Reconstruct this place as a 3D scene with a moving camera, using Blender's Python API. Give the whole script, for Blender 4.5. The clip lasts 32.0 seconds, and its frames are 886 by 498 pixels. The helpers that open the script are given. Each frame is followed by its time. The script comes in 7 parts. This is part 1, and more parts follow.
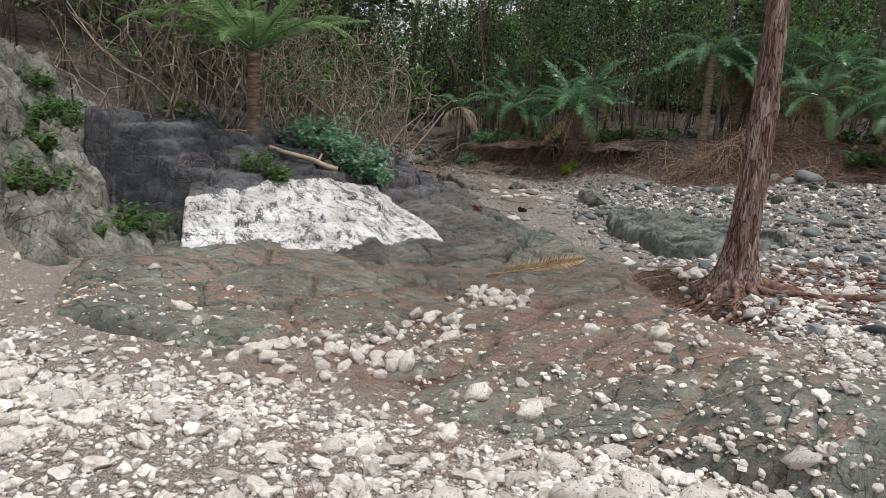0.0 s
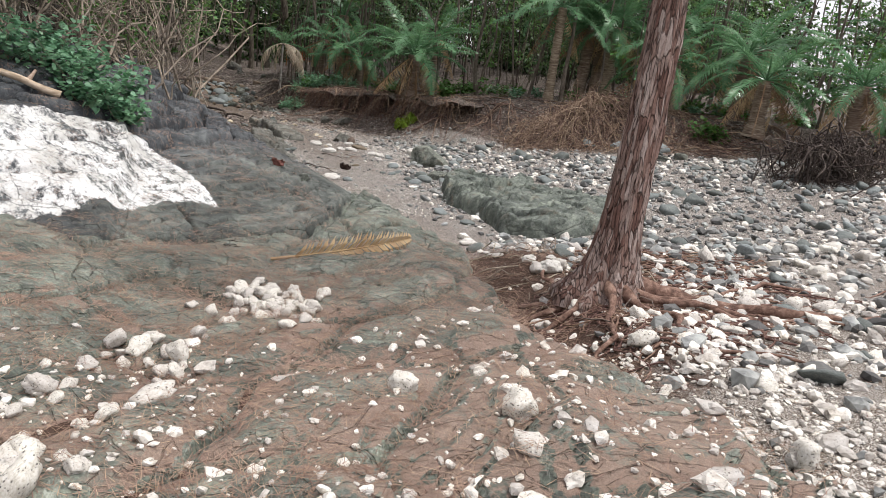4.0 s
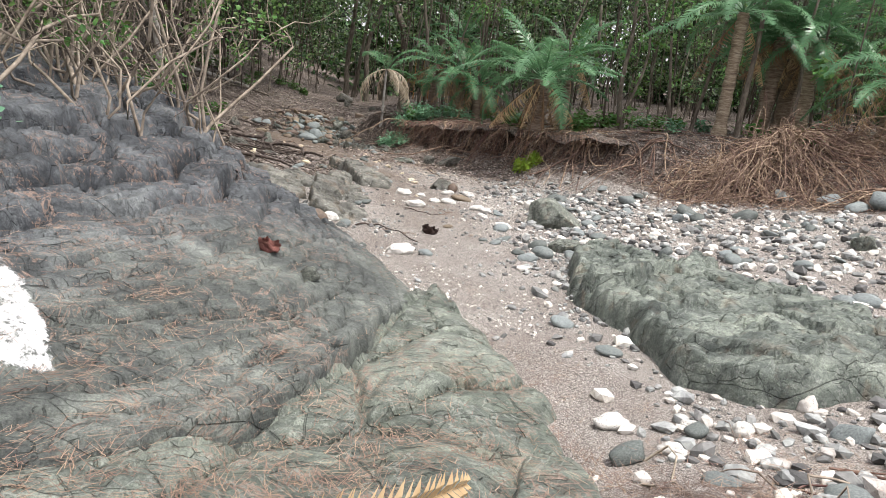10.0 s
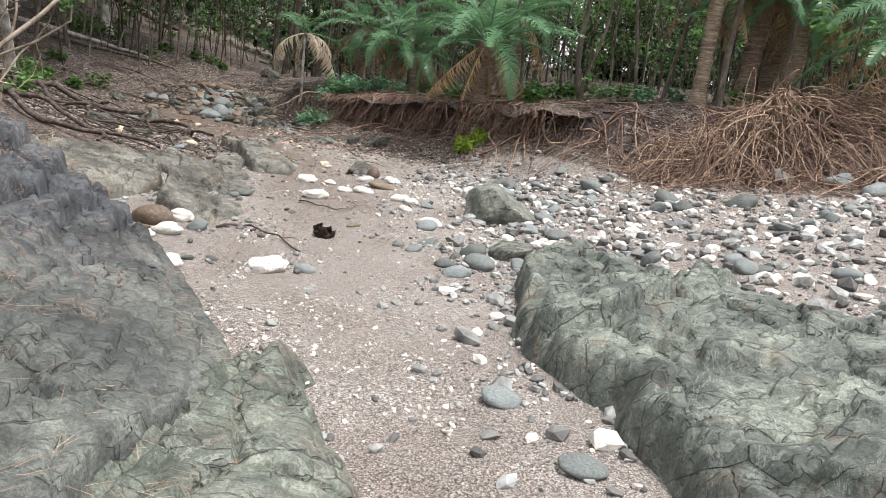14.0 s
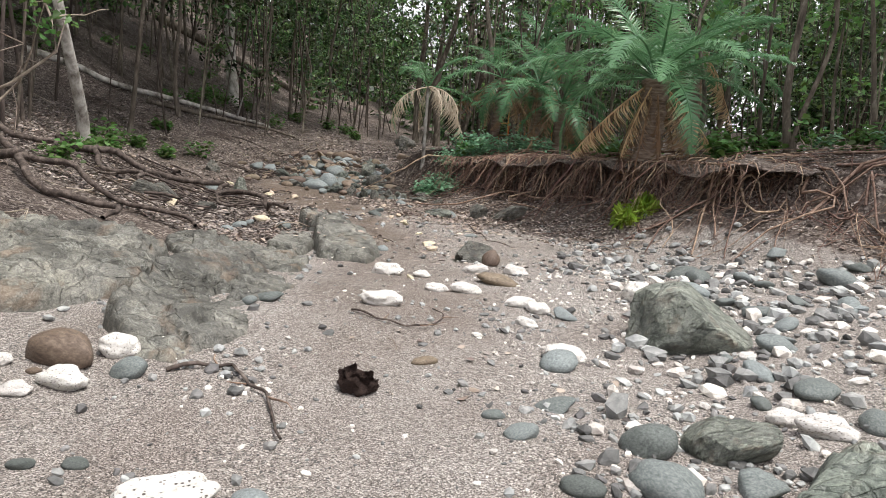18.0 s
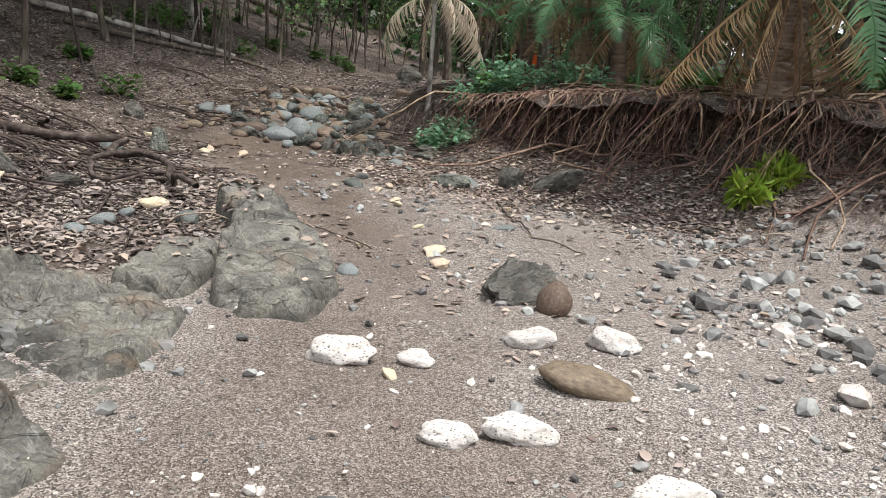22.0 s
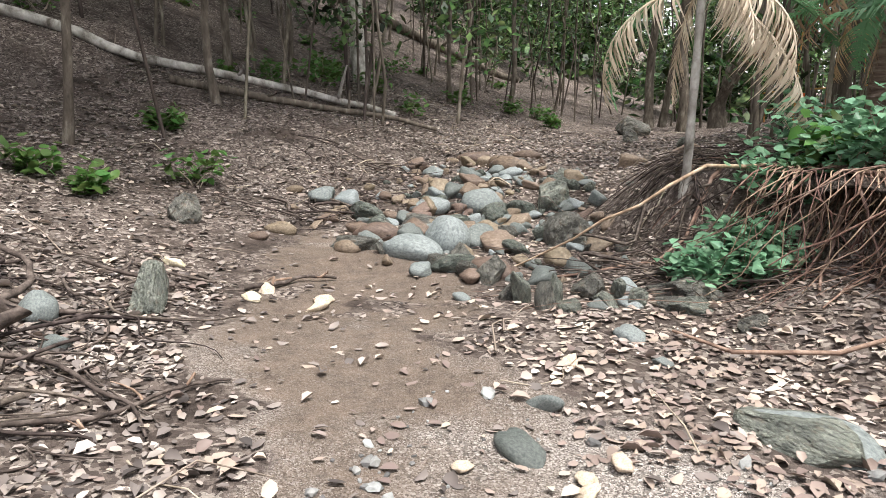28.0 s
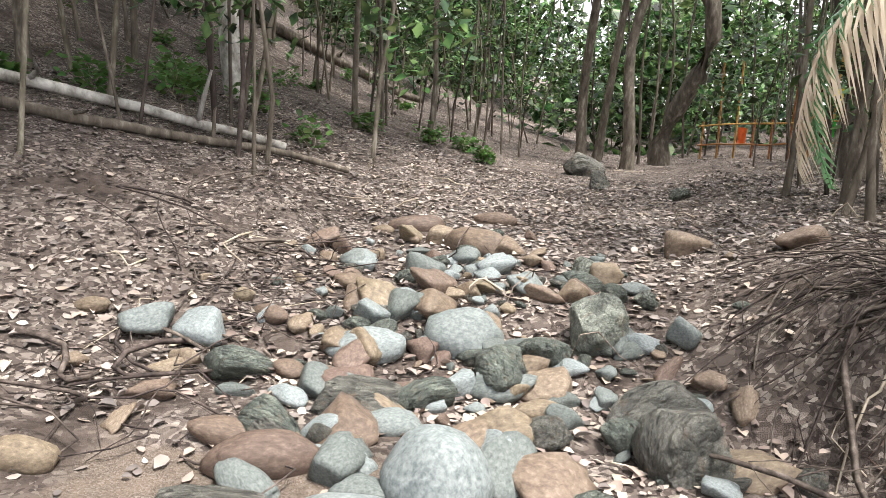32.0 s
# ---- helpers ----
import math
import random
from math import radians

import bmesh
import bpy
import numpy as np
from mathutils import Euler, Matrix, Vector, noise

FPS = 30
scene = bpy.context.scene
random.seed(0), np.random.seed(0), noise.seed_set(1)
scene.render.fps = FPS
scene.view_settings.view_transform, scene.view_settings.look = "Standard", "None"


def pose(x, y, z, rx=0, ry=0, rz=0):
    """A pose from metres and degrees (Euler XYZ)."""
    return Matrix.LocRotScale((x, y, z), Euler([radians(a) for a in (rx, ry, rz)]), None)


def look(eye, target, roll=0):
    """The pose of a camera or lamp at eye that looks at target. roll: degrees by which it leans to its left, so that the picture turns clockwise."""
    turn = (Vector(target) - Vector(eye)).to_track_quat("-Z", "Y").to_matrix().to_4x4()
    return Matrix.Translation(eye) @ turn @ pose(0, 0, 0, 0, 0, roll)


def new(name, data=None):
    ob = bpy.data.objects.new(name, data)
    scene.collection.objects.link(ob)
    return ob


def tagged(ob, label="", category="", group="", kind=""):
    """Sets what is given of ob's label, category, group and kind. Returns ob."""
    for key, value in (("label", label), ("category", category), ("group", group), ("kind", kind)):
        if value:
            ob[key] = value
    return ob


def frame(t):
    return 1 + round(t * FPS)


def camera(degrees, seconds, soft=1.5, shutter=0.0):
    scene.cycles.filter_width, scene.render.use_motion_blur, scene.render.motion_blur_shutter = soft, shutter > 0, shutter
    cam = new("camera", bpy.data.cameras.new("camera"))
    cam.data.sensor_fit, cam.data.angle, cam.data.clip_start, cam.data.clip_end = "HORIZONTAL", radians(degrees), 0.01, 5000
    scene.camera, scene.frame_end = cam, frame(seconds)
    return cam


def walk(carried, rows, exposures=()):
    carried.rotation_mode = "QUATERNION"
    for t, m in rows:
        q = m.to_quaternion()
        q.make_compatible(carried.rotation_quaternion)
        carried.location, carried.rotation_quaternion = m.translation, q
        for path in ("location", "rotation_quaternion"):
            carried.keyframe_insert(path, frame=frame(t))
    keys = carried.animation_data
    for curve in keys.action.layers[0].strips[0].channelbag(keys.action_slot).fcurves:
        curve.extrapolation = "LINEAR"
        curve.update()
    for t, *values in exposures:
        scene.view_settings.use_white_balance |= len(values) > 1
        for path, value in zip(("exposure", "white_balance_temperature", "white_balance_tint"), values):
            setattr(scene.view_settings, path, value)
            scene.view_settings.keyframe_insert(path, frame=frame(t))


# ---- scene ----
cam = camera(63.0, 32.0, soft=0.8)
METRES, EYE = 27.3, 1.5
ROWS = [
    (0.0, 0.0, 0.0, 0.0, 0.66, -12.52, -2.95),
    (0.5, 0.0035, 0.0102, -0.0003, -3.73, -13.17, -5.07),
    (1.0, 0.004, 0.0238, -0.0024, -9.66, -10.78, -5.41),
    (1.5, 0.0055, 0.036, -0.0036, -8.94, -10.61, -4.82),
    (2.0, 0.0094, 0.0482, -0.006, -8.83, -12.93, -5.85),
    (2.5, 0.0132, 0.0635, -0.0077, -16.07, -13.44, -6.49),
    (3.0, 0.0173, 0.076, -0.0097, -13.1, -13.27, -6.31),
    (3.5, 0.0225, 0.0887, -0.0117, -11.28, -15.15, -7.88),
    (5.5, 0.0256, 0.1413, -0.0186, -11.47, -13.75, -7.14),
    (6.0, 0.0239, 0.1524, -0.0195, -9.82, -14.9, -7.32),
    (6.5, 0.026, 0.1679, -0.0194, -9.5, -12.15, -6.31),
    (7.0, 0.0267, 0.1838, -0.0211, -12.22, -8.75, -6.44),
    (7.5, 0.029, 0.2004, -0.0216, -14.18, -10.82, -7.11),
    (8.0, 0.0365, 0.2151, -0.0225, -8.26, -13.36, -7.4),
    (8.5, 0.0438, 0.2277, -0.0239, -8.61, -12.02, -7.21),
    (9.0, 0.0516, 0.2451, -0.0253, -7.63, -13.64, -5.48),
    (9.5, 0.0596, 0.2623, -0.0246, -1.11, -14.58, -6.2),
    (10.0, 0.0637, 0.2777, -0.0234, -0.68, -13.58, -7.08),
    (10.5, 0.067, 0.2903, -0.0236, 1.18, -13.97, -5.01),
    (11.0, 0.0694, 0.3035, -0.0225, 0.22, -16.07, -4.99),
    (11.5, 0.07, 0.3157, -0.0246, -4.05, -14.71, -5.22),
    (12.0, 0.0738, 0.3318, -0.0288, -0.98, -14.14, -5.98),
    (12.5, 0.0763, 0.3466, -0.0308, -4.34, -10.09, -5.84),
    (13.0, 0.0799, 0.3588, -0.0319, -4.69, -14.42, -3.87),
    (13.5, 0.0859, 0.3716, -0.0347, -3.32, -14.4, -7.04),
    (15.5, 0.1001, 0.4321, -0.0476, -7.98, -13.93, -4.03),
    (16.0, 0.106, 0.4475, -0.0515, 3.34, -10.03, -4.6),
    (16.5, 0.1055, 0.4684, -0.0543, 0.91, -11.15, -4.35),
    (17.0, 0.1029, 0.4861, -0.052, 3.28, -11.92, -1.85),
    (17.5, 0.1042, 0.5037, -0.0512, 8.46, -8.58, -3.35),
    (18.0, 0.1048, 0.5219, -0.0519, 8.12, -9.82, -4.51),
    (18.5, 0.1062, 0.5407, -0.0527, 9.28, -10.52, -2.58),
    (19.0, 0.104, 0.5581, -0.0543, 13.06, -11.16, -4.03),
    (19.5, 0.1025, 0.5773, -0.0553, 6.7, -12.91, -5.51),
    (20.0, 0.0992, 0.5966, -0.057, 14.8, -15.44, -5.68),
    (20.5, 0.0942, 0.6146, -0.0572, 11.91, -15.06, -3.92),
    (21.0, 0.0919, 0.6334, -0.0579, 11.59, -14.38, -1.59),
    (21.5, 0.0872, 0.65, -0.0581, 14.77, -13.76, -3.33),
    (22.0, 0.0832, 0.6676, -0.0572, 8.97, -14.93, -4.11),
    (22.5, 0.0778, 0.684, -0.0575, 19.85, -16.62, -3.78),
    (23.0, 0.0705, 0.6965, -0.0558, 18.22, -15.19, -4.36),
    (23.5, 0.0634, 0.71, -0.0564, 17.72, -12.09, -2.11),
    (24.0, 0.0556, 0.7261, -0.0566, 18.69, -12.35, -2.75),
    (24.5, 0.0467, 0.7447, -0.0561, 12.99, -12.15, -4.27),
    (26.5, 0.0447, 0.7987, -0.0577, 11.98, -15.99, -2.67),
    (27.0, 0.0422, 0.8143, -0.0579, 13.2, -13.52, -3.85),
    (27.5, 0.042, 0.8317, -0.0595, 20.36, -14.14, -0.6),
    (28.0, 0.039, 0.8453, -0.0596, 25.26, -11.68, -1.1),
    (28.5, 0.0329, 0.8602, -0.0586, 21.41, -10.72, -0.76),
    (29.0, 0.0263, 0.8773, -0.0587, 22.23, -9.33, 0.36),
    (29.5, 0.016, 0.8922, -0.0581, 24.43, -7.19, -1.44),
    (30.0, 0.0081, 0.9053, -0.0579, 22.1, -9.77, -0.87),
    (30.5, -0.0014, 0.9191, -0.0578, 23.22, -8.92, -0.84),
    (31.0, -0.0121, 0.932, -0.056, 22.54, -9.1, -1.41),
    (31.5, -0.0205, 0.9465, -0.0557, 18.09, -8.35, -2.09),
    (32.0, -0.0305, 0.9616, -0.0559, 16.04, -9.95, -3.09),
]
walk(cam, [(t, pose(0, 0, EYE) @ pose(METRES * x, METRES * y, METRES * z, 90 + pitch, roll, yaw)) for t, x, y, z, yaw, pitch, roll in ROWS],
     exposures=[(0.0, 0.56), (3.0, 0.92), (6.0, 1.15), (9.0, 1.6), (13.0, 1.6), (21.0, 1.45), (22.8, 1.5), (24.0, 1.97), (27.0, 2.02), (29.0, 2.3), (32.0, 2.55)])

# ---- world and light: an overcast sky ----
world = bpy.data.worlds.new("overcast_sky")
scene.world = world
world.use_nodes = True
wn, wl = world.node_tree.nodes, world.node_tree.links
sky = wn.new("ShaderNodeTexSky")
sky.sky_type, sky.sun_disc = "NISHITA", False
sky.sun_elevation, sky.sun_rotation = radians(72), radians(113)
sky.dust_density, sky.air_density = 4.0, 1.0
haze = wn.new("ShaderNodeMix")
haze.data_type = "RGBA"
haze.inputs[0].default_value = 0.7
haze.inputs[7].default_value = (9.55, 9.25, 9.8, 1)
wl.new(sky.outputs[0], haze.inputs[6])
wl.new(haze.outputs[2], wn["Background"].inputs[0])
wn["Background"].inputs[1].default_value = 0.067
sun = new("sun", bpy.data.lights.new("sun", "SUN"))
sun.data.energy, sun.data.angle, sun.data.color = 1.5, radians(12), (1.0, 0.97, 0.92)
sun.matrix_world = look((0, 0, 20), (-5.8, 2.5, 0))

R = np.random.default_rng(7)


# ---- helpers of this scene ----
def mesh(name, V, F, mat, smooth=True):
    """One mesh from arrays of corners and of faces with three or four corners each."""
    V, F = np.asarray(V, np.float32), np.asarray(F, np.int32)
    me = bpy.data.meshes.new(name)
    k = F.shape[1]
    me.vertices.add(len(V))
    me.vertices.foreach_set("co", V.ravel())
    me.loops.add(F.size)
    me.loops.foreach_set("vertex_index", F.ravel())
    me.polygons.add(len(F))
    me.polygons.foreach_set("loop_start", np.arange(0, F.size, k, dtype=np.int32))
    me.polygons.foreach_set("use_smooth", np.full(len(F), smooth))
    me.update(calc_edges=True)
    me.validate()
    if mat:
        me.materials.append(mat)
    return me


def part(name, me, parent, label="", m=None):
    ob = new(name, me)
    ob.parent = parent
    if m is not None:
        ob.matrix_basis = m
    if label:
        ob["label"] = label
    return ob


def layer(me, name, values):
    a = me.attributes.new(name, "FLOAT", "POINT")
    a.data.foreach_set("value", np.asarray(values, np.float32))


def merged(pieces):
    """One set of corners and faces from many."""
    Vs, Fs, n = [], [], 0
    for V, F in pieces:
        Vs.append(V)
        Fs.append(np.asarray(F) + n)
        n += len(V)
    return np.concatenate(Vs), np.concatenate(Fs)


def smooth01(x, a, b):
    t = np.clip((np.asarray(x, float) - a) / (b - a), 0, 1)
    return t * t * (3 - 2 * t)


def hashed(ix, iy, k):
    h = np.sin(ix * 127.1 + iy * 311.7 + k * 74.7) * 43758.5453
    return h - np.floor(h)


def value_noise(x, y, k=0):
    ix, iy = np.floor(x), np.floor(y)
    fx, fy = x - ix, y - iy
    fx, fy = fx * fx * (3 - 2 * fx), fy * fy * (3 - 2 * fy)
    a, b = hashed(ix, iy, k), hashed(ix + 1, iy, k)
    c, d = hashed(ix, iy + 1, k), hashed(ix + 1, iy + 1, k)
    return (a + (b - a) * fx + (c - a) * fy + (a - b - c + d) * fx * fy) * 2 - 1


def fbm(x, y, k=0, octaves=4):
    total, size = 0.0, 1.0
    for o in range(octaves):
        total = total + size * value_noise(x * 2**o + 17.3 * o, y * 2**o - 9.1 * o, k + o)
        size *= 0.5
    return total


def cells(x, y, k=0):
    """Distance to the border of an uneven cell pattern, a number for each cell, and the height of its leaning face."""
    ix, iy = np.floor(x), np.floor(y)
    d1, d2, idn = np.full(x.shape, 9.0), np.full(x.shape, 9.0), np.zeros(x.shape)
    ox, oy = np.zeros(x.shape), np.zeros(x.shape)
    for dx in (-1, 0, 1):
        for dy in (-1, 0, 1):
            cx, cy = ix + dx, iy + dy
            px, py = x - cx - hashed(cx, cy, k), y - cy - hashed(cx, cy, k + 1)
            d = np.hypot(px, py)
            near = d < d1
            ox, oy = np.where(near, px, ox), np.where(near, py, oy)
            d2 = np.where(near, d1, np.minimum(d2, d))
            idn = np.where(near, hashed(cx, cy, k + 2), idn)
            d1 = np.where(near, d, d1)
    lean = ((idn * 7.13) % 1 - 0.5) * ox + ((idn * 13.7) % 1 - 0.5) * oy
    return d2 - d1, idn, lean


# ---- the lie of the land ----
def bank_line(x):
    return np.interp(x, [-1, 0.3, 1.7, 3.2, 4.9, 6, 7, 9, 12, 16, 40], [29.6, 28.7, 28.0, 26.8, 25.2, 23.4, 22.0, 20.8, 19.0, 16.5, 8])


def undercut(x):
    """How far the bank is hollowed out under its turf."""
    return smooth01(x, 0.6, 1.6) * (1 - smooth01(x, 5.2, 6.4)) * (0.55 + 0.45 * np.exp(-((x - 3.9) / 1.1) ** 2))


def hill_toe(y):
    return np.interp(y, [-10, 2, 5, 8, 10, 14, 17, 19, 21, 24, 26.5, 28.6, 31, 36, 60], [-7, -5, -4, -3.4, -3.2, -2.6, -1.2, -0.4, -0.8, -1.6, -2.6, -3.0, -3.2, -3.4, -4])


def ground_z(x, y, rough=1.0):
    x, y = np.asarray(x, float), np.asarray(y, float)
    z = np.interp(y, [-40, -6, 0, 3, 5, 7, 9, 12, 14, 18, 25, 28.3, 29.5, 30.6, 31.6, 34, 38, 50, 80, 300],
                  [1.0, 0.5, 0.03, -0.42, -0.73, -0.9, -1.08, -1.28, -1.4, -1.42, -1.45, -1.42, -1.33, -1.05, -0.93, -0.87, -0.8, -0.75, 0, 4])
    z = z + 0.15 * np.clip(x - 4, 0, 9) * smooth01(y, 4, 16) + 0.04 * np.clip(x - 3, 0, 12) * (1 - smooth01(y, 4, 16))
    z = z + 0.32 * smooth01(x, 2.6, 3.4) * smooth01(y, 3.5, 6) * (1 - smooth01(y, 9.5, 12.5))
    z = z + (0.27 + 0.2 * smooth01(x, 2.6, 4.2)) * smooth01(y - bank_line(x), -1.6, 0.2) * smooth01(x, 0.6, 1.6) * (1 - smooth01(x, 5.5, 7.0))
    top = np.interp(x, [-1, 0, 1, 4.4, 7.4, 12, 40], [-0.85, -0.64, -0.55, -0.32, 0.18, 0.5, 1.3])
    line = bank_line(x) + 0.2 * value_noise(x * 1.3, y * 0.2, 5) + 0.3 * undercut(x)
    s = (y - line) * 0.72
    w = smooth01(x, -1.0, 0.4)
    wide = np.interp(x, [0, 2.5, 4.8, 6.5, 8.5, 40], [0.7, 0.38, 0.38, 1.3, 2.0, 2.3])
    rise = smooth01(s / wide, 0.0, 1.0)
    z = z + (np.maximum(top, z) - z) * rise * w + rise * (1 - rise) * w * 0.55 * fbm(x * 1.9, y * 1.9, 15, 4)
    d = hill_toe(y) - x
    slope = np.interp(y, [0, 6, 14, 18, 26, 32, 45, 60], [0.5, 0.62, 0.55, 0.3, 0.3, 0.3, 0.3, 0.25])
    z = z + slope * (np.sqrt(d * d + 0.3) + d) * 0.5 + 0.22 * np.clip(d - 4.5, 0, 30) * smooth01(y, 20, 30)
    z = np.minimum(z, 9 + 0.1 * z)
    soft = smooth01(np.hypot(x - 1, y - 15), 60, 30)
    z = z + rough * soft * (0.05 * value_noise(x * 0.7, y * 0.7, 11) + 0.02 * value_noise(x * 2.3, y * 2.3, 12))
    return z


def at_ground(x, y):
    return float(ground_z(np.array([x]), np.array([y]))[0])


# ---- materials ----
class Nodes:
    """A small builder of node materials."""

    def __init__(self, name):
        self.mat = bpy.data.materials.new(name)
        self.mat.use_nodes = True
        self.tree = self.mat.node_tree
        self.bsdf = self.tree.nodes["Principled BSDF"]
        self.coord = self.add("ShaderNodeTexCoord").outputs["Object"]

    def add(self, kind):
        return self.tree.nodes.new(kind)

    def link(self, a, b):
        if isinstance(a, bpy.types.NodeSocket):
            self.tree.links.new(a, b)
        else:
            b.default_value = a

    def noise(self, scale, detail=4, rough=0.55, distort=0.0, coord=None, stretch=None):
        coord = coord or self.coord
        if stretch:
            m = self.add("ShaderNodeMapping")
            m.inputs["Scale"].default_value = stretch
            self.link(coord, m.inputs[0])
            coord = m.outputs[0]
        n = self.add("ShaderNodeTexNoise")
        self.link(coord, n.inputs["Vector"])
        n.inputs["Scale"].default_value, n.inputs["Detail"].default_value = scale, detail
        n.inputs["Roughness"].default_value, n.inputs["Distortion"].default_value = rough, distort
        return n.outputs[0]

    def voronoi(self, scale, feature="F1", coord=None, out="Distance"):
        n = self.add("ShaderNodeTexVoronoi")
        n.feature = feature
        self.link(coord or self.coord, n.inputs["Vector"])
        n.inputs["Scale"].default_value = scale
        return n.outputs[out]

    def ramp(self, value, stops):
        n = self.add("ShaderNodeValToRGB")
        e = n.color_ramp.elements
        while len(e) < len(stops):
            e.new(0.5)
        for el, (p, c) in zip(e, stops):
            el.position, el.color = p, (*c, 1) if len(c) == 3 else c
        self.link(value, n.inputs[0])
        return n.outputs[0]

    def step(self, value, a, b):
        n = self.add("ShaderNodeMapRange")
        n.interpolation_type = "SMOOTHSTEP"
        self.link(value, n.inputs[0])
        n.inputs[1].default_value, n.inputs[2].default_value = a, b
        return n.outputs[0]

    def math(self, op, a, b=0.0, clamp=False):
        n = self.add("ShaderNodeMath")
        n.operation, n.use_clamp = op, clamp
        self.link(a, n.inputs[0])
        self.link(b, n.inputs[1])
        return n.outputs[0]

    def mix(self, f, a, b, how="MIX"):
        n = self.add("ShaderNodeMix")
        n.data_type, n.blend_type = "RGBA", how
        self.link(f, n.inputs[0])
        for v, s in ((a, n.inputs[6]), (b, n.inputs[7])):
            if isinstance(v, tuple):
                s.default_value = (*v, 1)
            else:
                self.link(v, s)
        return n.outputs[2]

    def vary(self, colour, random_out, hue=0.02, value=0.35):
        n = self.add("ShaderNodeHueSaturation")
        self.link(colour, n.inputs["Color"])
        self.link(self.math("MULTIPLY_ADD", random_out, 2 * hue), n.inputs["Hue"])
        n.inputs["Hue"].links[0].from_node.inputs[2].default_value = 0.5 - hue
        self.link(self.math("MULTIPLY_ADD", random_out, 2 * value), n.inputs["Value"])
        n.inputs["Value"].links[0].from_node.inputs[2].default_value = 1 - value
        return n.outputs[0]

    def random_object(self):
        return self.add("ShaderNodeObjectInfo").outputs["Random"]

    def random_island(self):
        return self.add("ShaderNodeNewGeometry").outputs["Random Per Island"]

    def attribute(self, name):
        n = self.add("ShaderNodeAttribute")
        n.attribute_name = name
        return n.outputs["Fac"]

    def bump(self, height, strength, distance):
        n = self.add("ShaderNodeBump")
        n.inputs["Strength"].default_value, n.inputs["Distance"].default_value = strength, distance
        self.link(height, n.inputs["Height"])
        old = self.bsdf.inputs["Normal"]
        if old.is_linked:
            self.link(old.links[0].from_socket, n.inputs["Normal"])
        self.link(n.outputs[0], old)

    def done(self, colour, rough=0.8, specular=0.3):
        self.link(colour if not isinstance(colour, tuple) else (*colour, 1), self.bsdf.inputs["Base Color"])
        self.link(rough, self.bsdf.inputs["Roughness"])
        self.bsdf.inputs["Specular IOR Level"].default_value = specular
        return self.mat


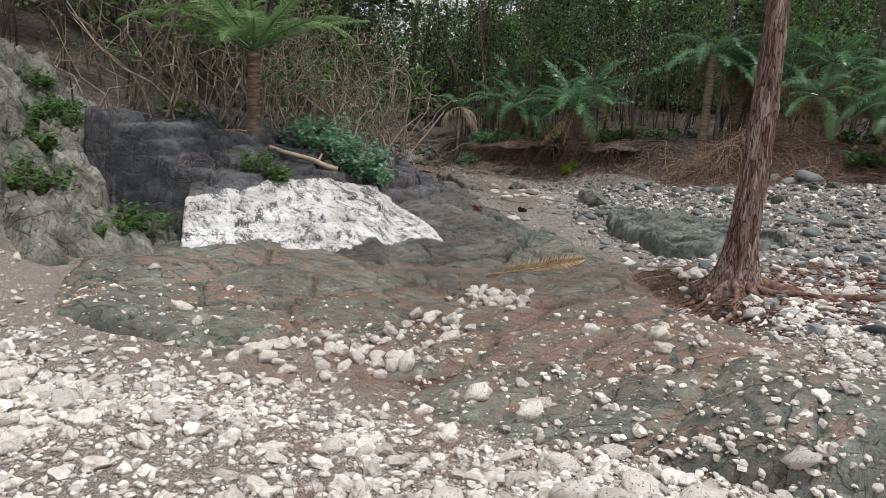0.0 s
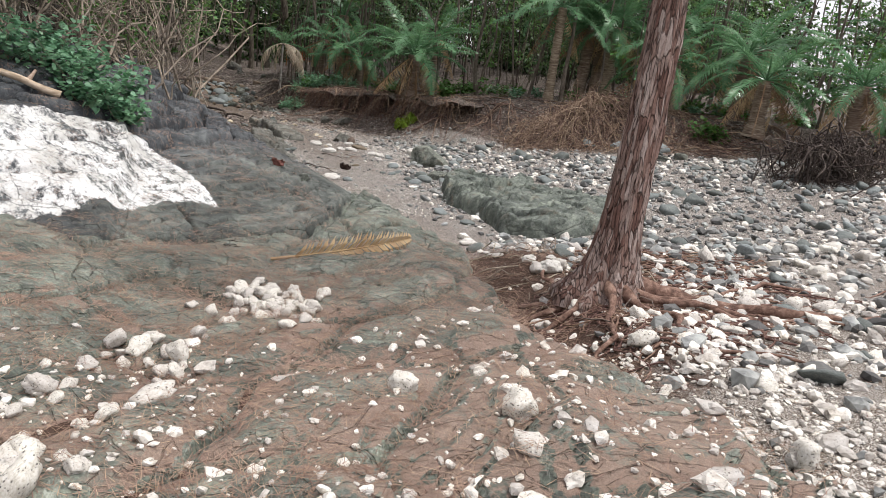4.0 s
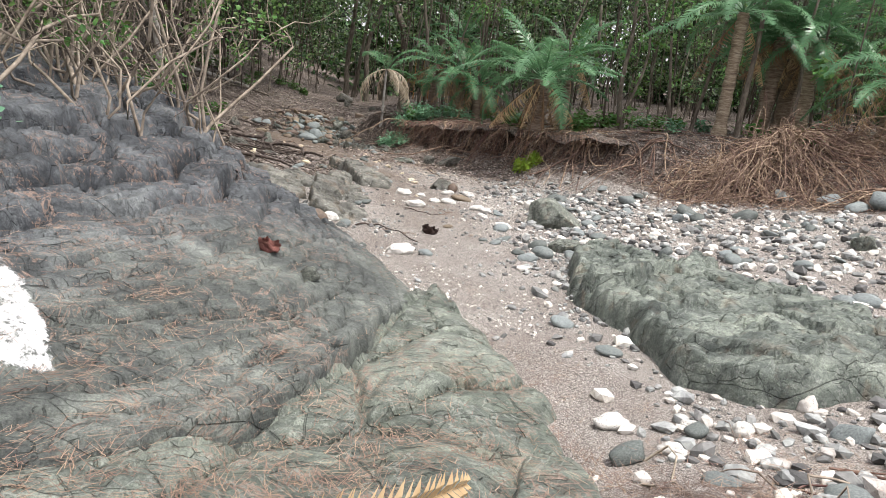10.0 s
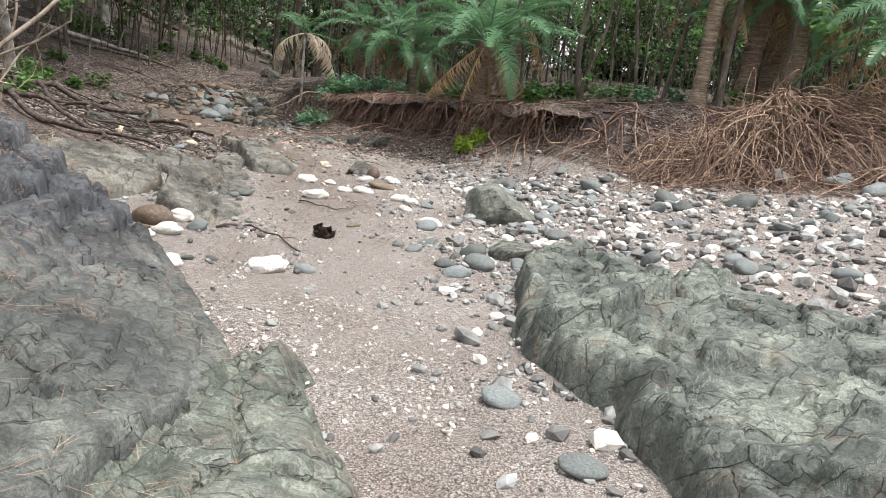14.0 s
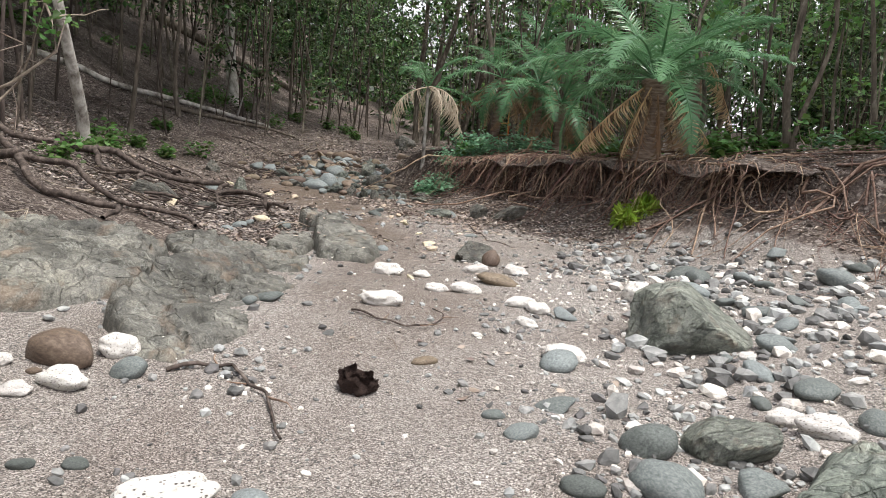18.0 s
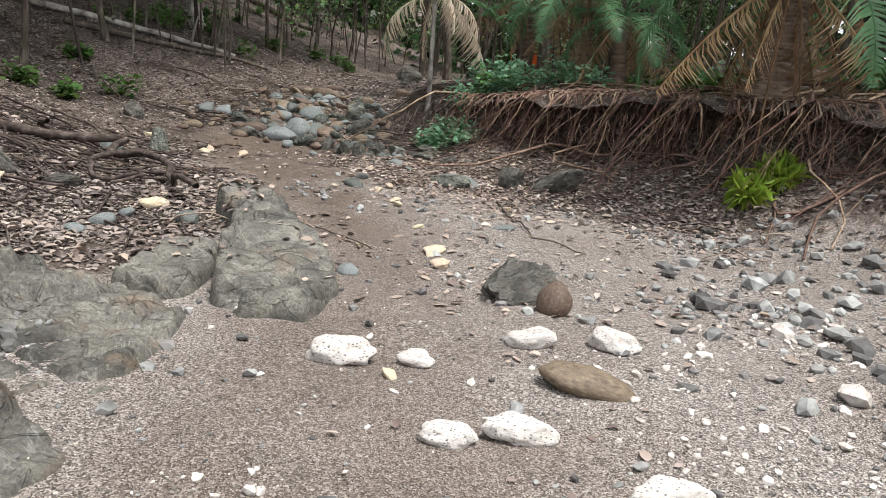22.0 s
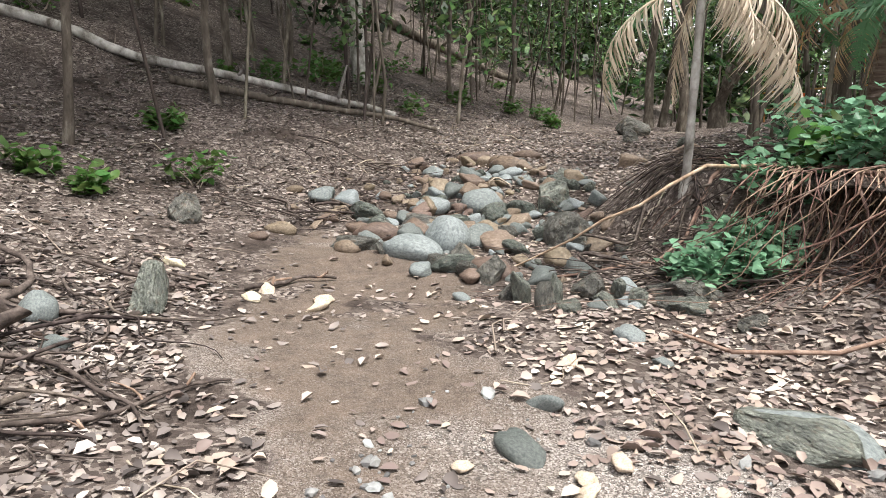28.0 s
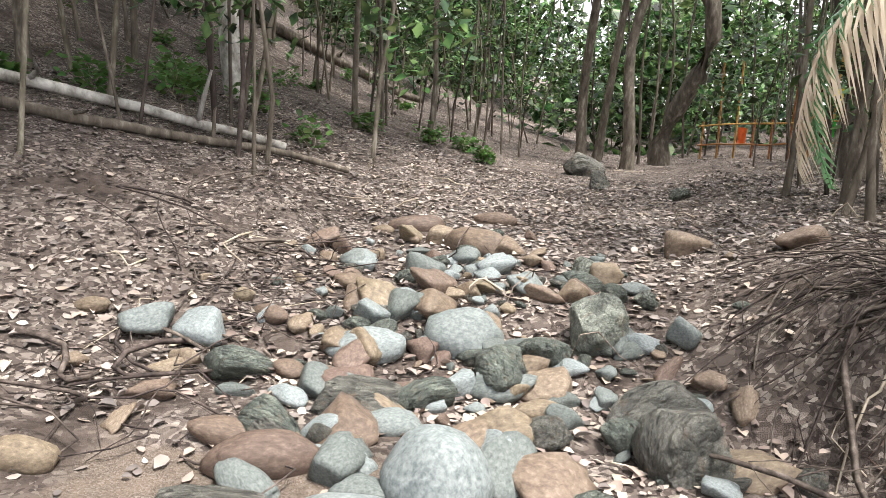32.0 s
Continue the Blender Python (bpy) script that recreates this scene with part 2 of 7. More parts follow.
def rock_material(name, dark, mid, light, scale=1.6, needles=True, veins=0.5, rust=0.0, lichen=False, grain_turn=0.6, slate=None, cracked=1.0):
    """Weathered rock: mottled colour, facets of uneven tone, cracks at three sizes, grit, veins and lodged needles."""
    n = Nodes(name)
    big = n.noise(scale * 0.8, 6, 0.65, 0.4)
    mottle = n.noise(scale * 6, 6, 0.72, 0.6)
    c = n.ramp(big, [(0.34, dark), (0.48, mid), (0.66, light)])
    if slate:
        d2, m2, l2 = slate
        c = n.mix(n.attribute("slate"), c, n.ramp(big, [(0.34, d2), (0.48, m2), (0.66, l2)]))
    c = n.mix(0.75, c, n.ramp(mottle, [(0.3, (0.5, 0.5, 0.52)), (0.5, (0.95, 0.95, 0.95)), (0.7, (1.45, 1.45, 1.4))]), "MULTIPLY")
    speck = n.noise(70, 4, 0.8)
    c = n.mix(0.65, c, n.ramp(speck, [(0.36, (0.35, 0.35, 0.36)), (0.5, (1.0, 1.0, 1.0)), (0.64, (1.7, 1.7, 1.66))]), "MULTIPLY")
    if veins:
        v = n.noise(scale * 0.9, 6, 0.6, 1.5)
        line = n.step(n.math("ABSOLUTE", n.math("SUBTRACT", v, 0.5)), 0.012, 0.0)
        c = n.mix(n.math("MULTIPLY", line, veins), c, (0.5, 0.52, 0.47))
    if rust:
        c = n.mix(n.math("MULTIPLY", n.step(n.noise(scale * 1.3, 4, 0.6, 0.3), 0.55, 0.68), rust), c, (0.21, 0.12, 0.065))
    cuts = None
    for size, turn, wide, share in ((1.5, grain_turn, 0.009, 0.36), (3.4, grain_turn + 1.2, 0.014, 0.46), (10.0, grain_turn + 0.5, 0.03, 0.5)):
        m = n.add("ShaderNodeMapping")
        m.inputs["Rotation"].default_value = (0.15, 0.1, turn)
        m.inputs["Scale"].default_value = (0.6, 1.3, 0.9)
        n.link(n.math_vector(size * 1.6, 0.22 / size), m.inputs[0])
        cut = n.step(n.voronoi(size, "DISTANCE_TO_EDGE", coord=m.outputs[0]), wide, wide * 0.2)
        cut = n.math("MULTIPLY", cut, n.step(n.noise(size * 0.7, 3, 0.6), share, share + 0.12))
        tone = n.add("ShaderNodeSeparateColor")
        n.link(n.voronoi(size, "F1", coord=m.outputs[0], out="Color"), tone.inputs[0])
        c = n.mix(0.26, c, n.ramp(tone.outputs[0], [(0.0, (0.4, 0.41, 0.43)), (1.0, (1.55, 1.55, 1.5))]), "MULTIPLY")
        n.bump(tone.outputs[1], 0.4, 0.03 / size ** 0.5)
        n.bump(n.math("SUBTRACT", 1.0, n.voronoi(size, "F1", coord=m.outputs[0])), 0.75, 0.16 / size)
        cuts = cut if cuts is None else n.math("MAXIMUM", cuts, cut)
    c = n.mix(n.math("MULTIPLY", cuts, 0.38 * cracked), c, tuple(0.3 * q for q in dark))
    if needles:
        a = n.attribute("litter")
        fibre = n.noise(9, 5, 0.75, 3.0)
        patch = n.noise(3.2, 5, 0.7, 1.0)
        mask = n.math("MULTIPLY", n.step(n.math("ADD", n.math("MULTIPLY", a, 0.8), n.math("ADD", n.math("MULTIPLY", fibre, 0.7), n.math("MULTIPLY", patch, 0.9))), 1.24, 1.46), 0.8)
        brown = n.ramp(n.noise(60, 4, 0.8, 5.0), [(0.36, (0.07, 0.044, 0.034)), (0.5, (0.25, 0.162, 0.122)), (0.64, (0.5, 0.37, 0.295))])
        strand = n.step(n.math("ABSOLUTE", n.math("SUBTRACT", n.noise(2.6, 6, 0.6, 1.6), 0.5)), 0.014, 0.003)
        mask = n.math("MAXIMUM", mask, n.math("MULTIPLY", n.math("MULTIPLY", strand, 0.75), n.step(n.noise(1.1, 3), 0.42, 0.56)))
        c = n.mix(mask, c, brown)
    if lichen:
        w = n.attribute("pale")
        streak = n.noise(4.5, 6, 0.72, 0.6, stretch=(1.0, 1.0, 0.4))
        spots = n.noise(26, 4, 0.75)
        mask = n.step(n.math("ADD", w, n.math("ADD", n.math("MULTIPLY", streak, 1.25), n.math("MULTIPLY", spots, 0.7))), 1.66, 1.9)
        crust = n.ramp(n.noise(2.2, 5, 0.6), [(0.35, (0.55, 0.54, 0.51)), (0.6, (0.84, 0.84, 0.83))])
        c = n.mix(mask, c, crust)
    n.bump(n.math("SUBTRACT", 1.0, cuts), 1.0, 0.025 * cracked)
    n.bump(mottle, 0.7, 0.03)
    n.bump(speck, 0.6, 0.006)
    return n.done(c, n.ramp(mottle, [(0.2, (0.5,) * 3), (0.8, (0.8,) * 3)]), 0.4)


def warped(self, scale, bend=0.16):
    """The coordinates, bent by a noise, so that cells and cracks run unevenly."""
    t = self.add("ShaderNodeTexNoise")
    self.link(self.coord, t.inputs["Vector"])
    t.inputs["Scale"].default_value = scale
    v = self.add("ShaderNodeVectorMath")
    v.operation = "MULTIPLY_ADD"
    self.link(t.outputs[1], v.inputs[0])
    v.inputs[1].default_value = (bend, bend, bend)
    self.link(self.coord, v.inputs[2])
    return v.outputs[0]


Nodes.math_vector = warped


def ground_material():
    n = Nodes("ground_cover")
    grain = n.voronoi(180, "F1", out="Color")
    grain_d = n.voronoi(180, "F1")
    sep = n.add("ShaderNodeSeparateColor")
    n.link(grain, sep.inputs[0])
    speck = n.ramp(sep.outputs[0], [(0.0, (0.06, 0.054, 0.051)), (0.3, (0.21, 0.19, 0.175)), (0.6, (0.38, 0.348, 0.32)), (0.85, (0.6, 0.565, 0.53)), (1.0, (0.85, 0.83, 0.8))])
    coarse = n.add("ShaderNodeSeparateColor")
    n.link(n.voronoi(62, "F1", out="Color"), coarse.inputs[0])
    lumps = n.math("MULTIPLY", n.step(coarse.outputs[0], 0.52, 0.56), n.step(n.voronoi(62, "F1"), 0.62, 0.4))
    lumps = n.math("MULTIPLY", lumps, n.step(n.noise(1.7, 4, 0.6), 0.36, 0.6))
    speck = n.mix(lumps, speck, n.ramp(coarse.outputs[1], [(0.0, (0.08, 0.085, 0.085)), (0.3, (0.24, 0.235, 0.22)), (0.65, (0.5, 0.46, 0.42)), (1.0, (0.86, 0.84, 0.8))]))
    sand = n.mix(0.5, speck, n.ramp(n.noise(1.2, 5), [(0.3, (0.5, 0.41, 0.35)), (0.7, (0.95, 0.92, 0.88))]), "MULTIPLY")
    sand = n.mix(n.math("MULTIPLY", n.attribute("damp"), n.step(n.noise(2.5, 4), 0.05, 0.42)), sand, n.mix(0.82, sand, n.ramp(n.noise(6, 5, 0.7), [(0.3, (0.1, 0.075, 0.056)), (0.7, (0.215, 0.161, 0.121))])))
    soil = n.ramp(n.noise(5, 6, 0.65), [(0.32, (0.03, 0.023, 0.02)), (0.5, (0.08, 0.062, 0.052)), (0.7, (0.165, 0.13, 0.11))])
    scrap = n.voronoi(38, "F1", coord=n.math_vector(9), out="Color")
    sep2 = n.add("ShaderNodeSeparateColor")
    n.link(scrap, sep2.inputs[0])
    leafy = n.ramp(sep2.outputs[1], [(0.0, (0.045, 0.034, 0.03)), (0.35, (0.125, 0.101, 0.088)), (0.7, (0.205, 0.168, 0.145)), (0.88, (0.34, 0.292, 0.255)), (1.0, (0.52, 0.46, 0.4))])
    soil = n.mix(n.math("MULTIPLY", n.step(n.noise(1.6, 4), 0.3, 0.55), 0.85), soil, leafy)
    needle = n.ramp(n.noise(70, 4, 0.75, 2.5), [(0.32, (0.022, 0.014, 0.011)), (0.5, (0.085, 0.052, 0.04)), (0.72, (0.33, 0.22, 0.165))])
    rubble = n.ramp(sep.outputs[1], [(0.0, (0.06, 0.048, 0.04)), (0.35, (0.22, 0.18, 0.15)), (0.7, (0.46, 0.41, 0.36)), (1.0, (0.82, 0.79, 0.74))])
    wob = n.math("MULTIPLY_ADD", n.noise(3.5, 5, 0.65), 0.7)
    wob.node.inputs[2].default_value = -0.35

    def where(name):
        return n.step(n.math("ADD", n.attribute(name), wob), 0.38, 0.62)

    c = n.mix(where("soil"), sand, soil)
    c = n.mix(where("rubble"), c, rubble)
    c = n.mix(where("needles"), c, needle)
    n.bump(n.noise(7, 5, 0.6), 0.4, 0.06)
    n.bump(lumps, 0.6, 0.012)
    n.bump(grain_d, 0.9, 0.012)
    n.bump(sep2.outputs[1], 0.3, 0.012)
    return n.done(c, 0.9, 0.15)


def stone_material(name, stops, scale=9.0, pits=0.0, hue=0.02, value=0.3, rough=0.75, island=False):
    n = Nodes(name)
    big = n.noise(scale, 5, 0.6, 0.3)
    c = n.ramp(big, stops)
    c = n.vary(c, n.random_island() if island else n.random_object(), hue, value)
    fine = n.noise(scale * (9 if island else 4), 5, 0.75)
    c = n.mix(0.4 if island else 0.22, c, n.ramp(fine, [(0.3, (0.6, 0.58, 0.55)), (0.7, (1.15, 1.15, 1.15))]), "MULTIPLY")
    if pits:
        hole = n.step(n.voronoi(scale * (5.0 if island else 0.75)), 0.3, 0.16)
        hole = n.math("MULTIPLY", hole, n.step(n.noise(scale * (1.3 if island else 0.4), 3), 0.36, 0.5))
        c = n.mix(n.math("MULTIPLY", hole, pits), c, (0.1, 0.085, 0.075))
        n.bump(n.math("SUBTRACT", 1.0, hole), 0.7, 0.012)
    n.bump(fine, 0.5, 0.008)
    return n.done(c, rough, 0.35)


def plain_material(name, stops, scale, stretch=None, rough=0.8, bump=0.5, dist=0.01, random="object", hue=0.02, value=0.25, distort=0.3):
    n = Nodes(name)
    a = n.noise(scale, 5, 0.65, distort, stretch=stretch)
    c = n.ramp(a, stops)
    c = n.vary(c, n.random_island() if random == "island" else n.random_object(), hue, value)
    n.bump(a, bump, dist)
    n.bump(n.noise(scale * 5, 3, 0.7, stretch=stretch), bump * 0.6, dist * 0.4)
    return n.done(c, rough, 0.25)


def leaf_material(name, stops, hue=0.025, value=0.45, rough=0.5, through_light=0.35):
    n = Nodes(name)
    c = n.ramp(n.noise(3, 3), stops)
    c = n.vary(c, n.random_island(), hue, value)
    n.done(c, rough, 0.4)
    t = n.add("ShaderNodeBsdfTranslucent")
    n.link(c, t.inputs[0])
    m = n.add("ShaderNodeMixShader")
    m.inputs[0].default_value = through_light
    n.link(n.bsdf.outputs[0], m.inputs[1])
    n.link(t.outputs[0], m.inputs[2])
    n.link(m.outputs[0], n.tree.nodes["Material Output"].inputs[0])
    return n.mat


def bark_material():
    """Flaking bark: long plates of red-brown and grey, parted by dark fissures."""
    n = Nodes("peeling_casuarina_bark")
    m = n.add("ShaderNodeMapping")
    m.inputs["Scale"].default_value = (1.6, 1.6, 0.16)
    n.link(n.math_vector(5, 0.05), m.inputs[0])
    plate = n.add("ShaderNodeSeparateColor")
    n.link(n.voronoi(24, "F1", coord=m.outputs[0], out="Color"), plate.inputs[0])
    c = n.ramp(plate.outputs[0], [(0.0, (0.15, 0.085, 0.07)), (0.35, (0.25, 0.165, 0.14)), (0.7, (0.33, 0.25, 0.222)), (1.0, (0.44, 0.37, 0.34))])
    fine = n.noise(40, 5, 0.75, 0.4, stretch=(1.6, 1.6, 0.35))
    c = n.mix(0.6, c, n.ramp(fine, [(0.32, (0.2, 0.17, 0.16)), (0.68, (1.5, 1.45, 1.4))]), "MULTIPLY")
    gap = n.step(n.voronoi(24, "DISTANCE_TO_EDGE", coord=m.outputs[0]), 0.09, 0.0)
    gap = n.math("MULTIPLY", gap, n.step(n.noise(14, 4, 0.7, stretch=(1, 1, 0.2)), 0.36, 0.56))
    c = n.mix(n.math("MULTIPLY", gap, 0.7), c, (0.035, 0.02, 0.017))
    n.bump(n.math("SUBTRACT", 1.0, gap), 1.0, 0.03)
    n.bump(plate.outputs[1], 0.6, 0.02)
    n.bump(fine, 0.9, 0.012)
    return n.done(c, 0.9, 0.2)


GROUND = ground_material()
ROCK_GREEN = rock_material("grey_green_rock", (0.076, 0.088, 0.072), (0.138, 0.155, 0.13), (0.215, 0.232, 0.198), 1.7, veins=0.3, rust=0.12, cracked=0.75)
ROCK_DARK = rock_material("dark_slate_rock", (0.055, 0.061, 0.057), (0.103, 0.112, 0.102), (0.17, 0.182, 0.164), 2.0, veins=0.0, lichen=True, grain_turn=-0.5, cracked=0.5, slate=((0.03, 0.033, 0.037), (0.066, 0.072, 0.08), (0.138, 0.147, 0.155)))
ROCK_CLIFF = rock_material("rugged_grey_cliff_rock", (0.055, 0.057, 0.051), (0.155, 0.16, 0.138), (0.31, 0.31, 0.275), 2.8, needles=False, veins=0.3, rust=0.3)
ROCK_CHANNEL = rock_material("jointed_green_rock", (0.052, 0.063, 0.055), (0.118, 0.136, 0.117), (0.22, 0.243, 0.208), 2.6, needles=False, veins=0.3, rust=0.25, cracked=0.8)
ROCK_BROWN = rock_material("brown_grey_rock", (0.06, 0.058, 0.05), (0.125, 0.122, 0.106), (0.215, 0.208, 0.183), 2.4, needles=False, veins=0.25, rust=0.3, cracked=0.35)
ROCK_BOULDER = rock_material("pale_green_boulder", (0.085, 0.095, 0.08), (0.19, 0.205, 0.175), (0.31, 0.325, 0.28), 2.6, needles=False, veins=0.3, rust=0.25, cracked=0.7)
CORAL = stone_material("bleached_coral", [(0.25, (0.42, 0.36, 0.29)), (0.45, (0.62, 0.585, 0.525)), (0.7, (0.76, 0.735, 0.695))], 7, 0.9, 0.015, 0.14)
CORAL_PITTED = stone_material("pitted_coral", [(0.25, (0.4, 0.365, 0.315)), (0.45, (0.6, 0.575, 0.53)), (0.7, (0.74, 0.725, 0.695))], 9, 0.95, 0.01, 0.1)
CORAL_BITS = stone_material("coral_rubble", [(0.25, (0.4, 0.35, 0.3)), (0.45, (0.68, 0.64, 0.58)), (0.7, (0.85, 0.83, 0.79))], 14, 0.4, 0.015, 0.34, island=True)
COBBLE = stone_material("blue_grey_cobble", [(0.3, (0.085, 0.1, 0.098)), (0.5, (0.155, 0.175, 0.168)), (0.7, (0.235, 0.258, 0.245))], 9, 0, 0.06, 0.45, 0.55)
COBBLE_BITS = stone_material("mixed_pebbles", [(0.3, (0.11, 0.115, 0.112)), (0.5, (0.24, 0.245, 0.236)), (0.75, (0.42, 0.415, 0.395))], 7, 0, 0.16, 0.7, 0.65, island=True)
COBBLE_BROWN = stone_material("brown_cobble", [(0.3, (0.09, 0.065, 0.047)), (0.55, (0.17, 0.128, 0.092)), (0.75, (0.27, 0.215, 0.16))], 6, 0, 0.02, 0.3, 0.55)
STONE_RUST = stone_material("rusty_stone", [(0.3, (0.1, 0.07, 0.052)), (0.55, (0.185, 0.138, 0.104)), (0.75, (0.29, 0.23, 0.178))], 7, 0, 0.02, 0.25, 0.6)
STONE_YELLOW = stone_material("cream_stone", [(0.3, (0.46, 0.37, 0.25)), (0.55, (0.64, 0.55, 0.41)), (0.75, (0.76, 0.7, 0.58))], 7, 0.25, 0.02, 0.12)
BARK_RED = bark_material()
BARK_GREY = plain_material("grey_bark", [(0.3, (0.045, 0.036, 0.029)), (0.55, (0.13, 0.108, 0.086)), (0.75, (0.3, 0.27, 0.225))], 12, (1, 1, 0.3), 0.9, 0.7, 0.012, "island", 0.03, 0.5)
BARK_PALE = plain_material("pale_bark", [(0.32, (0.1, 0.085, 0.07)), (0.48, (0.3, 0.28, 0.25)), (0.68, (0.55, 0.53, 0.49))], 6, (1, 1, 0.7), 0.85, 0.5, 0.01)
ROOT = plain_material("weathered_root", [(0.3, (0.09, 0.056, 0.042)), (0.5, (0.25, 0.17, 0.125)), (0.75, (0.46, 0.36, 0.285))], 14, None, 0.9, 0.7, 0.012, "island", 0.02, 0.5)
ROOT_RED = plain_material("red_brown_root", [(0.3, (0.055, 0.031, 0.025)), (0.5, (0.185, 0.108, 0.083)), (0.75, (0.4, 0.275, 0.22))], 16, None, 0.85, 0.9, 0.02, "island", 0.02, 0.4)
ROOT_DARK = plain_material("dark_brown_root", [(0.3, (0.022, 0.017, 0.015)), (0.5, (0.07, 0.054, 0.046)), (0.75, (0.19, 0.155, 0.135))], 14, None, 0.85, 0.7, 0.012, "island", 0.02, 0.5)
PALM_TRUNK = plain_material("ringed_palm_trunk", [(0.3, (0.09, 0.06, 0.045)), (0.5, (0.22, 0.165, 0.12)), (0.7, (0.38, 0.32, 0.25))], 5, (1, 1, 6), 0.9, 0.8, 0.02)
FROND = leaf_material("green_frond", [(0.3, (0.065, 0.15, 0.07)), (0.6, (0.13, 0.26, 0.125)), (0.8, (0.26, 0.39, 0.22))], 0.02, 0.5, 0.25, 0.35)
FROND_YOUNG = leaf_material("light_green_frond", [(0.3, (0.1, 0.19, 0.07)), (0.6, (0.19, 0.31, 0.12)), (0.8, (0.32, 0.42, 0.22))], 0.02, 0.4, 0.35, 0.4)
FROND_PALE = leaf_material("bleached_frond", [(0.3, (0.4, 0.31, 0.22)), (0.55, (0.6, 0.5, 0.39)), (0.8, (0.75, 0.68, 0.56))], 0.02, 0.3, 0.7, 0.25)
FROND_BROWN = leaf_material("withered_brown_frond", [(0.3, (0.1, 0.055, 0.032)), (0.55, (0.24, 0.14, 0.08)), (0.8, (0.42, 0.29, 0.18))], 0.02, 0.35, 0.7, 0.2)
FROND_DRY = leaf_material("dry_frond", [(0.3, (0.3, 0.17, 0.09)), (0.55, (0.52, 0.36, 0.2)), (0.8, (0.7, 0.57, 0.38))], 0.02, 0.35, 0.7, 0.25)
LEAF = leaf_material("broad_leaf", [(0.3, (0.06, 0.135, 0.035)), (0.55, (0.115, 0.22, 0.06)), (0.8, (0.22, 0.34, 0.11))], 0.03, 0.5, 0.5, 0.5)
LEAF_BLUE = leaf_material("bluish_leaf", [(0.3, (0.1, 0.22, 0.13)), (0.55, (0.18, 0.34, 0.2)), (0.8, (0.31, 0.48, 0.31))], 0.015, 0.35, 0.45, 0.4)
# near-black stop: shade of the gaps between leaves, put into the leaf colour
LEAF_WOOD = leaf_material("forest_leaf_painted_shade", [(0.36, (0.008, 0.02, 0.006)), (0.5, (0.042, 0.083, 0.026)), (0.68, (0.2, 0.285, 0.105))], 0.035, 0.8, 0.45, 0.4)
LEAF_LIME = leaf_material("yellow_green_grass", [(0.3, (0.16, 0.27, 0.03)), (0.7, (0.36, 0.46, 0.07))], 0.02, 0.25)
LEAF_DEAD = leaf_material("fallen_leaf", [(0.25, (0.155, 0.115, 0.092)), (0.5, (0.325, 0.26, 0.22)), (0.75, (0.5, 0.43, 0.375))], 0.02, 0.45, 0.75, 0.1)
LEAF_OLD = leaf_material("old_grey_brown_leaf", [(0.25, (0.09, 0.075, 0.067)), (0.5, (0.23, 0.196, 0.176)), (0.75, (0.44, 0.39, 0.355))], 0.012, 0.75, 0.65, 0.1)
TWIG = plain_material("bare_twig", [(0.3, (0.13, 0.1, 0.077)), (0.6, (0.34, 0.285, 0.23)), (0.8, (0.56, 0.5, 0.43))], 10, None, 0.9, 0.4, 0.006, "island", 0.02, 0.45)
LEAF_NEEDLE = leaf_material("casuarina_needle", [(0.3, (0.06, 0.09, 0.05)), (0.7, (0.15, 0.19, 0.1))], 0.02, 0.3)
DRIFTWOOD = plain_material("bleached_wood", [(0.3, (0.3, 0.22, 0.15)), (0.5, (0.5, 0.4, 0.3)), (0.75, (0.65, 0.56, 0.45))], 9, (0.4, 2, 2), 0.8, 0.5, 0.008)
BAMBOO = plain_material("orange_bamboo", [(0.3, (0.2, 0.09, 0.03)), (0.6, (0.42, 0.22, 0.08)), (0.8, (0.5, 0.34, 0.15))], 10, None, 0.6, 0.3, 0.005)
SCRATCH = plain_material("scratched_line", [(0.3, (0.05, 0.05, 0.045)), (0.7, (0.12, 0.12, 0.11))], 20)
CLOTH_RED = plain_material("red_cloth", [(0.3, (0.5, 0.05, 0.02)), (0.7, (0.65, 0.09, 0.03))], 10)
CLOTH_YELLOW = plain_material("yellow_cloth", [(0.3, (0.6, 0.4, 0.03)), (0.7, (0.75, 0.55, 0.05))], 10)
CLOTH_GREEN = plain_material("green_cloth", [(0.3, (0.04, 0.4, 0.08)), (0.7, (0.06, 0.55, 0.12))], 10)
HUSK = plain_material("dark_coconut_husk", [(0.3, (0.03, 0.022, 0.018)), (0.6, (0.09, 0.06, 0.045)), (0.8, (0.17, 0.12, 0.09))], 16, None, 0.9, 1.0, 0.02)
SHELL_RED = plain_material("reddish_husk", [(0.3, (0.14, 0.05, 0.04)), (0.6, (0.32, 0.14, 0.11)), (0.8, (0.5, 0.35, 0.28))], 14, None, 0.8, 0.8, 0.02)
NEEDLE_DRY = leaf_material("dry_needle", [(0.3, (0.19, 0.115, 0.083)), (0.7, (0.4, 0.275, 0.205))], 0.02, 0.35, 0.8, 0.1)


# ---- ground: one sheet to the horizon, finest along the walk ----
def spaced(stops):
    out = []
    for (a, _), (b, st) in zip(stops[:-1], stops[1:]):
        out.append(np.arange(a, b, st))
    return np.concatenate(out + [[stops[-1][0]]])


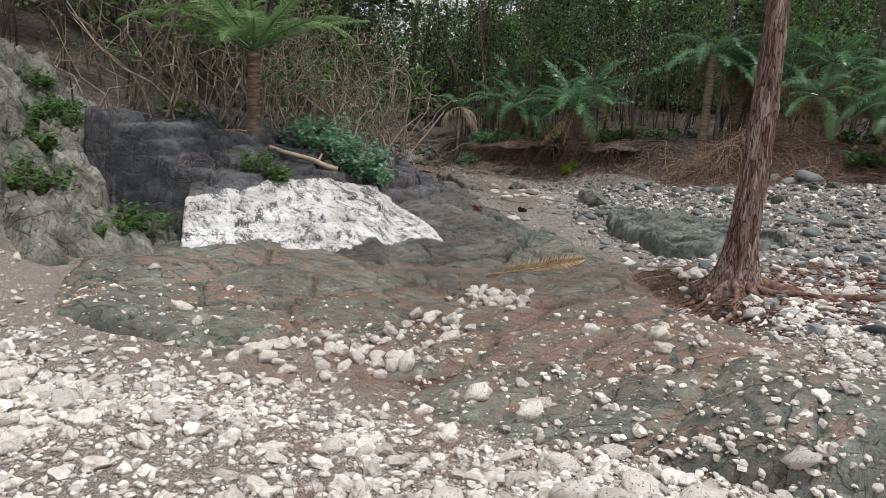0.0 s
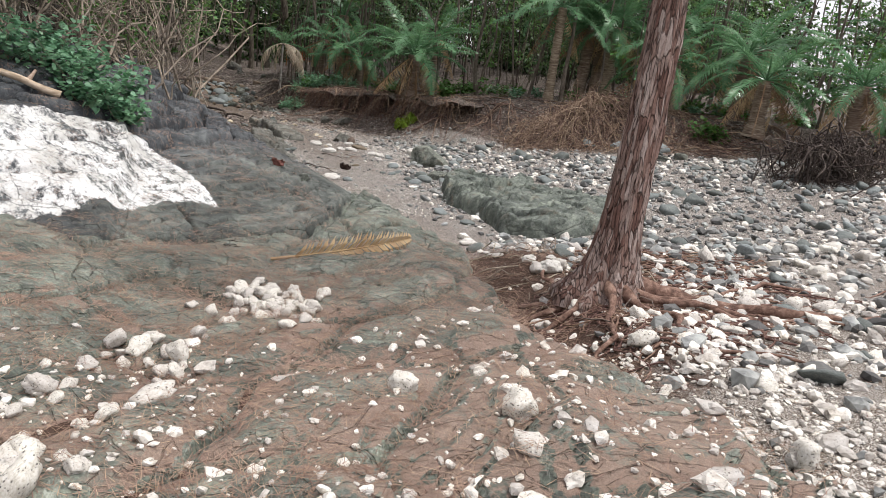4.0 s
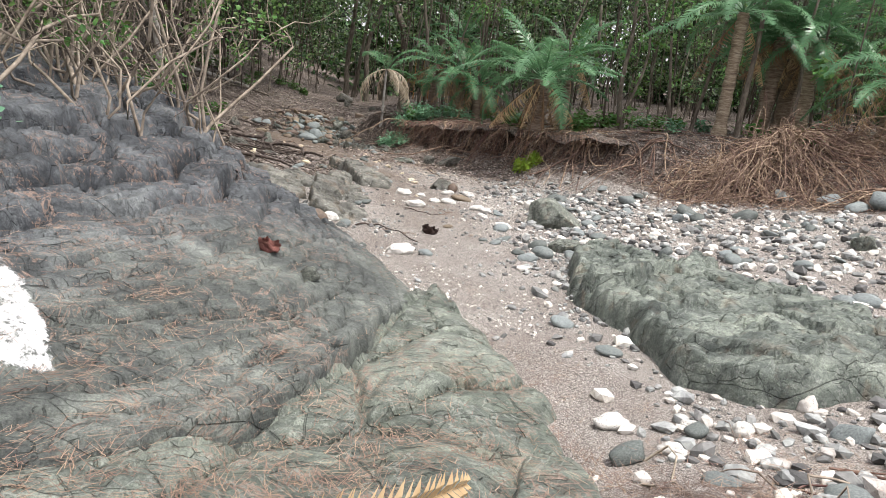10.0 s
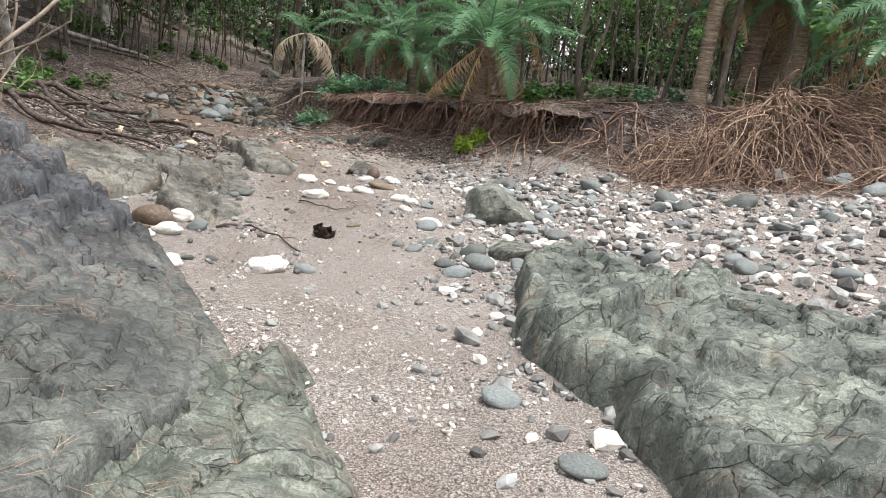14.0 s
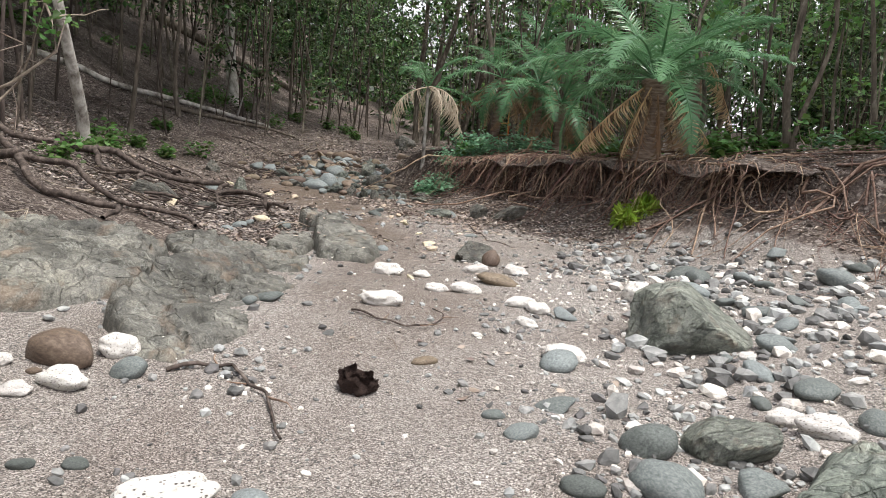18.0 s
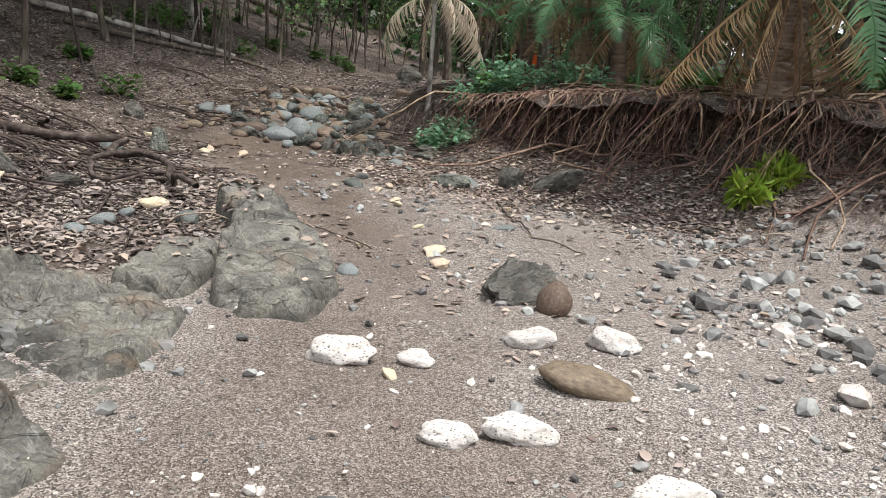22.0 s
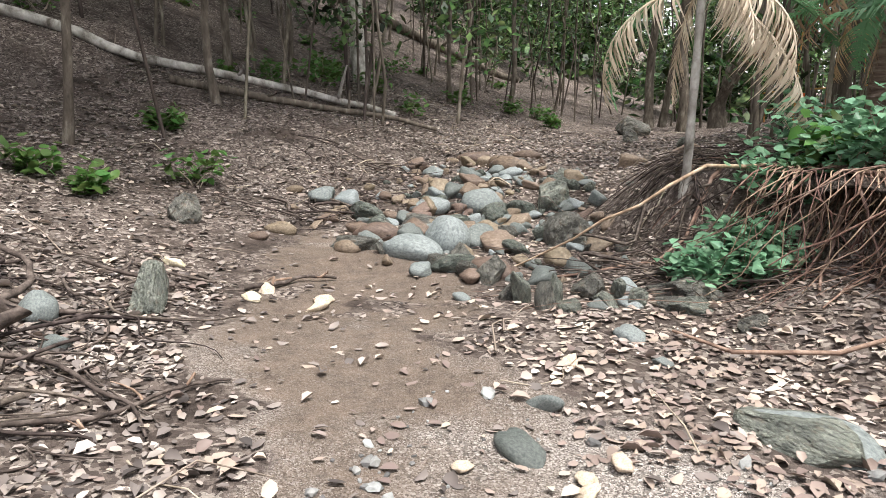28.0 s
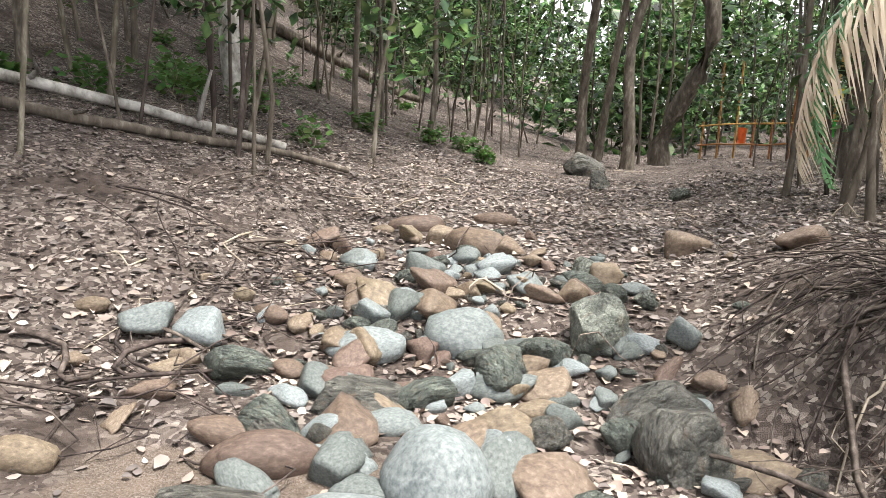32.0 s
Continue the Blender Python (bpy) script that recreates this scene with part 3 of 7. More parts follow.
gx = spaced([(-900, 0), (-120, 120), (-30, 10), (-12, 1.0), (-4.5, 0.16), (6.5, 0.08), (13, 0.14), (35, 1.0), (120, 10), (900, 120)])
gy = spaced([(-900, 0), (-120, 120), (-20, 10), (-2, 0.8), (2.5, 0.15), (33, 0.085), (45, 0.2), (70, 1.2), (140, 10), (900, 120)])
GX, GY = np.meshgrid(gx, gy)
GZ = ground_z(GX, GY)
nx, ny = len(gx), len(gy)
ids = np.arange(nx * ny).reshape(ny, nx)
gf = np.stack([ids[:-1, :-1], ids[:-1, 1:], ids[1:, 1:], ids[1:, :-1]], -1).reshape(-1, 4)


def zones(x, y):
    """How far sand, soil, coral rubble, needles and damp earth cover the ground."""
    past_bank = smooth01((y - bank_line(x)) * 0.72, -0.9, 0.1) * smooth01(x, -1.2, 0)
    on_hill = smooth01(hill_toe(y) - x, -0.5, 0.4)
    litter = smooth01(y + 0.35 * np.abs(x - 0.6), 24.3, 27.5)
    way = np.exp(-((x - np.interp(y, [14, 18, 22, 23.6, 25, 27, 28, 29.5], [2.9, 2.2, 1.4, 0.6, -0.2, -1.5, -1.8, -2.1])) / np.interp(y, [24, 26.5], [0.8, 0.98])) ** 2) ** 1.3
    way = np.clip(way * (1.2 + 0.6 * fbm(x * 1.7, y * 1.7, 210, 3)) - 0.25 * smooth01(fbm(x * 3.1, y * 3.1, 214, 3), 0.1, 0.6), 0, 1)
    beside = 0.95 * smooth01(0.3 - x, 0, 0.9) * smooth01(y, 21.0, 22.4)
    soil = np.clip(np.maximum.reduce([past_bank, on_hill, litter, beside]) * (1 - way * (1 - smooth01(y, 28.2, 29.2))), 0, 1)
    rubble = np.clip(np.maximum((1 - smooth01(y, 6, 9.5)), smooth01(x, 3.2, 4.4) * (1 - smooth01(y, 10, 18)) * 0.5), 0, 1)
    tree = 1.15 * np.exp(-((x - 3.3) ** 2 + (y - 9.0) ** 2) / 3.6)
    needles = np.clip(1.1 * tree + 0.75 * np.exp(-((x - 0.6) / 2.6) ** 2 - ((y - 6.8) / 2.6) ** 2), 0, 1)
    damp = way * smooth01(y, 17, 21) * (0.5 + 0.6 * smooth01(y, 22.5, 25.0)) + smooth01(y, 25.5, 27.5)
    return soil, rubble, needles, np.clip(damp, 0, 1)


me = mesh("ground", np.stack([GX, GY, GZ], -1).reshape(-1, 3), gf, GROUND)
for key, val in zip(("soil", "rubble", "needles", "damp"), zones(GX.ravel(), GY.ravel())):
    layer(me, key, val)
ground = tagged(new("ground", me), "beach gravel and coral rubble running into leafy forest soil", "ground", kind="structure")


# ---- rock outcrops ----
def inside_distance(x, y, poly):
    """Signed distance to the outline of a rock, positive within it."""
    d, within = np.full(x.shape, 99.0), np.zeros(x.shape, bool)
    for (ax, ay), (bx, by) in zip(poly, poly[1:] + poly[:1]):
        ex, ey = bx - ax, by - ay
        t = np.clip(((x - ax) * ex + (y - ay) * ey) / (ex * ex + ey * ey), 0, 1)
        d = np.minimum(d, np.hypot(x - ax - t * ex, y - ay - t * ey))
        within ^= ((ay > y) != (by > y)) & (x < ex * (y - ay) / (ey if ey else 1e-9) + ax)
    return np.where(within, d, -d)


def blocks_of(owner, mask, least=70):
    """Joins the faces of a grid into connected blocks; scraps go to their neighbours."""
    lab = np.where(mask, np.arange(1, owner.size + 1).reshape(owner.shape), 0)

    def spread(lab, owner, free):
        while True:
            old = lab.copy()
            for ax in (0, 1):
                for st in (1, -1):
                    a = [slice(None)] * 2
                    b = [slice(None)] * 2
                    a[ax], b[ax] = (slice(1, None), slice(None, -1)) if st > 0 else (slice(None, -1), slice(1, None))
                    a, b = tuple(a), tuple(b)
                    if free is None:
                        lab[a] = np.where((owner[a] == owner[b]) & (lab[a] > 0) & (lab[b] > 0), np.maximum(lab[a], lab[b]), lab[a])
                    else:
                        lab[a] = np.where(free[a] & (lab[a] == 0), lab[b], lab[a])
            if (lab == old).all():
                return lab

    lab = spread(lab, owner, None)
    kinds, counts = np.unique(lab, return_counts=True)
    scrap = np.isin(lab, kinds[counts < least]) & mask
    lab = np.where(scrap, 0, lab)
    return spread(lab, owner, scrap)


def rock_patch(name, poly, surface, mat, label, step=0.03, edge=0.3, crack=0.9, depth=0.05, stepped=0.06, stretch=(1.0, 1.0), turn=0.0, seed=20, rough=0.03, litter=0.0, wobble=0.12, pale=None, ledge=0.0, period=0.45, ledge_turn=0.6, facet=0.15, hump=0.04, blocky=None, slate=None, terrace=(), drift=None, joint=0.035):
    """An outcrop: its blocks are parts, parted by the joints. pale: where a flat white face lies. blocky: where it is broken most.
    terrace: heights of the steps into which its slope breaks, with how strongly each shows."""
    xs, ys = [p[0] for p in poly], [p[1] for p in poly]
    X, Y = np.meshgrid(np.arange(min(xs) - 0.3, max(xs) + 0.3, step), np.arange(min(ys) - 0.3, max(ys) + 0.3, step))
    d = inside_distance(X, Y, poly) + wobble * fbm(X * 1.7, Y * 1.7, seed + 3, 3)
    c, s = math.cos(turn), math.sin(turn)
    u, v = X * c + Y * s, -X * s + Y * c
    u = (u + 0.07 * fbm(X * 0.8, Y * 0.8, seed + 5, 3)) * crack * stretch[0]
    v = (v + 0.07 * fbm(X * 0.8 + 31, Y * 0.8, seed + 6, 3)) * crack * stretch[1]
    border, cell, lean = cells(u, v, seed)
    fine, cell2, lean2 = cells(u * 2.4 + 5, v * 2.4, seed + 9)
    tiny, cell3, lean3 = cells(u * 6.1 + 5, v * 5.3, seed + 15)
    broken = blocky(X, Y) if blocky else 1.0
    relief = (1 - 0.9 * pale(X, Y)) if pale else 1.0
    groove = np.exp(-((border / joint) ** 2)) * depth + np.exp(-((fine / 0.045) ** 2)) * depth * 0.5 * broken + np.exp(-((tiny / 0.09) ** 2)) * depth * 0.2 * broken
    Z = stepped * (cell - 0.5) * smooth01(border, 0, 0.03) + broken * stepped * (0.5 * (cell2 - 0.5) * smooth01(fine, 0, 0.05) + 0.25 * (cell3 - 0.5) * smooth01(tiny, 0, 0.12))
    Z = Z + hump * smooth01(border, 0, 0.4) + rough * fbm(X * 1.6, Y * 1.6, seed + 1, 5) - groove
    Z = Z + facet * (lean + broken * (0.55 * lean2 + 0.4 * lean3)) / crack
    if ledge:
        w = (X * math.cos(ledge_turn) + Y * math.sin(ledge_turn)) / period + 0.5 * fbm(X * 0.6, Y * 0.6, seed + 41, 2) + 1.3 * cell
        lift = 0.5 + 0.5 * value_noise(X * 1.1, Y * 1.1, seed + 44)
        for scale, amount in ((1.0, 1.0), (2.3, 0.45)):
            fr = (w * scale) % 1.0
            Z = Z + ledge * amount * lift * np.minimum(broken, 2.6) * (np.where(fr < 0.92, fr / 0.92, (1 - fr) / 0.08) - 0.5)
    slope = surface(X, Y)
    for high, show, cut in terrace:
        h = slope / high + 0.5 * fbm(X * 0.12 / high, Y * 0.12 / high, seed + 51, 3) + 0.9 * cell + 0.3 * cell2
        fr = h - np.floor(h)
        Z = Z + high * (np.where(fr < 0.88, 0.3 * fr, 0.264 + (fr - 0.88) * 6.13) - fr - cut * np.exp(-(((fr - 0.84) / 0.05) ** 2))) * show(X, Y)
    Z = slope + Z * relief
    base = ground_z(X, Y) - 0.15
    t = np.clip(d / edge, 0, 1)
    Z = base + np.maximum(Z - base, 0.02) * (1 - (1 - t) ** 2)
    keep = d > -0.03
    n = np.arange(X.size).reshape(X.shape)
    f = np.stack([n[:-1, :-1], n[:-1, 1:], n[1:, 1:], n[1:, :-1]], -1).reshape(-1, 4)
    whole = keep.ravel()[f].all(1)
    V = np.stack([X, Y, Z], -1).reshape(-1, 3)
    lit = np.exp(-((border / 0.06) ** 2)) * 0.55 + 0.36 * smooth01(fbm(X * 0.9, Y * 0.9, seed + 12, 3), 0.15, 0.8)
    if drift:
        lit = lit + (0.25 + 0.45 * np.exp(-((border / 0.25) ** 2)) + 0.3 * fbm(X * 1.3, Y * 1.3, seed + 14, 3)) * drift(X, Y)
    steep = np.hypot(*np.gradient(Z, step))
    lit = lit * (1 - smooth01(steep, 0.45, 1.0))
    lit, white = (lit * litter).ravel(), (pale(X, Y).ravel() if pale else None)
    ob = tagged(new(name), label, "rock")
    owner = blocks_of(cell[:-1, :-1], whole.reshape(cell[:-1, :-1].shape)).ravel()
    for k in np.unique(owner):  # one part for each block
        if k == 0:
            continue
        g = f[(owner == k) & whole]
        used = np.unique(g)
        remap = np.zeros(X.size, np.int64)
        remap[used] = np.arange(len(used))
        me = mesh("block", V[used], remap[g], mat)
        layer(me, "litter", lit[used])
        if pale:
            layer(me, "pale", white[used])
        if slate:
            layer(me, "slate", slate(V[used, 0], V[used, 1]))
        part("block", me, ob)
    return ob


def joint_line(y):
    """The open joint between the ridge and the low bedrock."""
    return np.interp(y, [9.6, 10.4, 11.06, 11.6, 12.5, 14.1, 14.6], [-0.1, 0.42, 0.98, 1.26, 1.48, 1.86, 1.95])


def apron_surface(x, y):
    """Low bedrock that the rubble and needles lap over."""
    u, v = np.clip(x - 1, -3.4, 2), np.clip(y - 11, -8, 4)
    z = -1.044 - 0.0446 * u - 0.0477 * v + 0.0082 * u * u - 0.0295 * u * v + 0.0043 * v * v
    z = z + 0.3 * smooth01(-x, 0.5, 2.8) + 0.05 * fbm(x * 0.9, y * 0.9, 205, 3)
    z = z + 0.11 * np.exp(-((x - 2.05) / 0.4) ** 2) - 0.08 * np.exp(-((x - 0.35) / 0.45) ** 2 - ((y - 8.7) / 0.9) ** 2)
    z = z + 0.12 * smooth01(-x, -0.1, 0.9) * np.exp(-((y - 8.7 - 0.3 * x) / 0.6) ** 2)
    return z - 0.07 * np.exp(-((x - joint_line(y)) / 0.035) ** 2) * smooth01(y, 10.2, 11.2)


def face_distance(x, y):
    """How far a place lies behind the foot of the slanted face over the beach."""
    return -0.505 * (x + 3.1) + 0.863 * (y - 8.45)


def ridge_surface(x, y):
    """The dark ridge: it climbs towards the hill and ends in a slanted face over the beach."""
    far = np.interp(x, [-5, -3, -2.1, -1.5, -0.55, 0.3, 0.62, 1.3, 1.9], [0.95, 0.62, 0.42, 0.22, -0.26, -0.56, -0.64, -0.92, -1.15]) - 0.03 * (y - 14)
    u, v = x - 1, y - 11
    near = -0.981 - 0.2453 * u + 0.1613 * v - 0.0093 * u * u - 0.0595 * u * v - 0.038 * v * v
    z = far + (near - far) * smooth01(x, -1.5, -0.7)
    edge = -0.858 * (x + 0.5) + 0.513 * (y - 10.2)
    z = np.minimum(z, -0.8 + 0.55 * np.maximum(edge, 0) + smooth01(x, 0.1, 0.7))
    return np.minimum(z, -0.85 + 0.85 * np.maximum(face_distance(x, y), 0) + smooth01(x, 0.1, 0.7))


PALE = [(-3.18, 8.45), (-3.44, 8.92), (-3.48, 9.42), (-2.67, 10.0), (-1.8, 11.16), (-0.92, 11.84), (-0.38, 11.52), (0.09, 11.01), (-0.38, 10.68), (-1.13, 9.79), (-1.81, 9.27), (-2.2, 9.01)]


def ridge_pale(x, y):
    return 0.86 * smooth01(inside_distance(x, y, PALE) + 0.03 * fbm(x * 4, y * 4, 71, 3), -0.05, 0.08)


def ridge_broken(x, y):
    """The upper part of the ridge is broken into ledges; below it is worn smooth."""
    return 0.05 + 0.95 * smooth01(-x + 0.35 * (y - 13), -0.2, 0.7)


def ridge_slate(x, y):
    return smooth01(-x + 0.35 * (y - 13) + 0.3 * fbm(x * 1.2, y * 1.2, 77, 3), -0.7, 0.8)


RIDGE = [(-3.25, 8.35), (-2.0, 9.0), (-0.4, 10.0), (0.1, 10.3), (0.55, 10.55), (1.0, 11.06), (1.28, 11.6), (1.5, 12.5), (1.88, 14.1), (1.8, 14.35), (1.42, 15.0), (1.1, 15.6), (0.5, 16.6), (-0.3, 17.2), (-1.3, 17.7), (-2.4, 18), (-5, 16), (-5, 10), (-3.5, 9.6)]
rock_patch("rock_ridge", RIDGE, ridge_surface, ROCK_DARK, "dark cracked slate ridge with a white crusted face", step=0.02, joint=0.02, edge=0.05, crack=0.7, depth=0.07, stepped=0.03, stretch=(0.6, 1.2), turn=0.9, seed=20, rough=0.015, litter=0.75, wobble=0.05, pale=ridge_pale, facet=0.07, hump=0.012, blocky=lambda x, y: 0.3 + 0.5 * ridge_broken(x, y), slate=ridge_slate, terrace=((0.2, ridge_broken, 0.8), (0.05, lambda x, y: 0.75 + 0 * x, 0.9)))


APRON = [(-4.2, 8.2), (-3.9, 6.7), (-2.6, 5.9), (-1.6, 5.2), (-0.6, 4.6), (0.8, 3.9), (2.0, 3.2), (2.9, 3.2), (3.2, 5.2), (2.95, 6.8), (2.65, 8.3), (2.65, 9.4), (2.95, 10.7), (2.85, 12.2), (2.5, 13.5), (2.1, 14.6), (1.7, 14.4), (0.9, 13.4), (0.1, 12.2), (-0.9, 11.0), (-2.5, 10.2), (-3.4, 9.4)]
rock_patch("rock_apron", APRON, apron_surface, ROCK_GREEN, "grey-green weathered bedrock strewn with brown needles", step=0.026, edge=0.22, joint=0.022, crack=0.95, depth=0.075, stepped=0.05, stretch=(0.7, 1.15), turn=0.75, seed=40, rough=0.018, litter=1.25, facet=0.11, hump=0.06, blocky=lambda x, y: 0.3 + 0 * x, terrace=((0.05, lambda x, y: 0.5 + 0 * x, 0.9),), drift=lambda x, y: 0.25 + 0.75 * (1 - smooth01(y, 7.2, 9.0)))


def outcrop_surface(x, y):
    return -0.94 - 0.05 * (y - 14) + 0.07 * (x - 5)


OUTCROP = [(3.5, 15.3), (3.85, 14.2), (3.9, 12.9), (4.4, 12.5), (5.4, 12.5), (6.4, 13.1), (6.6, 14.3), (5.6, 15.6), (4.9, 17.0), (4.1, 17.4), (3.7, 16.6)]
rock_patch("rock_outcrop", OUTCROP, outcrop_surface, ROCK_CHANNEL, "blocky green-grey outcrop beside the gravel channel", step=0.024, edge=0.12, crack=1.05, depth=0.08, stepped=0.15, stretch=(0.75, 1.25), turn=0.9, seed=60, rough=0.015, wobble=0.1, facet=0.34, hump=0.0, blocky=lambda x, y: 0.75 + 0 * x, joint=0.025)


def shelf(name, poly, surface, label, seed, crack=1.3, facet=0.2):
    return rock_patch(name, poly, surface, ROCK_BROWN, label, step=0.022, edge=0.07, crack=crack, depth=0.04, stepped=0.06, stretch=(0.7, 1.2), turn=0.5, seed=seed, rough=0.012, wobble=0.07, ledge=0.035, period=0.4, ledge_turn=-0.9, facet=facet, hump=0.0, blocky=lambda x, y: 1.3 + 0 * x, joint=0.02, terrace=((0.04, lambda x, y: 0.6 + 0 * x, 0.7),))


shelf("rock_shelf", [(-1.6, 18.2), (-0.9, 18.2), (-0.4, 18.5), (-0.1, 19.3), (-0.3, 20.3), (-1.0, 20.8), (-2.0, 20)], lambda x, y: -1.26 - 0.12 * x + 0.04 * (y - 19), "low brown-grey rock shelf under the roots", 80)
shelf("rock_shelf", [(0.05, 18.6), (0.55, 18.0), (0.85, 18.05), (1.0, 18.8), (0.88, 19.4), (0.85, 20.1), (0.3, 20.4), (-0.2, 20.2), (-0.1, 19.4)], lambda x, y: -1.2 - 0.24 * (x - 0.2) + 0.02 * (y - 19), "tilted brown-green rock rising from the sand", 85, 0.9, 0.14)
shelf("rock_shelf", [(-0.3, 20.3), (0.2, 20.25), (0.75, 20.4), (0.7, 20.9), (0.55, 21.5), (0.3, 21.7), (-0.6, 21.9), (-1.0, 21.2)], lambda x, y: -1.345 - 0.08 * x, "low jointed brown-grey rock beside the sand", 88, 1.3, 0.16)
shelf("rock_slab", [(0.5, 21.7), (0.8, 21.55), (1.1, 21.6), (1.08, 22.1), (0.8, 22.9), (0.35, 23.4), (-0.05, 23.5), (0.1, 22.7)], lambda x, y: -1.34 + 0.1 * (y - 21.6) - 0.1 * (x - 0.5), "brown-grey slab of rock set in the sand", 90, 0.8, 0.1)
shelf("rock_slab", [(0.0, 21.65), (0.45, 21.7), (0.4, 22.2), (0.15, 22.6), (-0.2, 22.5)], lambda x, y: -1.31 + 0.03 * (y - 22), "small brown rock with a pale patch beside a slab", 93, 1.1, 0.14)
shelf("rock_slab", [(-0.1, 23.3), (0.2, 23.3), (0.05, 23.9), (-0.4, 24.0), (-0.4, 23.6)], lambda x, y: -1.24 + 0.0 * x, "dark brown rock standing behind the slab", 95, 1.5, 0.2)


def cliff_surface(x, y):
    return ground_z(x, y) + 0.16 + 0.22 * fbm(x * 1.1, y * 1.1, 300, 3)


rock_patch("rock_cliff", [(-3.15, 8.3), (-3.3, 9.4), (-3.2, 10.6), (-2.6, 12.5), (-4.5, 13.5), (-10, 13), (-10, 5.5), (-5.4, 5.6), (-4.1, 7.2)], cliff_surface, ROCK_CLIFF, "rugged grey cliff rock climbing to the forest", step=0.05, edge=0.3, crack=1.9, depth=0.1, stepped=0.35, stretch=(1, 0.8), turn=0.3, seed=110, rough=0.08, ledge=0.12, period=0.6, ledge_turn=1.9, facet=0.55, hump=0.05)


# ---- trunks, limbs and roots ----
def tube(points, radii, sides=6):
    """Corners and faces of a tapered tube along points."""
    P = np.asarray(points, float)
    n = len(P)
    T = np.gradient(P, axis=0)
    T /= np.linalg.norm(T, axis=1)[:, None] + 1e-9
    ref = np.where(np.abs(T[:, 2:3]) > 0.9, [[1.0, 0, 0]], [[0, 0, 1.0]])
    A = np.cross(T, ref)
    A /= np.linalg.norm(A, axis=1)[:, None] + 1e-9
    B = np.cross(T, A)
    ang = np.linspace(0, 2 * np.pi, sides, endpoint=False)
    rr = np.asarray(radii, float)
    ring = A[:, None] * np.cos(ang)[None, :, None] + B[:, None] * np.sin(ang)[None, :, None]
    V = P[:, None] + ring * (rr[:, None, None] if rr.ndim == 1 else rr[:, :, None])
    i = np.arange(n * sides).reshape(n, sides)
    j = np.roll(i, -1, 1)
    F = np.stack([i[:-1], j[:-1], j[1:], i[1:]], -1).reshape(-1, 4)
    return V.reshape(-1, 3), F


def wander(a, b, n=8, amount=0.1, sag=0.0):
    """A line from a to b that bends by chance, evenly."""
    a, b = np.asarray(a, float), np.asarray(b, float)
    t = np.linspace(0, 1, n)[:, None]
    off = sum(R.normal(0, amount / k, (1, 3)) * np.sin(np.pi * k * t + (0 if k == 1 else R.uniform(0, 6))) * np.sin(np.pi * t) ** 0.5 for k in (1, 2, 3))
    off[:, 2] -= sag * np.sin(np.pi * t[:, 0])
    return a + (b - a) * t + off


# ---- leaves ----
def leaf_set(centres, size, spread=0.5, flat=0.0, long=1.8, droop=0.0, far=False):
    """A folded, pointed leaf at each centre, turned by chance."""
    n = len(centres)
    size = np.broadcast_to(size, n) * R.uniform(0.7, 1.3, n)
    az = R.uniform(0, 2 * np.pi, n)
    el = R.normal(-droop, spread, n) * (1 - flat)
    d = np.stack([np.cos(az) * np.cos(el), np.sin(az) * np.cos(el), np.sin(el)], 1)
    side = np.stack([-np.sin(az), np.cos(az), R.normal(0, 0.35 * (1 - flat) + 0.1, n)], 1)
    up = np.cross(d, side)
    L = size[:, None]
    a, b = centres, centres + d * L
    w = side * L * 0.5 / long + up * L * 0.07
    w2 = side * L * 0.5 / long - up * L * 0.07
    if far:
        mid = centres + d * L * 0.5
        V = np.stack([a, mid - w2, b, mid + w], 1).reshape(-1, 3)
        return V, np.arange(n * 4).reshape(n, 4)
    bend = up * L * R.normal(0.0, 0.12, (n, 1))
    m1, m2 = centres + d * L * 0.3 + bend, centres + d * L * 0.7 + bend
    V = np.stack([a, m1 - w2, m2 - w2 * 0.85, b, m2 + w * 0.85, m1 + w], 1).reshape(-1, 3)
    i = np.arange(n)[:, None] * 6
    F = np.concatenate([i + [0, 1, 2, 3], i + [0, 3, 4, 5]])
    return V, F


def clump_points(centres, radius, each):
    k = len(centres)
    p = R.normal(0, 1, (k, each, 3))
    p /= np.linalg.norm(p, axis=2, keepdims=True)
    p *= R.uniform(0.25, 1, (k, each, 1)) ** 0.5
    rad = np.broadcast_to(radius, k)[:, None, None]
    return (np.asarray(centres)[:, None] + p * rad * np.array([1, 1, 0.75])).reshape(-1, 3)


# ---- stones ----
def ico(level=1):
    bm = bmesh.new()
    bmesh.ops.create_icosphere(bm, subdivisions=level, radius=1.0)
    V = np.array([v.co[:] for v in bm.verts])
    F = np.array([[v.index for v in f.verts] for f in bm.faces])
    bm.free()
    return V, F


ICO1, ICO2, ICO3, ICO4 = ico(1), ico(2), ico(3), ico(4)


def lumpy(base, seed, amount=0.25, scale=1.6):
    V, F = base
    out = []
    for v in V:
        p = Vector(v) * scale + Vector((seed * 3.7, seed * 1.3, 0))
        out.append(v * (1 + amount * noise.fractal(p, 0.9, 2.1, 3)))
    return np.array(out), F


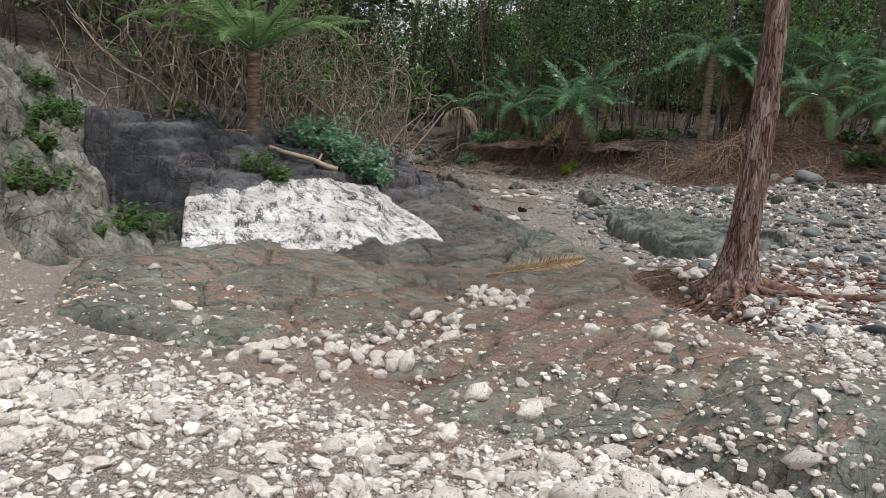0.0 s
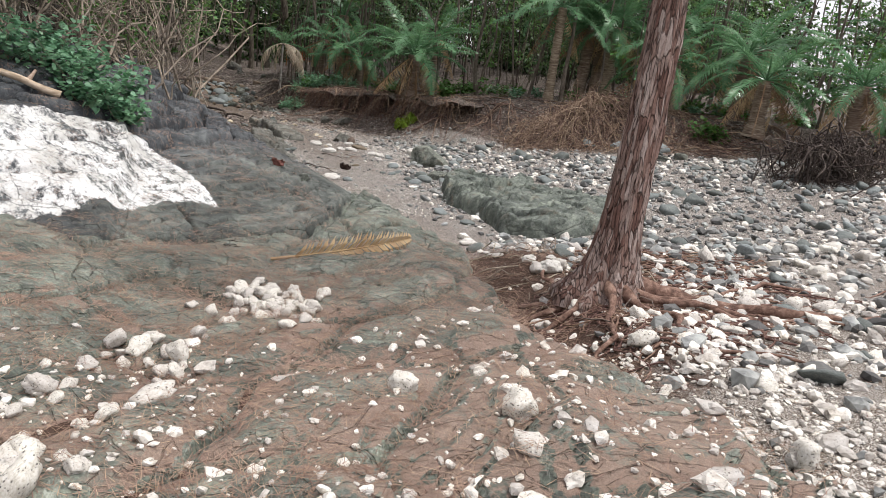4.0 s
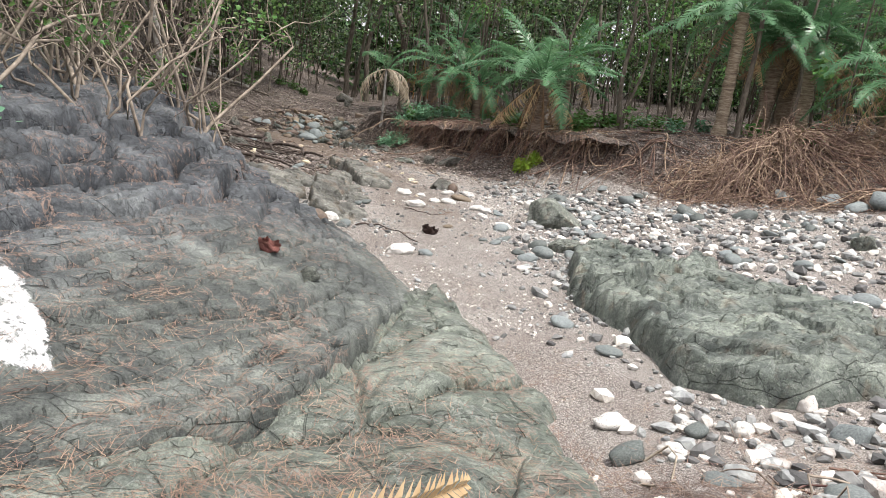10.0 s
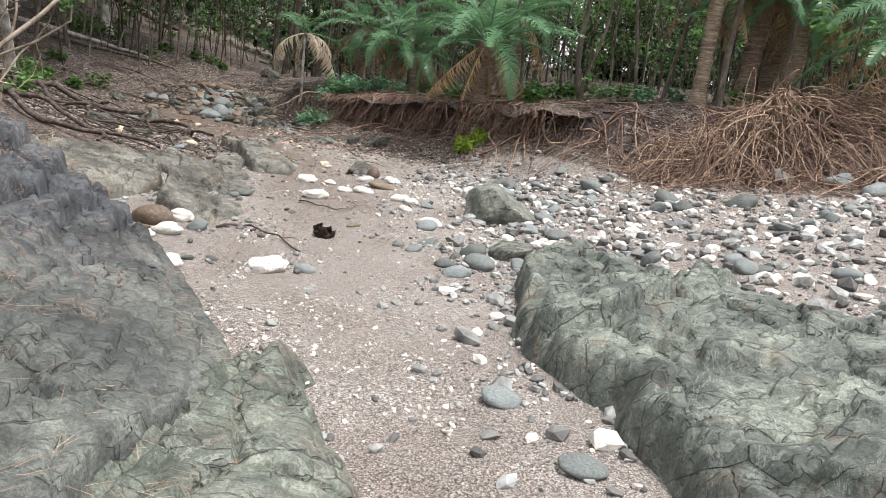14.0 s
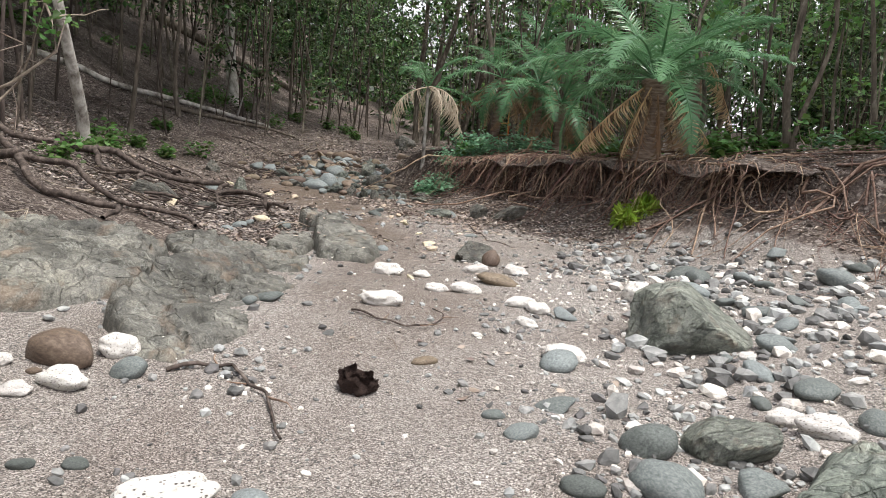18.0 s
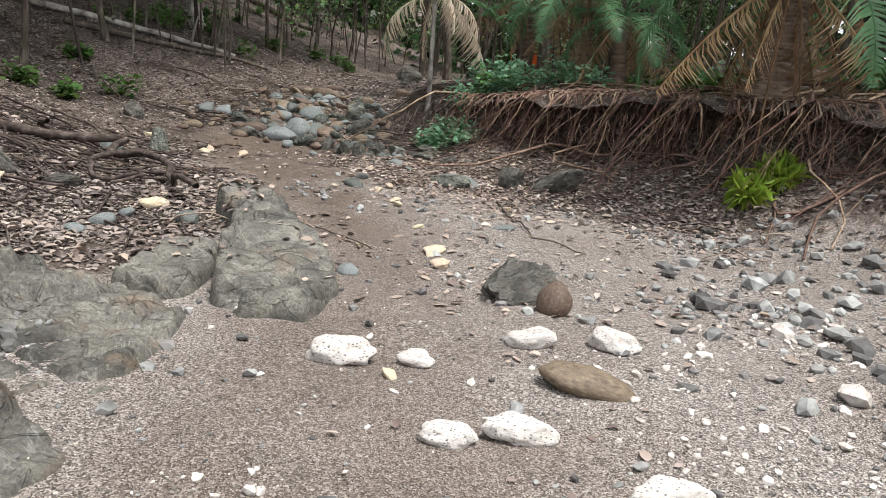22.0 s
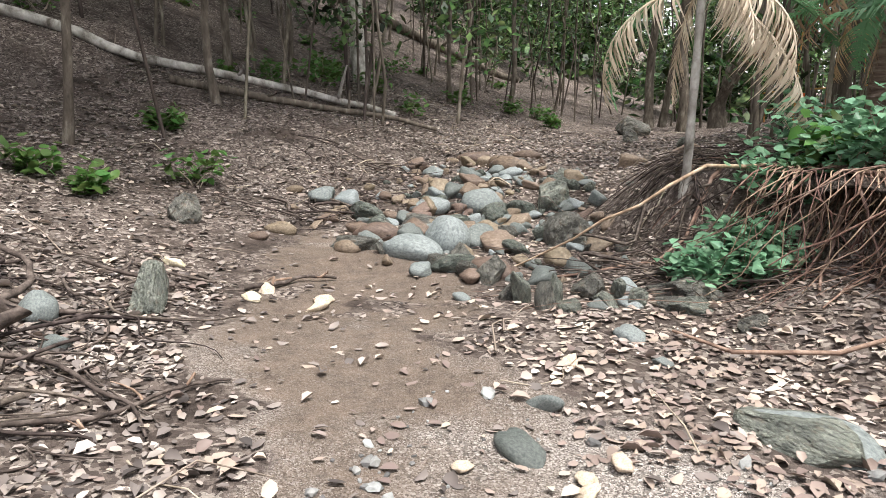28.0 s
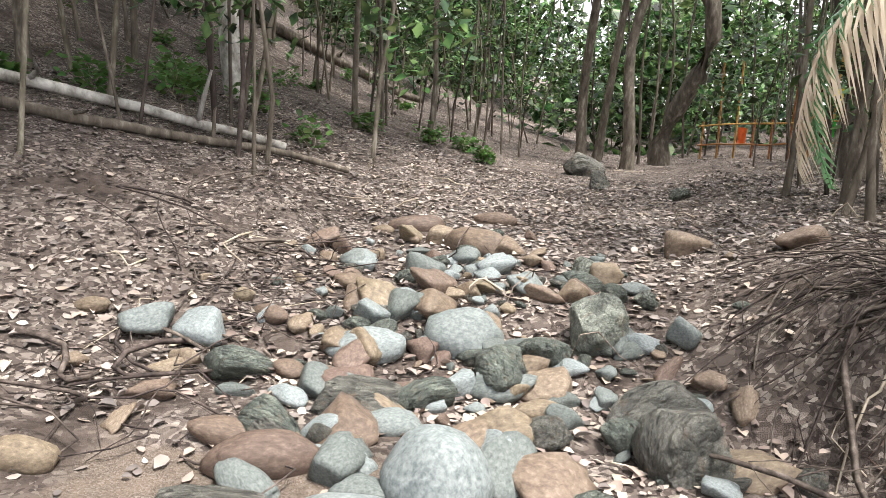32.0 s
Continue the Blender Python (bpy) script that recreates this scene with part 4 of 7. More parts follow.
def faceted(base, seed, planes=11, soft=0.02):
    """A broken block: the sphere cut by planes, edges a little worn."""
    V, F = base
    g = np.random.default_rng(seed)
    nrm = g.normal(0, 1, (planes, 3))
    nrm /= np.linalg.norm(nrm, axis=1)[:, None]
    dist = g.uniform(0.5, 0.8, planes)
    q = V @ nrm.T
    r = np.where(q > 0.05, dist / np.maximum(q, 0.05), 9).min(1)
    r = np.minimum(r, 1.05)
    V = V * r[:, None]
    out = np.array([v * (1 + soft * 2 * noise.fractal(Vector(v) * 3 + Vector((seed, 0, 0)), 0.9, 2.1, 4)) for v in V])
    return out / np.abs(out).max(0), F


CORALS = [mesh("coral_stone", *lumpy(faceted(ICO3, k + 400, 26, 0.05), k, 0.2, 2.0), CORAL) for k in range(10)]
ROUNDS = [mesh("cobble", *lumpy(ICO3, k + 20, 0.2, 0.9), COBBLE) for k in range(6)] + [mesh("cobble", *faceted(ICO3, k + 120, 10, 0.03), COBBLE) for k in range(6)]
BROWNS = [mesh("cobble", *lumpy(ICO3, k + 30, 0.2, 0.9), COBBLE_BROWN) for k in range(5)]
SMOOTH_CORALS = [mesh("coral_stone", *lumpy(ICO4, k + 70, 0.24, 1.3), CORAL_PITTED) for k in range(6)]
CREAMS = [mesh("stone", *lumpy(faceted(ICO3, k + 40, 12, 0.04), k, 0.25, 1.8), STONE_YELLOW) for k in range(4)]
RUSTS = [mesh("stone", *lumpy(faceted(ICO3, k + 45, 12, 0.04), k, 0.2, 1.8), STONE_RUST) for k in range(4)]
BLOCKS = [mesh("boulder", *faceted(ICO4, k + 50, 9, 0.015), ROCK_BOULDER, False) for k in range(6)]
BLOCKS_BROWN = [mesh("boulder", *faceted(ICO4, k + 60, 9, 0.015), ROCK_BROWN, False) for k in range(6)]


def surface_z(x, y):
    """The height of the ground or of the rock that lies on it."""
    hit, place, *_ = scene.ray_cast(DEPS, (x, y, 6.0), (0, 0, -1))
    return place.z if hit else at_ground(x, y)


def stone(name, shapes, x, y, size, label, category="stone", group="", z=None, turn=None, sink=0.3, tilt=15):
    """size: length, width and height of the stone."""
    ob = new(name, shapes[int(R.integers(len(shapes)))])
    z = surface_z(x, y) if z is None else z
    ob.matrix_basis = pose(x, y, z + size[2] * (0.5 - sink), R.normal(0, tilt), R.normal(0, tilt), R.uniform(0, 360) if turn is None else turn) @ Matrix.Diagonal((size[0] / 2, size[1] / 2, size[2] / 2, 1))
    return tagged(ob, label, category, group)


def scatter(count, xr, yr, chance):
    """Places within a stretch of the plan, kept by a chance that varies over it."""
    out = []
    x, y = R.uniform(*xr, count * 12), R.uniform(*yr, count * 12)
    keep = R.uniform(0, 1, count * 12) < chance(x, y)
    return list(zip(x[keep][:count], y[keep][:count]))


def rubble_chance(x, y):
    left = (1 - smooth01(y + 0.42 * x, 3.7, 4.7) * 0.86) * (1 - smooth01(y, 6.5, 8.0)) * (0.5 + 0.5 * smooth01(value_noise(x * 1.3, y * 1.3, 55), -0.35, 0.25))
    right = smooth01(x, 2.6, 3.6) * (1 - smooth01(y, 11, 17))
    return np.clip(left + right * 0.65, 0, 1) * by_tree(x, y)


def field_chance(x, y):
    return smooth01(x, 2.8, 4.2) * (1 - smooth01(y - bank_line(x), -1.2, -0.2)) * (inside_distance(x, y, OUTCROP) < 0.05) * by_tree(x, y)


def bits(name, places, lo, hi, shapes, mat, label, category, flat=0.65, on_rock=True):
    """Many small stones as one mesh, each a turned and squeezed copy of one of the shapes."""
    pieces = []
    P = np.array(places)
    Z = np.array([surface_z(x, y) for x, y in places])
    if not on_rock:
        low = Z - ground_z(P[:, 0], P[:, 1]) < 0.04
        P, Z = P[low], Z[low]
    n = len(P)
    S = lo * (hi / lo) ** (R.uniform(0, 1, n) ** 1.7)
    for k in range(n):
        V0, F0 = shapes[int(R.integers(len(shapes)))]
        a, b = R.uniform(0, 2 * np.pi), R.normal(0, 0.3)
        c, s = math.cos(a), math.sin(a)
        sc = S[k] * np.array([1, R.uniform(0.55, 0.95), R.uniform(0.6, 1.1) * flat]) * 0.5
        W = V0 * sc
        W = np.stack([W[:, 0] * math.cos(b) - W[:, 2] * math.sin(b), W[:, 1], W[:, 0] * math.sin(b) + W[:, 2] * math.cos(b)], 1)
        W = np.stack([W[:, 0] * c - W[:, 1] * s, W[:, 0] * s + W[:, 1] * c, W[:, 2]], 1) + [P[k, 0], P[k, 1], Z[k] + sc[2] * 0.45]
        pieces.append((W, F0))
    return tagged(new(name, mesh(name, *merged(pieces), mat, False)), label, category, kind="stuff")


CHIPS = [faceted(ICO2, k + 200, 9, 0.05) for k in range(10)]
LUMPS = [lumpy(faceted(ICO2, k + 230, 11, 0.08), k, 0.35, 2.4) for k in range(14)]


def by_tree(x, y):
    return 1 - 0.35 * np.exp(-((x - 3.3) ** 2 + (y - 9.0) ** 2) / 2.6)


bpy.context.view_layer.update()
DEPS = bpy.context.evaluated_depsgraph_get()

bits("beach_rubble", scatter(3800, (2.6, 13), (5, 23), field_chance), 0.03, 0.2, [lumpy(ICO1, k + 330, 0.5, 2.0) for k in range(10)], CORAL_BITS, "bleached coral pieces among the pebbles", "rubble", on_rock=False)
gully = lambda x, y: np.exp(-((x - np.interp(y, [24, 28, 31], [1.2, -1.0, -1.9])) / 0.95) ** 2) * smooth01(y, 27.4, 28.8) * (1 - smooth01(y, 31, 32))
GULLY = [mesh("stone", *faceted(ICO3, k + 500, 10, 0.03), m) for k, m in enumerate((COBBLE, COBBLE_BROWN, ROCK_CHANNEL, COBBLE, STONE_RUST, COBBLE, ROCK_BROWN, COBBLE_BROWN))]
for x, y in scatter(280, (-4, 3), (27, 32), gully):
    s = 0.09 * (0.46 / 0.09) ** (R.uniform(0, 1) ** 1.5)
    stone("stone", GULLY, x, y, (s, s * R.uniform(0.5, 0.9), s * R.uniform(0.35, 0.7)), "grey-green or brown stone bedded in the gully", group="stones in the gully", sink=0.3)
bits("channel_pebbles", scatter(2600, (-0.3, 4.6), (13.5, 26), lambda x, y: 0.12 + 0.88 * smooth01(value_noise(x * 1.1, y * 1.1, 67), 0.1, 0.6) * smooth01(np.abs(x - np.interp(y, [14, 18, 22, 26], [2.6, 2.0, 1.5, 0.2])), 0.2, 0.9)), 0.02, 0.11, [faceted(ICO1, k + 380, 10, 0.05) for k in range(8)], COBBLE_BITS, "small grey and brown pebbles on the sand", "pebbles", on_rock=False)
bits("channel_grit", scatter(1500, (0.3, 4.2), (13.5, 23), lambda x, y: 0.08 + 0.92 * smooth01(value_noise(x * 1.4, y * 1.4, 66), 0.15, 0.6)), 0.01, 0.055, [faceted(ICO1, k + 360, 9, 0.06) for k in range(8)], CORAL_BITS, "small pale stones on the sand", "pebbles", on_rock=False)
bits("fine_rubble", scatter(16000, (-5, 4), (2.0, 7.5), rubble_chance), 0.02, 0.09, [faceted(ICO1, k + 260, 8, 0.05) for k in range(8)], CORAL_BITS, "small bleached coral rubble covering the beach", "rubble")
bits("coral_rubble", scatter(3300, (-5.5, 6), (2.0, 9.5), rubble_chance), 0.045, 0.17, LUMPS, CORAL_BITS, "bleached coral rubble spread over the beach", "rubble")
bits("pebbles", scatter(9500, (2.3, 15), (5, 25), field_chance), 0.03, 0.22, [faceted(ICO1, k + 300, 9, 0.05) for k in range(10)], COBBLE_BITS, "grey and brown pebbles covering the stony flat", "pebbles", on_rock=False)
for x, y in scatter(190, (-4, 8), (2.2, 11), rubble_chance):
    s = R.uniform(0.1, 0.28)
    stone("coral_stone", CORALS, x, y, (s, s * R.uniform(0.6, 0.9), s * R.uniform(0.45, 0.7)), "rough white piece of bleached coral on the beach", group="coral stones on the beach")
for x, y in scatter(260, (3, 13), (6, 23), field_chance):
    s = R.uniform(0.12, 0.35)
    stone("cobble", ROUNDS, x, y, (s, s * R.uniform(0.6, 0.9), s * R.uniform(0.35, 0.6)), "smooth blue-grey cobble among pebbles", group="cobbles on the flat")

# ---- named boulders ----
stone("boulder", [BLOCKS[0]], 4.05, 19.8, (1.05, 0.9, 0.8), "angular green boulder half sunk in gravel", "boulder", sink=0.4, turn=20, tilt=0)
stone("boulder", [BLOCKS_BROWN[1]], 2.2, 22.55, (0.75, 0.62, 0.5), "flat-topped brown-grey boulder on the sand", "boulder", sink=0.4, turn=60, tilt=0)
stone("cobble", [BROWNS[0]], 2.38, 22.2, (0.2, 0.16, 0.24), "smooth brown cobble leaning on a boulder", sink=0.2)

# a heap of coral on the bedrock, and its trail down to the beach
for k in range(86):
    x, y = 0.68 + R.normal(0, 0.17), 8.3 + R.normal(0, 0.24)
    s = R.uniform(0.07, 0.16)
    stone("coral_stone", CORALS, x, y, (s, s * 0.8, s * 0.65), "rough white coral heaped on the bedrock", group="coral heap", sink=0.2, tilt=30)
for k in range(34):
    t = R.uniform(0, 1)
    s = R.uniform(0.07, 0.2)
    stone("coral_stone", CORALS, 0.35 - 1.0 * t + R.normal(0, 0.18), 7.8 - 2.0 * t + R.normal(0, 0.2), (s, s * 0.8, s * 0.6), "rough white coral on the needle-covered bedrock", group="coral trail", sink=0.25, tilt=25)

for k in range(52):
    s = R.uniform(0.06, 0.19)
    stone("coral_stone", CORALS, -0.95 + R.normal(0, 0.4), 5.75 + R.normal(0, 0.3), (s, s * 0.8, s * 0.6), "rough white coral on the needle-covered bedrock", group="coral trail", sink=0.25, tilt=25)

def near_tree(y):
    return 0.72 if y < 13 else 1.03


# ---- stones laid out one by one: x, y, length, width share, height share ----
for x, y, s, w, h in [(-0.02, 17.71, 0.16, 0.7, 0.5), (0.46, 18.11, 0.23, 0.8, 0.7), (0.32, 17.42, 0.16, 0.7, 0.5), (0.47, 17.59, 0.3, 0.4, 0.3), (0.37, 17.03, 0.15, 0.7, 0.5), (0.82, 16.48, 0.21, 0.7, 0.6), (3.13, 19.09, 0.27, 0.8, 0.45), (1.42, 21.2, 0.3, 0.6, 0.5), (1.76, 21.29, 0.17, 0.7, 0.5), (2.01, 20.56, 0.2, 0.6, 0.4), (2.27, 20.68, 0.27, 0.5, 0.3), (2.28, 21.6, 0.24, 0.5, 0.5), (1.69, 19.8, 0.32, 0.6, 0.45), (2.68, 21.68, 0.25, 0.7, 0.5), (2.78, 20.4, 0.25, 0.5, 0.3), (2.94, 20.3, 0.21, 0.7, 0.5), (2.85, 19.86, 0.19, 0.5, 0.3), (3.88, 21.03, 0.33, 0.8, 0.7)]:
    stone("coral_stone", SMOOTH_CORALS, x, y, (near_tree(y) * s, near_tree(y) * s * max(w, 0.5), near_tree(y) * s * max(h, 0.45)), "white pitted piece of bleached coral on gravel", "stone", "white stones along the channel", sink=0.25, tilt=6, turn=R.uniform(-30, 30))
for x, y, s, w, h in [(2.5, 19.4, 0.08, 0.7, 0.5), (1.57, 16.6, 0.38, 0.5, 0.25), (4.43, 18.01, 0.3, 0.5, 0.4), (4.3, 18.19, 0.21, 0.7, 0.5), (4.4, 19.39, 0.13, 0.7, 0.5), (4.02, 11.88, 0.2, 0.9, 0.9), (3.42, 11.49, 0.25, 0.7, 0.5), (3.19, 12.01, 0.35, 0.6, 0.5), (4.63, 11.24, 0.33, 0.6, 0.4), (3.11, 10.36, 0.2, 0.7, 0.5), (3.25, 9.74, 0.23, 0.7, 0.5), (3.85, 10.24, 0.2, 0.7, 0.5), (3.1, 10.71, 0.16, 0.7, 0.5), (3.94, 11.45, 0.17, 0.7, 0.5), (3.75, 12.05, 0.23, 0.7, 0.5), (3.5, 9.75, 0.17, 0.7, 0.5), (3.36, 9.35, 0.33, 0.9, 0.6), (2.87, 8.17, 0.26, 0.7, 0.5)]:
    stone("coral_stone", SMOOTH_CORALS, x, y, (near_tree(y) * s, near_tree(y) * s * max(w, 0.5), near_tree(y) * s * max(h, 0.45)), "white pitted piece of bleached coral on gravel", "stone", "white stones along the channel", sink=0.25, tilt=6, turn=R.uniform(-30, 30))
for x, y, s, w, h in [(0.23, 17.89, 0.47, 0.5, 0.6), (2.23, 18.69, 0.18, 0.6, 0.4), (2.55, 21.2, 0.43, 0.6, 0.35), (0.23, 17.68, 0.09, 0.7, 0.5), (-2.13, 28.04, 0.24, 0.7, 0.6), (-2.12, 28.51, 0.46, 0.4, 0.5), (-2.9, 28.18, 0.3, 0.6, 0.5), (-2.06, 28.25, 0.15, 0.7, 0.5), (-2.84, 29.86, 0.28, 0.5, 0.4), (-2.89, 27.84, 0.2, 0.6, 0.5), (-0.82, 27.94, 0.39, 0.6, 0.5), (-2.01, 31.37, 0.55, 0.5, 0.5), (-2.64, 31.9, 0.49, 0.4, 0.4), (-2.07, 32.39, 0.38, 0.4, 0.4), (-2.58, 30.4, 0.3, 0.6, 0.4), (-1.85, 28.68, 0.18, 0.7, 0.9), (-2.35, 28.67, 0.34, 0.5, 0.4), (-2.47, 29.38, 0.2, 0.7, 0.5)]:
    stone("cobble", BROWNS, x, y, (s, s * w, s * h), "smooth brown river cobble", "stone", "brown cobbles", sink=0.35, tilt=6, turn=R.uniform(-30, 30))
for x, y, s, w, h in [(-1.92, 29.15, 0.39, 0.5, 0.4), (-1.19, 29.39, 0.26, 0.5, 0.5), (-2.85, 31.71, 0.18, 0.7, 0.5), (-3.68, 29.41, 0.24, 0.5, 0.4)]:
    stone("cobble", BROWNS, x, y, (s, s * w, s * h), "smooth brown river cobble", "stone", "brown cobbles", sink=0.35, tilt=6, turn=R.uniform(-30, 30))
for x, y, s, w, h in [(0.69, 17.82, 0.23, 0.7, 0.6), (1.9, 16.68, 0.21, 0.6, 0.5), (3.05, 18.12, 0.26, 0.7, 0.25), (4.5, 22.41, 0.37, 0.7, 0.5), (5.9, 21.84, 0.45, 0.7, 0.5), (4.81, 20.5, 0.36, 0.5, 0.4), (4.67, 19.63, 0.31, 0.6, 0.5), (3.5, 17.65, 0.28, 0.8, 0.7), (3.88, 17.73, 0.53, 0.7, 0.6), (3.92, 17.33, 0.25, 0.8, 0.6), (2.88, 17.6, 0.17, 0.7, 0.5), (2.73, 17.87, 0.13, 0.7, 0.5), (3.25, 16.86, 0.28, 0.6, 0.5), (3.16, 17.11, 0.19, 0.7, 0.5), (5.2, 20.84, 0.21, 0.7, 0.5), (0.84, 19.52, 0.24, 0.6, 0.4), (0.74, 19.39, 0.14, 0.7, 0.5), (1.07, 16.82, 0.11, 0.7, 0.5)]:
    stone("cobble", BLOCKS if s > 0.44 and y < 20 else ROUNDS, x, y, (s, s * w, s * h), "smooth blue-grey river cobble", "stone", "blue-grey cobbles", sink=0.35, turn=R.uniform(-30, 30))
for x, y, s, w, h in [(0.88, 16.74, 0.11, 0.7, 0.5), (-0.88, 22.91, 0.2, 0.7, 0.6), (-0.93, 22.66, 0.17, 0.7, 0.5), (-0.42, 23.3, 0.26, 0.7, 0.6), (-0.88, 23.21, 0.16, 0.7, 0.5), (0.29, 25.5, 0.28, 0.6, 0.4), (1.95, 24.21, 0.2, 0.5, 0.3), (-0.87, 21.84, 0.14, 0.6, 0.3), (1.07, 22.54, 0.16, 0.7, 0.5), (-2.53, 25.57, 0.29, 0.7, 0.8), (-2.07, 25.32, 0.25, 0.6, 0.4), (1.26, 26.06, 0.57, 0.6, 0.3), (0.22, 25.94, 0.2, 0.6, 0.5), (0.41, 26.96, 0.22, 0.7, 0.5), (0.11, 27.44, 0.18, 0.7, 0.5), (0.63, 26.63, 0.14, 0.7, 0.5), (-1.6, 28.2, 0.53, 0.6, 0.5), (-1.44, 28.54, 0.4, 0.9, 1)]:
    stone("cobble", BLOCKS if s > 0.44 and y < 20 else ROUNDS, x, y, (s, s * w, s * h), "smooth blue-grey river cobble", "stone", "blue-grey cobbles", sink=0.35, turn=R.uniform(-30, 30))
for x, y, s, w, h in [(-1.3, 28.81, 0.25, 0.8, 1), (-2.17, 29.67, 0.44, 0.6, 0.5), (-1.72, 29.97, 0.45, 0.8, 0.7), (-1.13, 27.91, 0.17, 0.7, 0.5), (-1.39, 29.96, 0.26, 0.7, 0.5), (-1.44, 29.57, 0.25, 0.7, 0.5), (-2.35, 29.12, 0.28, 0.5, 0.4), (-2.58, 29.08, 0.2, 0.7, 0.5), (-1.13, 29.55, 0.22, 0.7, 0.5), (-0.6, 28.31, 0.18, 0.7, 0.5), (-2.02, 28.85, 0.23, 0.7, 0.5), (-2.13, 30.31, 0.24, 0.7, 0.5), (-0.8, 27.38, 0.14, 0.7, 0.5), (0.28, 27.57, 0.18, 0.7, 0.5), (0.16, 27.98, 0.18, 0.7, 0.9), (-2.09, 28.37, 0.3, 0.6, 0.4), (-2.13, 29.31, 0.22, 0.6, 0.6), (-1.79, 29.01, 0.27, 0.6, 0.5)]:
    stone("cobble", BLOCKS if s > 0.44 and y < 20 else ROUNDS, x, y, (s, s * w, s * h), "smooth blue-grey river cobble", "stone", "blue-grey cobbles", sink=0.35, turn=R.uniform(-30, 30))
for x, y, s, w, h in [(-1.7, 29.31, 0.21, 0.7, 0.5), (-2.51, 30, 0.2, 0.5, 0.5), (-1.18, 29.12, 0.14, 0.7, 0.5), (-1.68, 28.43, 0.27, 0.6, 0.6), (10.02, 20.05, 0.81, 0.6, 0.5), (9.4, 20.88, 0.55, 0.7, 0.5), (8.75, 21.33, 0.61, 0.7, 0.5), (9.56, 20.26, 0.46, 0.7, 0.5), (9.54, 18.71, 0.51, 0.7, 0.5), (10, 18.74, 0.52, 0.7, 0.5), (8.08, 17.46, 0.55, 0.7, 0.6), (7.92, 14.41, 0.41, 0.8, 0.8), (8.09, 15.25, 0.34, 0.7, 0.5), (7.36, 14.95, 0.29, 0.7, 0.5), (7.15, 13.84, 0.44, 0.7, 0.5), (7.46, 20.03, 0.44, 0.7, 0.5), (6.59, 20.44, 0.45, 0.7, 0.5), (3.8, 10.09, 0.26, 0.6, 0.5)]:
    stone("cobble", BLOCKS if s > 0.44 and y < 20 else ROUNDS, x, y, (s, s * w, s * h), "smooth blue-grey river cobble", "stone", "blue-grey cobbles", sink=0.35, turn=R.uniform(-30, 30))
for x, y, s, w, h in [(4.73, 11.82, 0.28, 0.8, 0.6), (4.82, 11.15, 0.28, 0.7, 0.5)]:
    stone("cobble", BLOCKS if s > 0.44 and y < 20 else ROUNDS, x, y, (s, s * w, s * h), "smooth blue-grey river cobble", "stone", "blue-grey cobbles", sink=0.35, turn=R.uniform(-30, 30))
for x, y, s, w, h in [(1.5, 23.29, 0.23, 0.8, 0.4), (0.95, 24.59, 0.15, 0.7, 0.5), (1.91, 24.96, 0.13, 0.7, 0.5), (1.68, 21.07, 0.1, 0.7, 0.5), (1.6, 22.99, 0.18, 0.7, 0.5), (0.89, 24.71, 0.13, 0.7, 0.5), (1.28, 23.86, 0.12, 0.7, 0.5), (0.96, 23.26, 0.08, 0.7, 0.5), (0.65, 25.57, 0.16, 0.7, 0.5), (0.58, 25.31, 0.12, 0.7, 0.5), (-1.98, 26.82, 0.15, 0.7, 0.5), (-1.55, 26.86, 0.16, 0.7, 0.5), (-1.9, 23.07, 0.3, 0.4, 0.3), (-0.83, 23.54, 0.32, 0.6, 0.5), (0.13, 25.27, 0.11, 0.7, 0.5), (0.55, 25.41, 0.12, 0.7, 0.5), (-2.75, 26.78, 0.17, 0.7, 0.5), (-1.96, 26.64, 0.16, 0.7, 0.5)]:
    if y > 28.4:
        stone("stone", RUSTS, x, y, (s, s * w, s * h), "rusty brown stone wedged in the gully", "stone", "rusty stones", sink=0.35)
    else:
        stone("stone", CREAMS, x, y, (s, s * w, s * h), "cream-coloured stone lying among dead leaves", "stone", "cream stones", sink=0.35)
for x, y, s, w, h in [(-1.51, 26.73, 0.18, 0.7, 0.5), (0.21, 26.42, 0.11, 0.7, 0.5), (-0.46, 29.77, 0.24, 0.6, 0.6), (-0.32, 29.55, 0.23, 0.6, 0.5), (-2.63, 29.83, 0.23, 0.7, 0.5), (-1.79, 29.3, 0.16, 0.7, 0.5), (-2.32, 29.88, 0.18, 0.7, 0.5), (-2.98, 29.11, 0.21, 0.7, 0.5), (-3.33, 28.91, 0.17, 0.7, 0.5), (-2.82, 28.58, 0.23, 0.5, 0.3), (-1.78, 29.74, 0.15, 0.7, 0.5), (-1.67, 29.57, 0.14, 0.5, 0.5), (-2.87, 28.87, 0.28, 0.6, 0.4), (-2.03, 29.41, 0.11, 0.7, 0.5), (-2.52, 29.8, 0.13, 0.7, 0.5), (-2.63, 30.51, 0.29, 0.5, 0.4), (-0.65, 29.92, 0.31, 0.3, 0.3), (-1.73, 29.15, 0.08, 0.7, 0.5)]:
    if y > 28.4:
        stone("stone", RUSTS, x, y, (s, s * w, s * h), "rusty brown stone wedged in the gully", "stone", "rusty stones", sink=0.35)
    else:
        stone("stone", CREAMS, x, y, (s, s * w, s * h), "cream-coloured stone lying among dead leaves", "stone", "cream stones", sink=0.35)
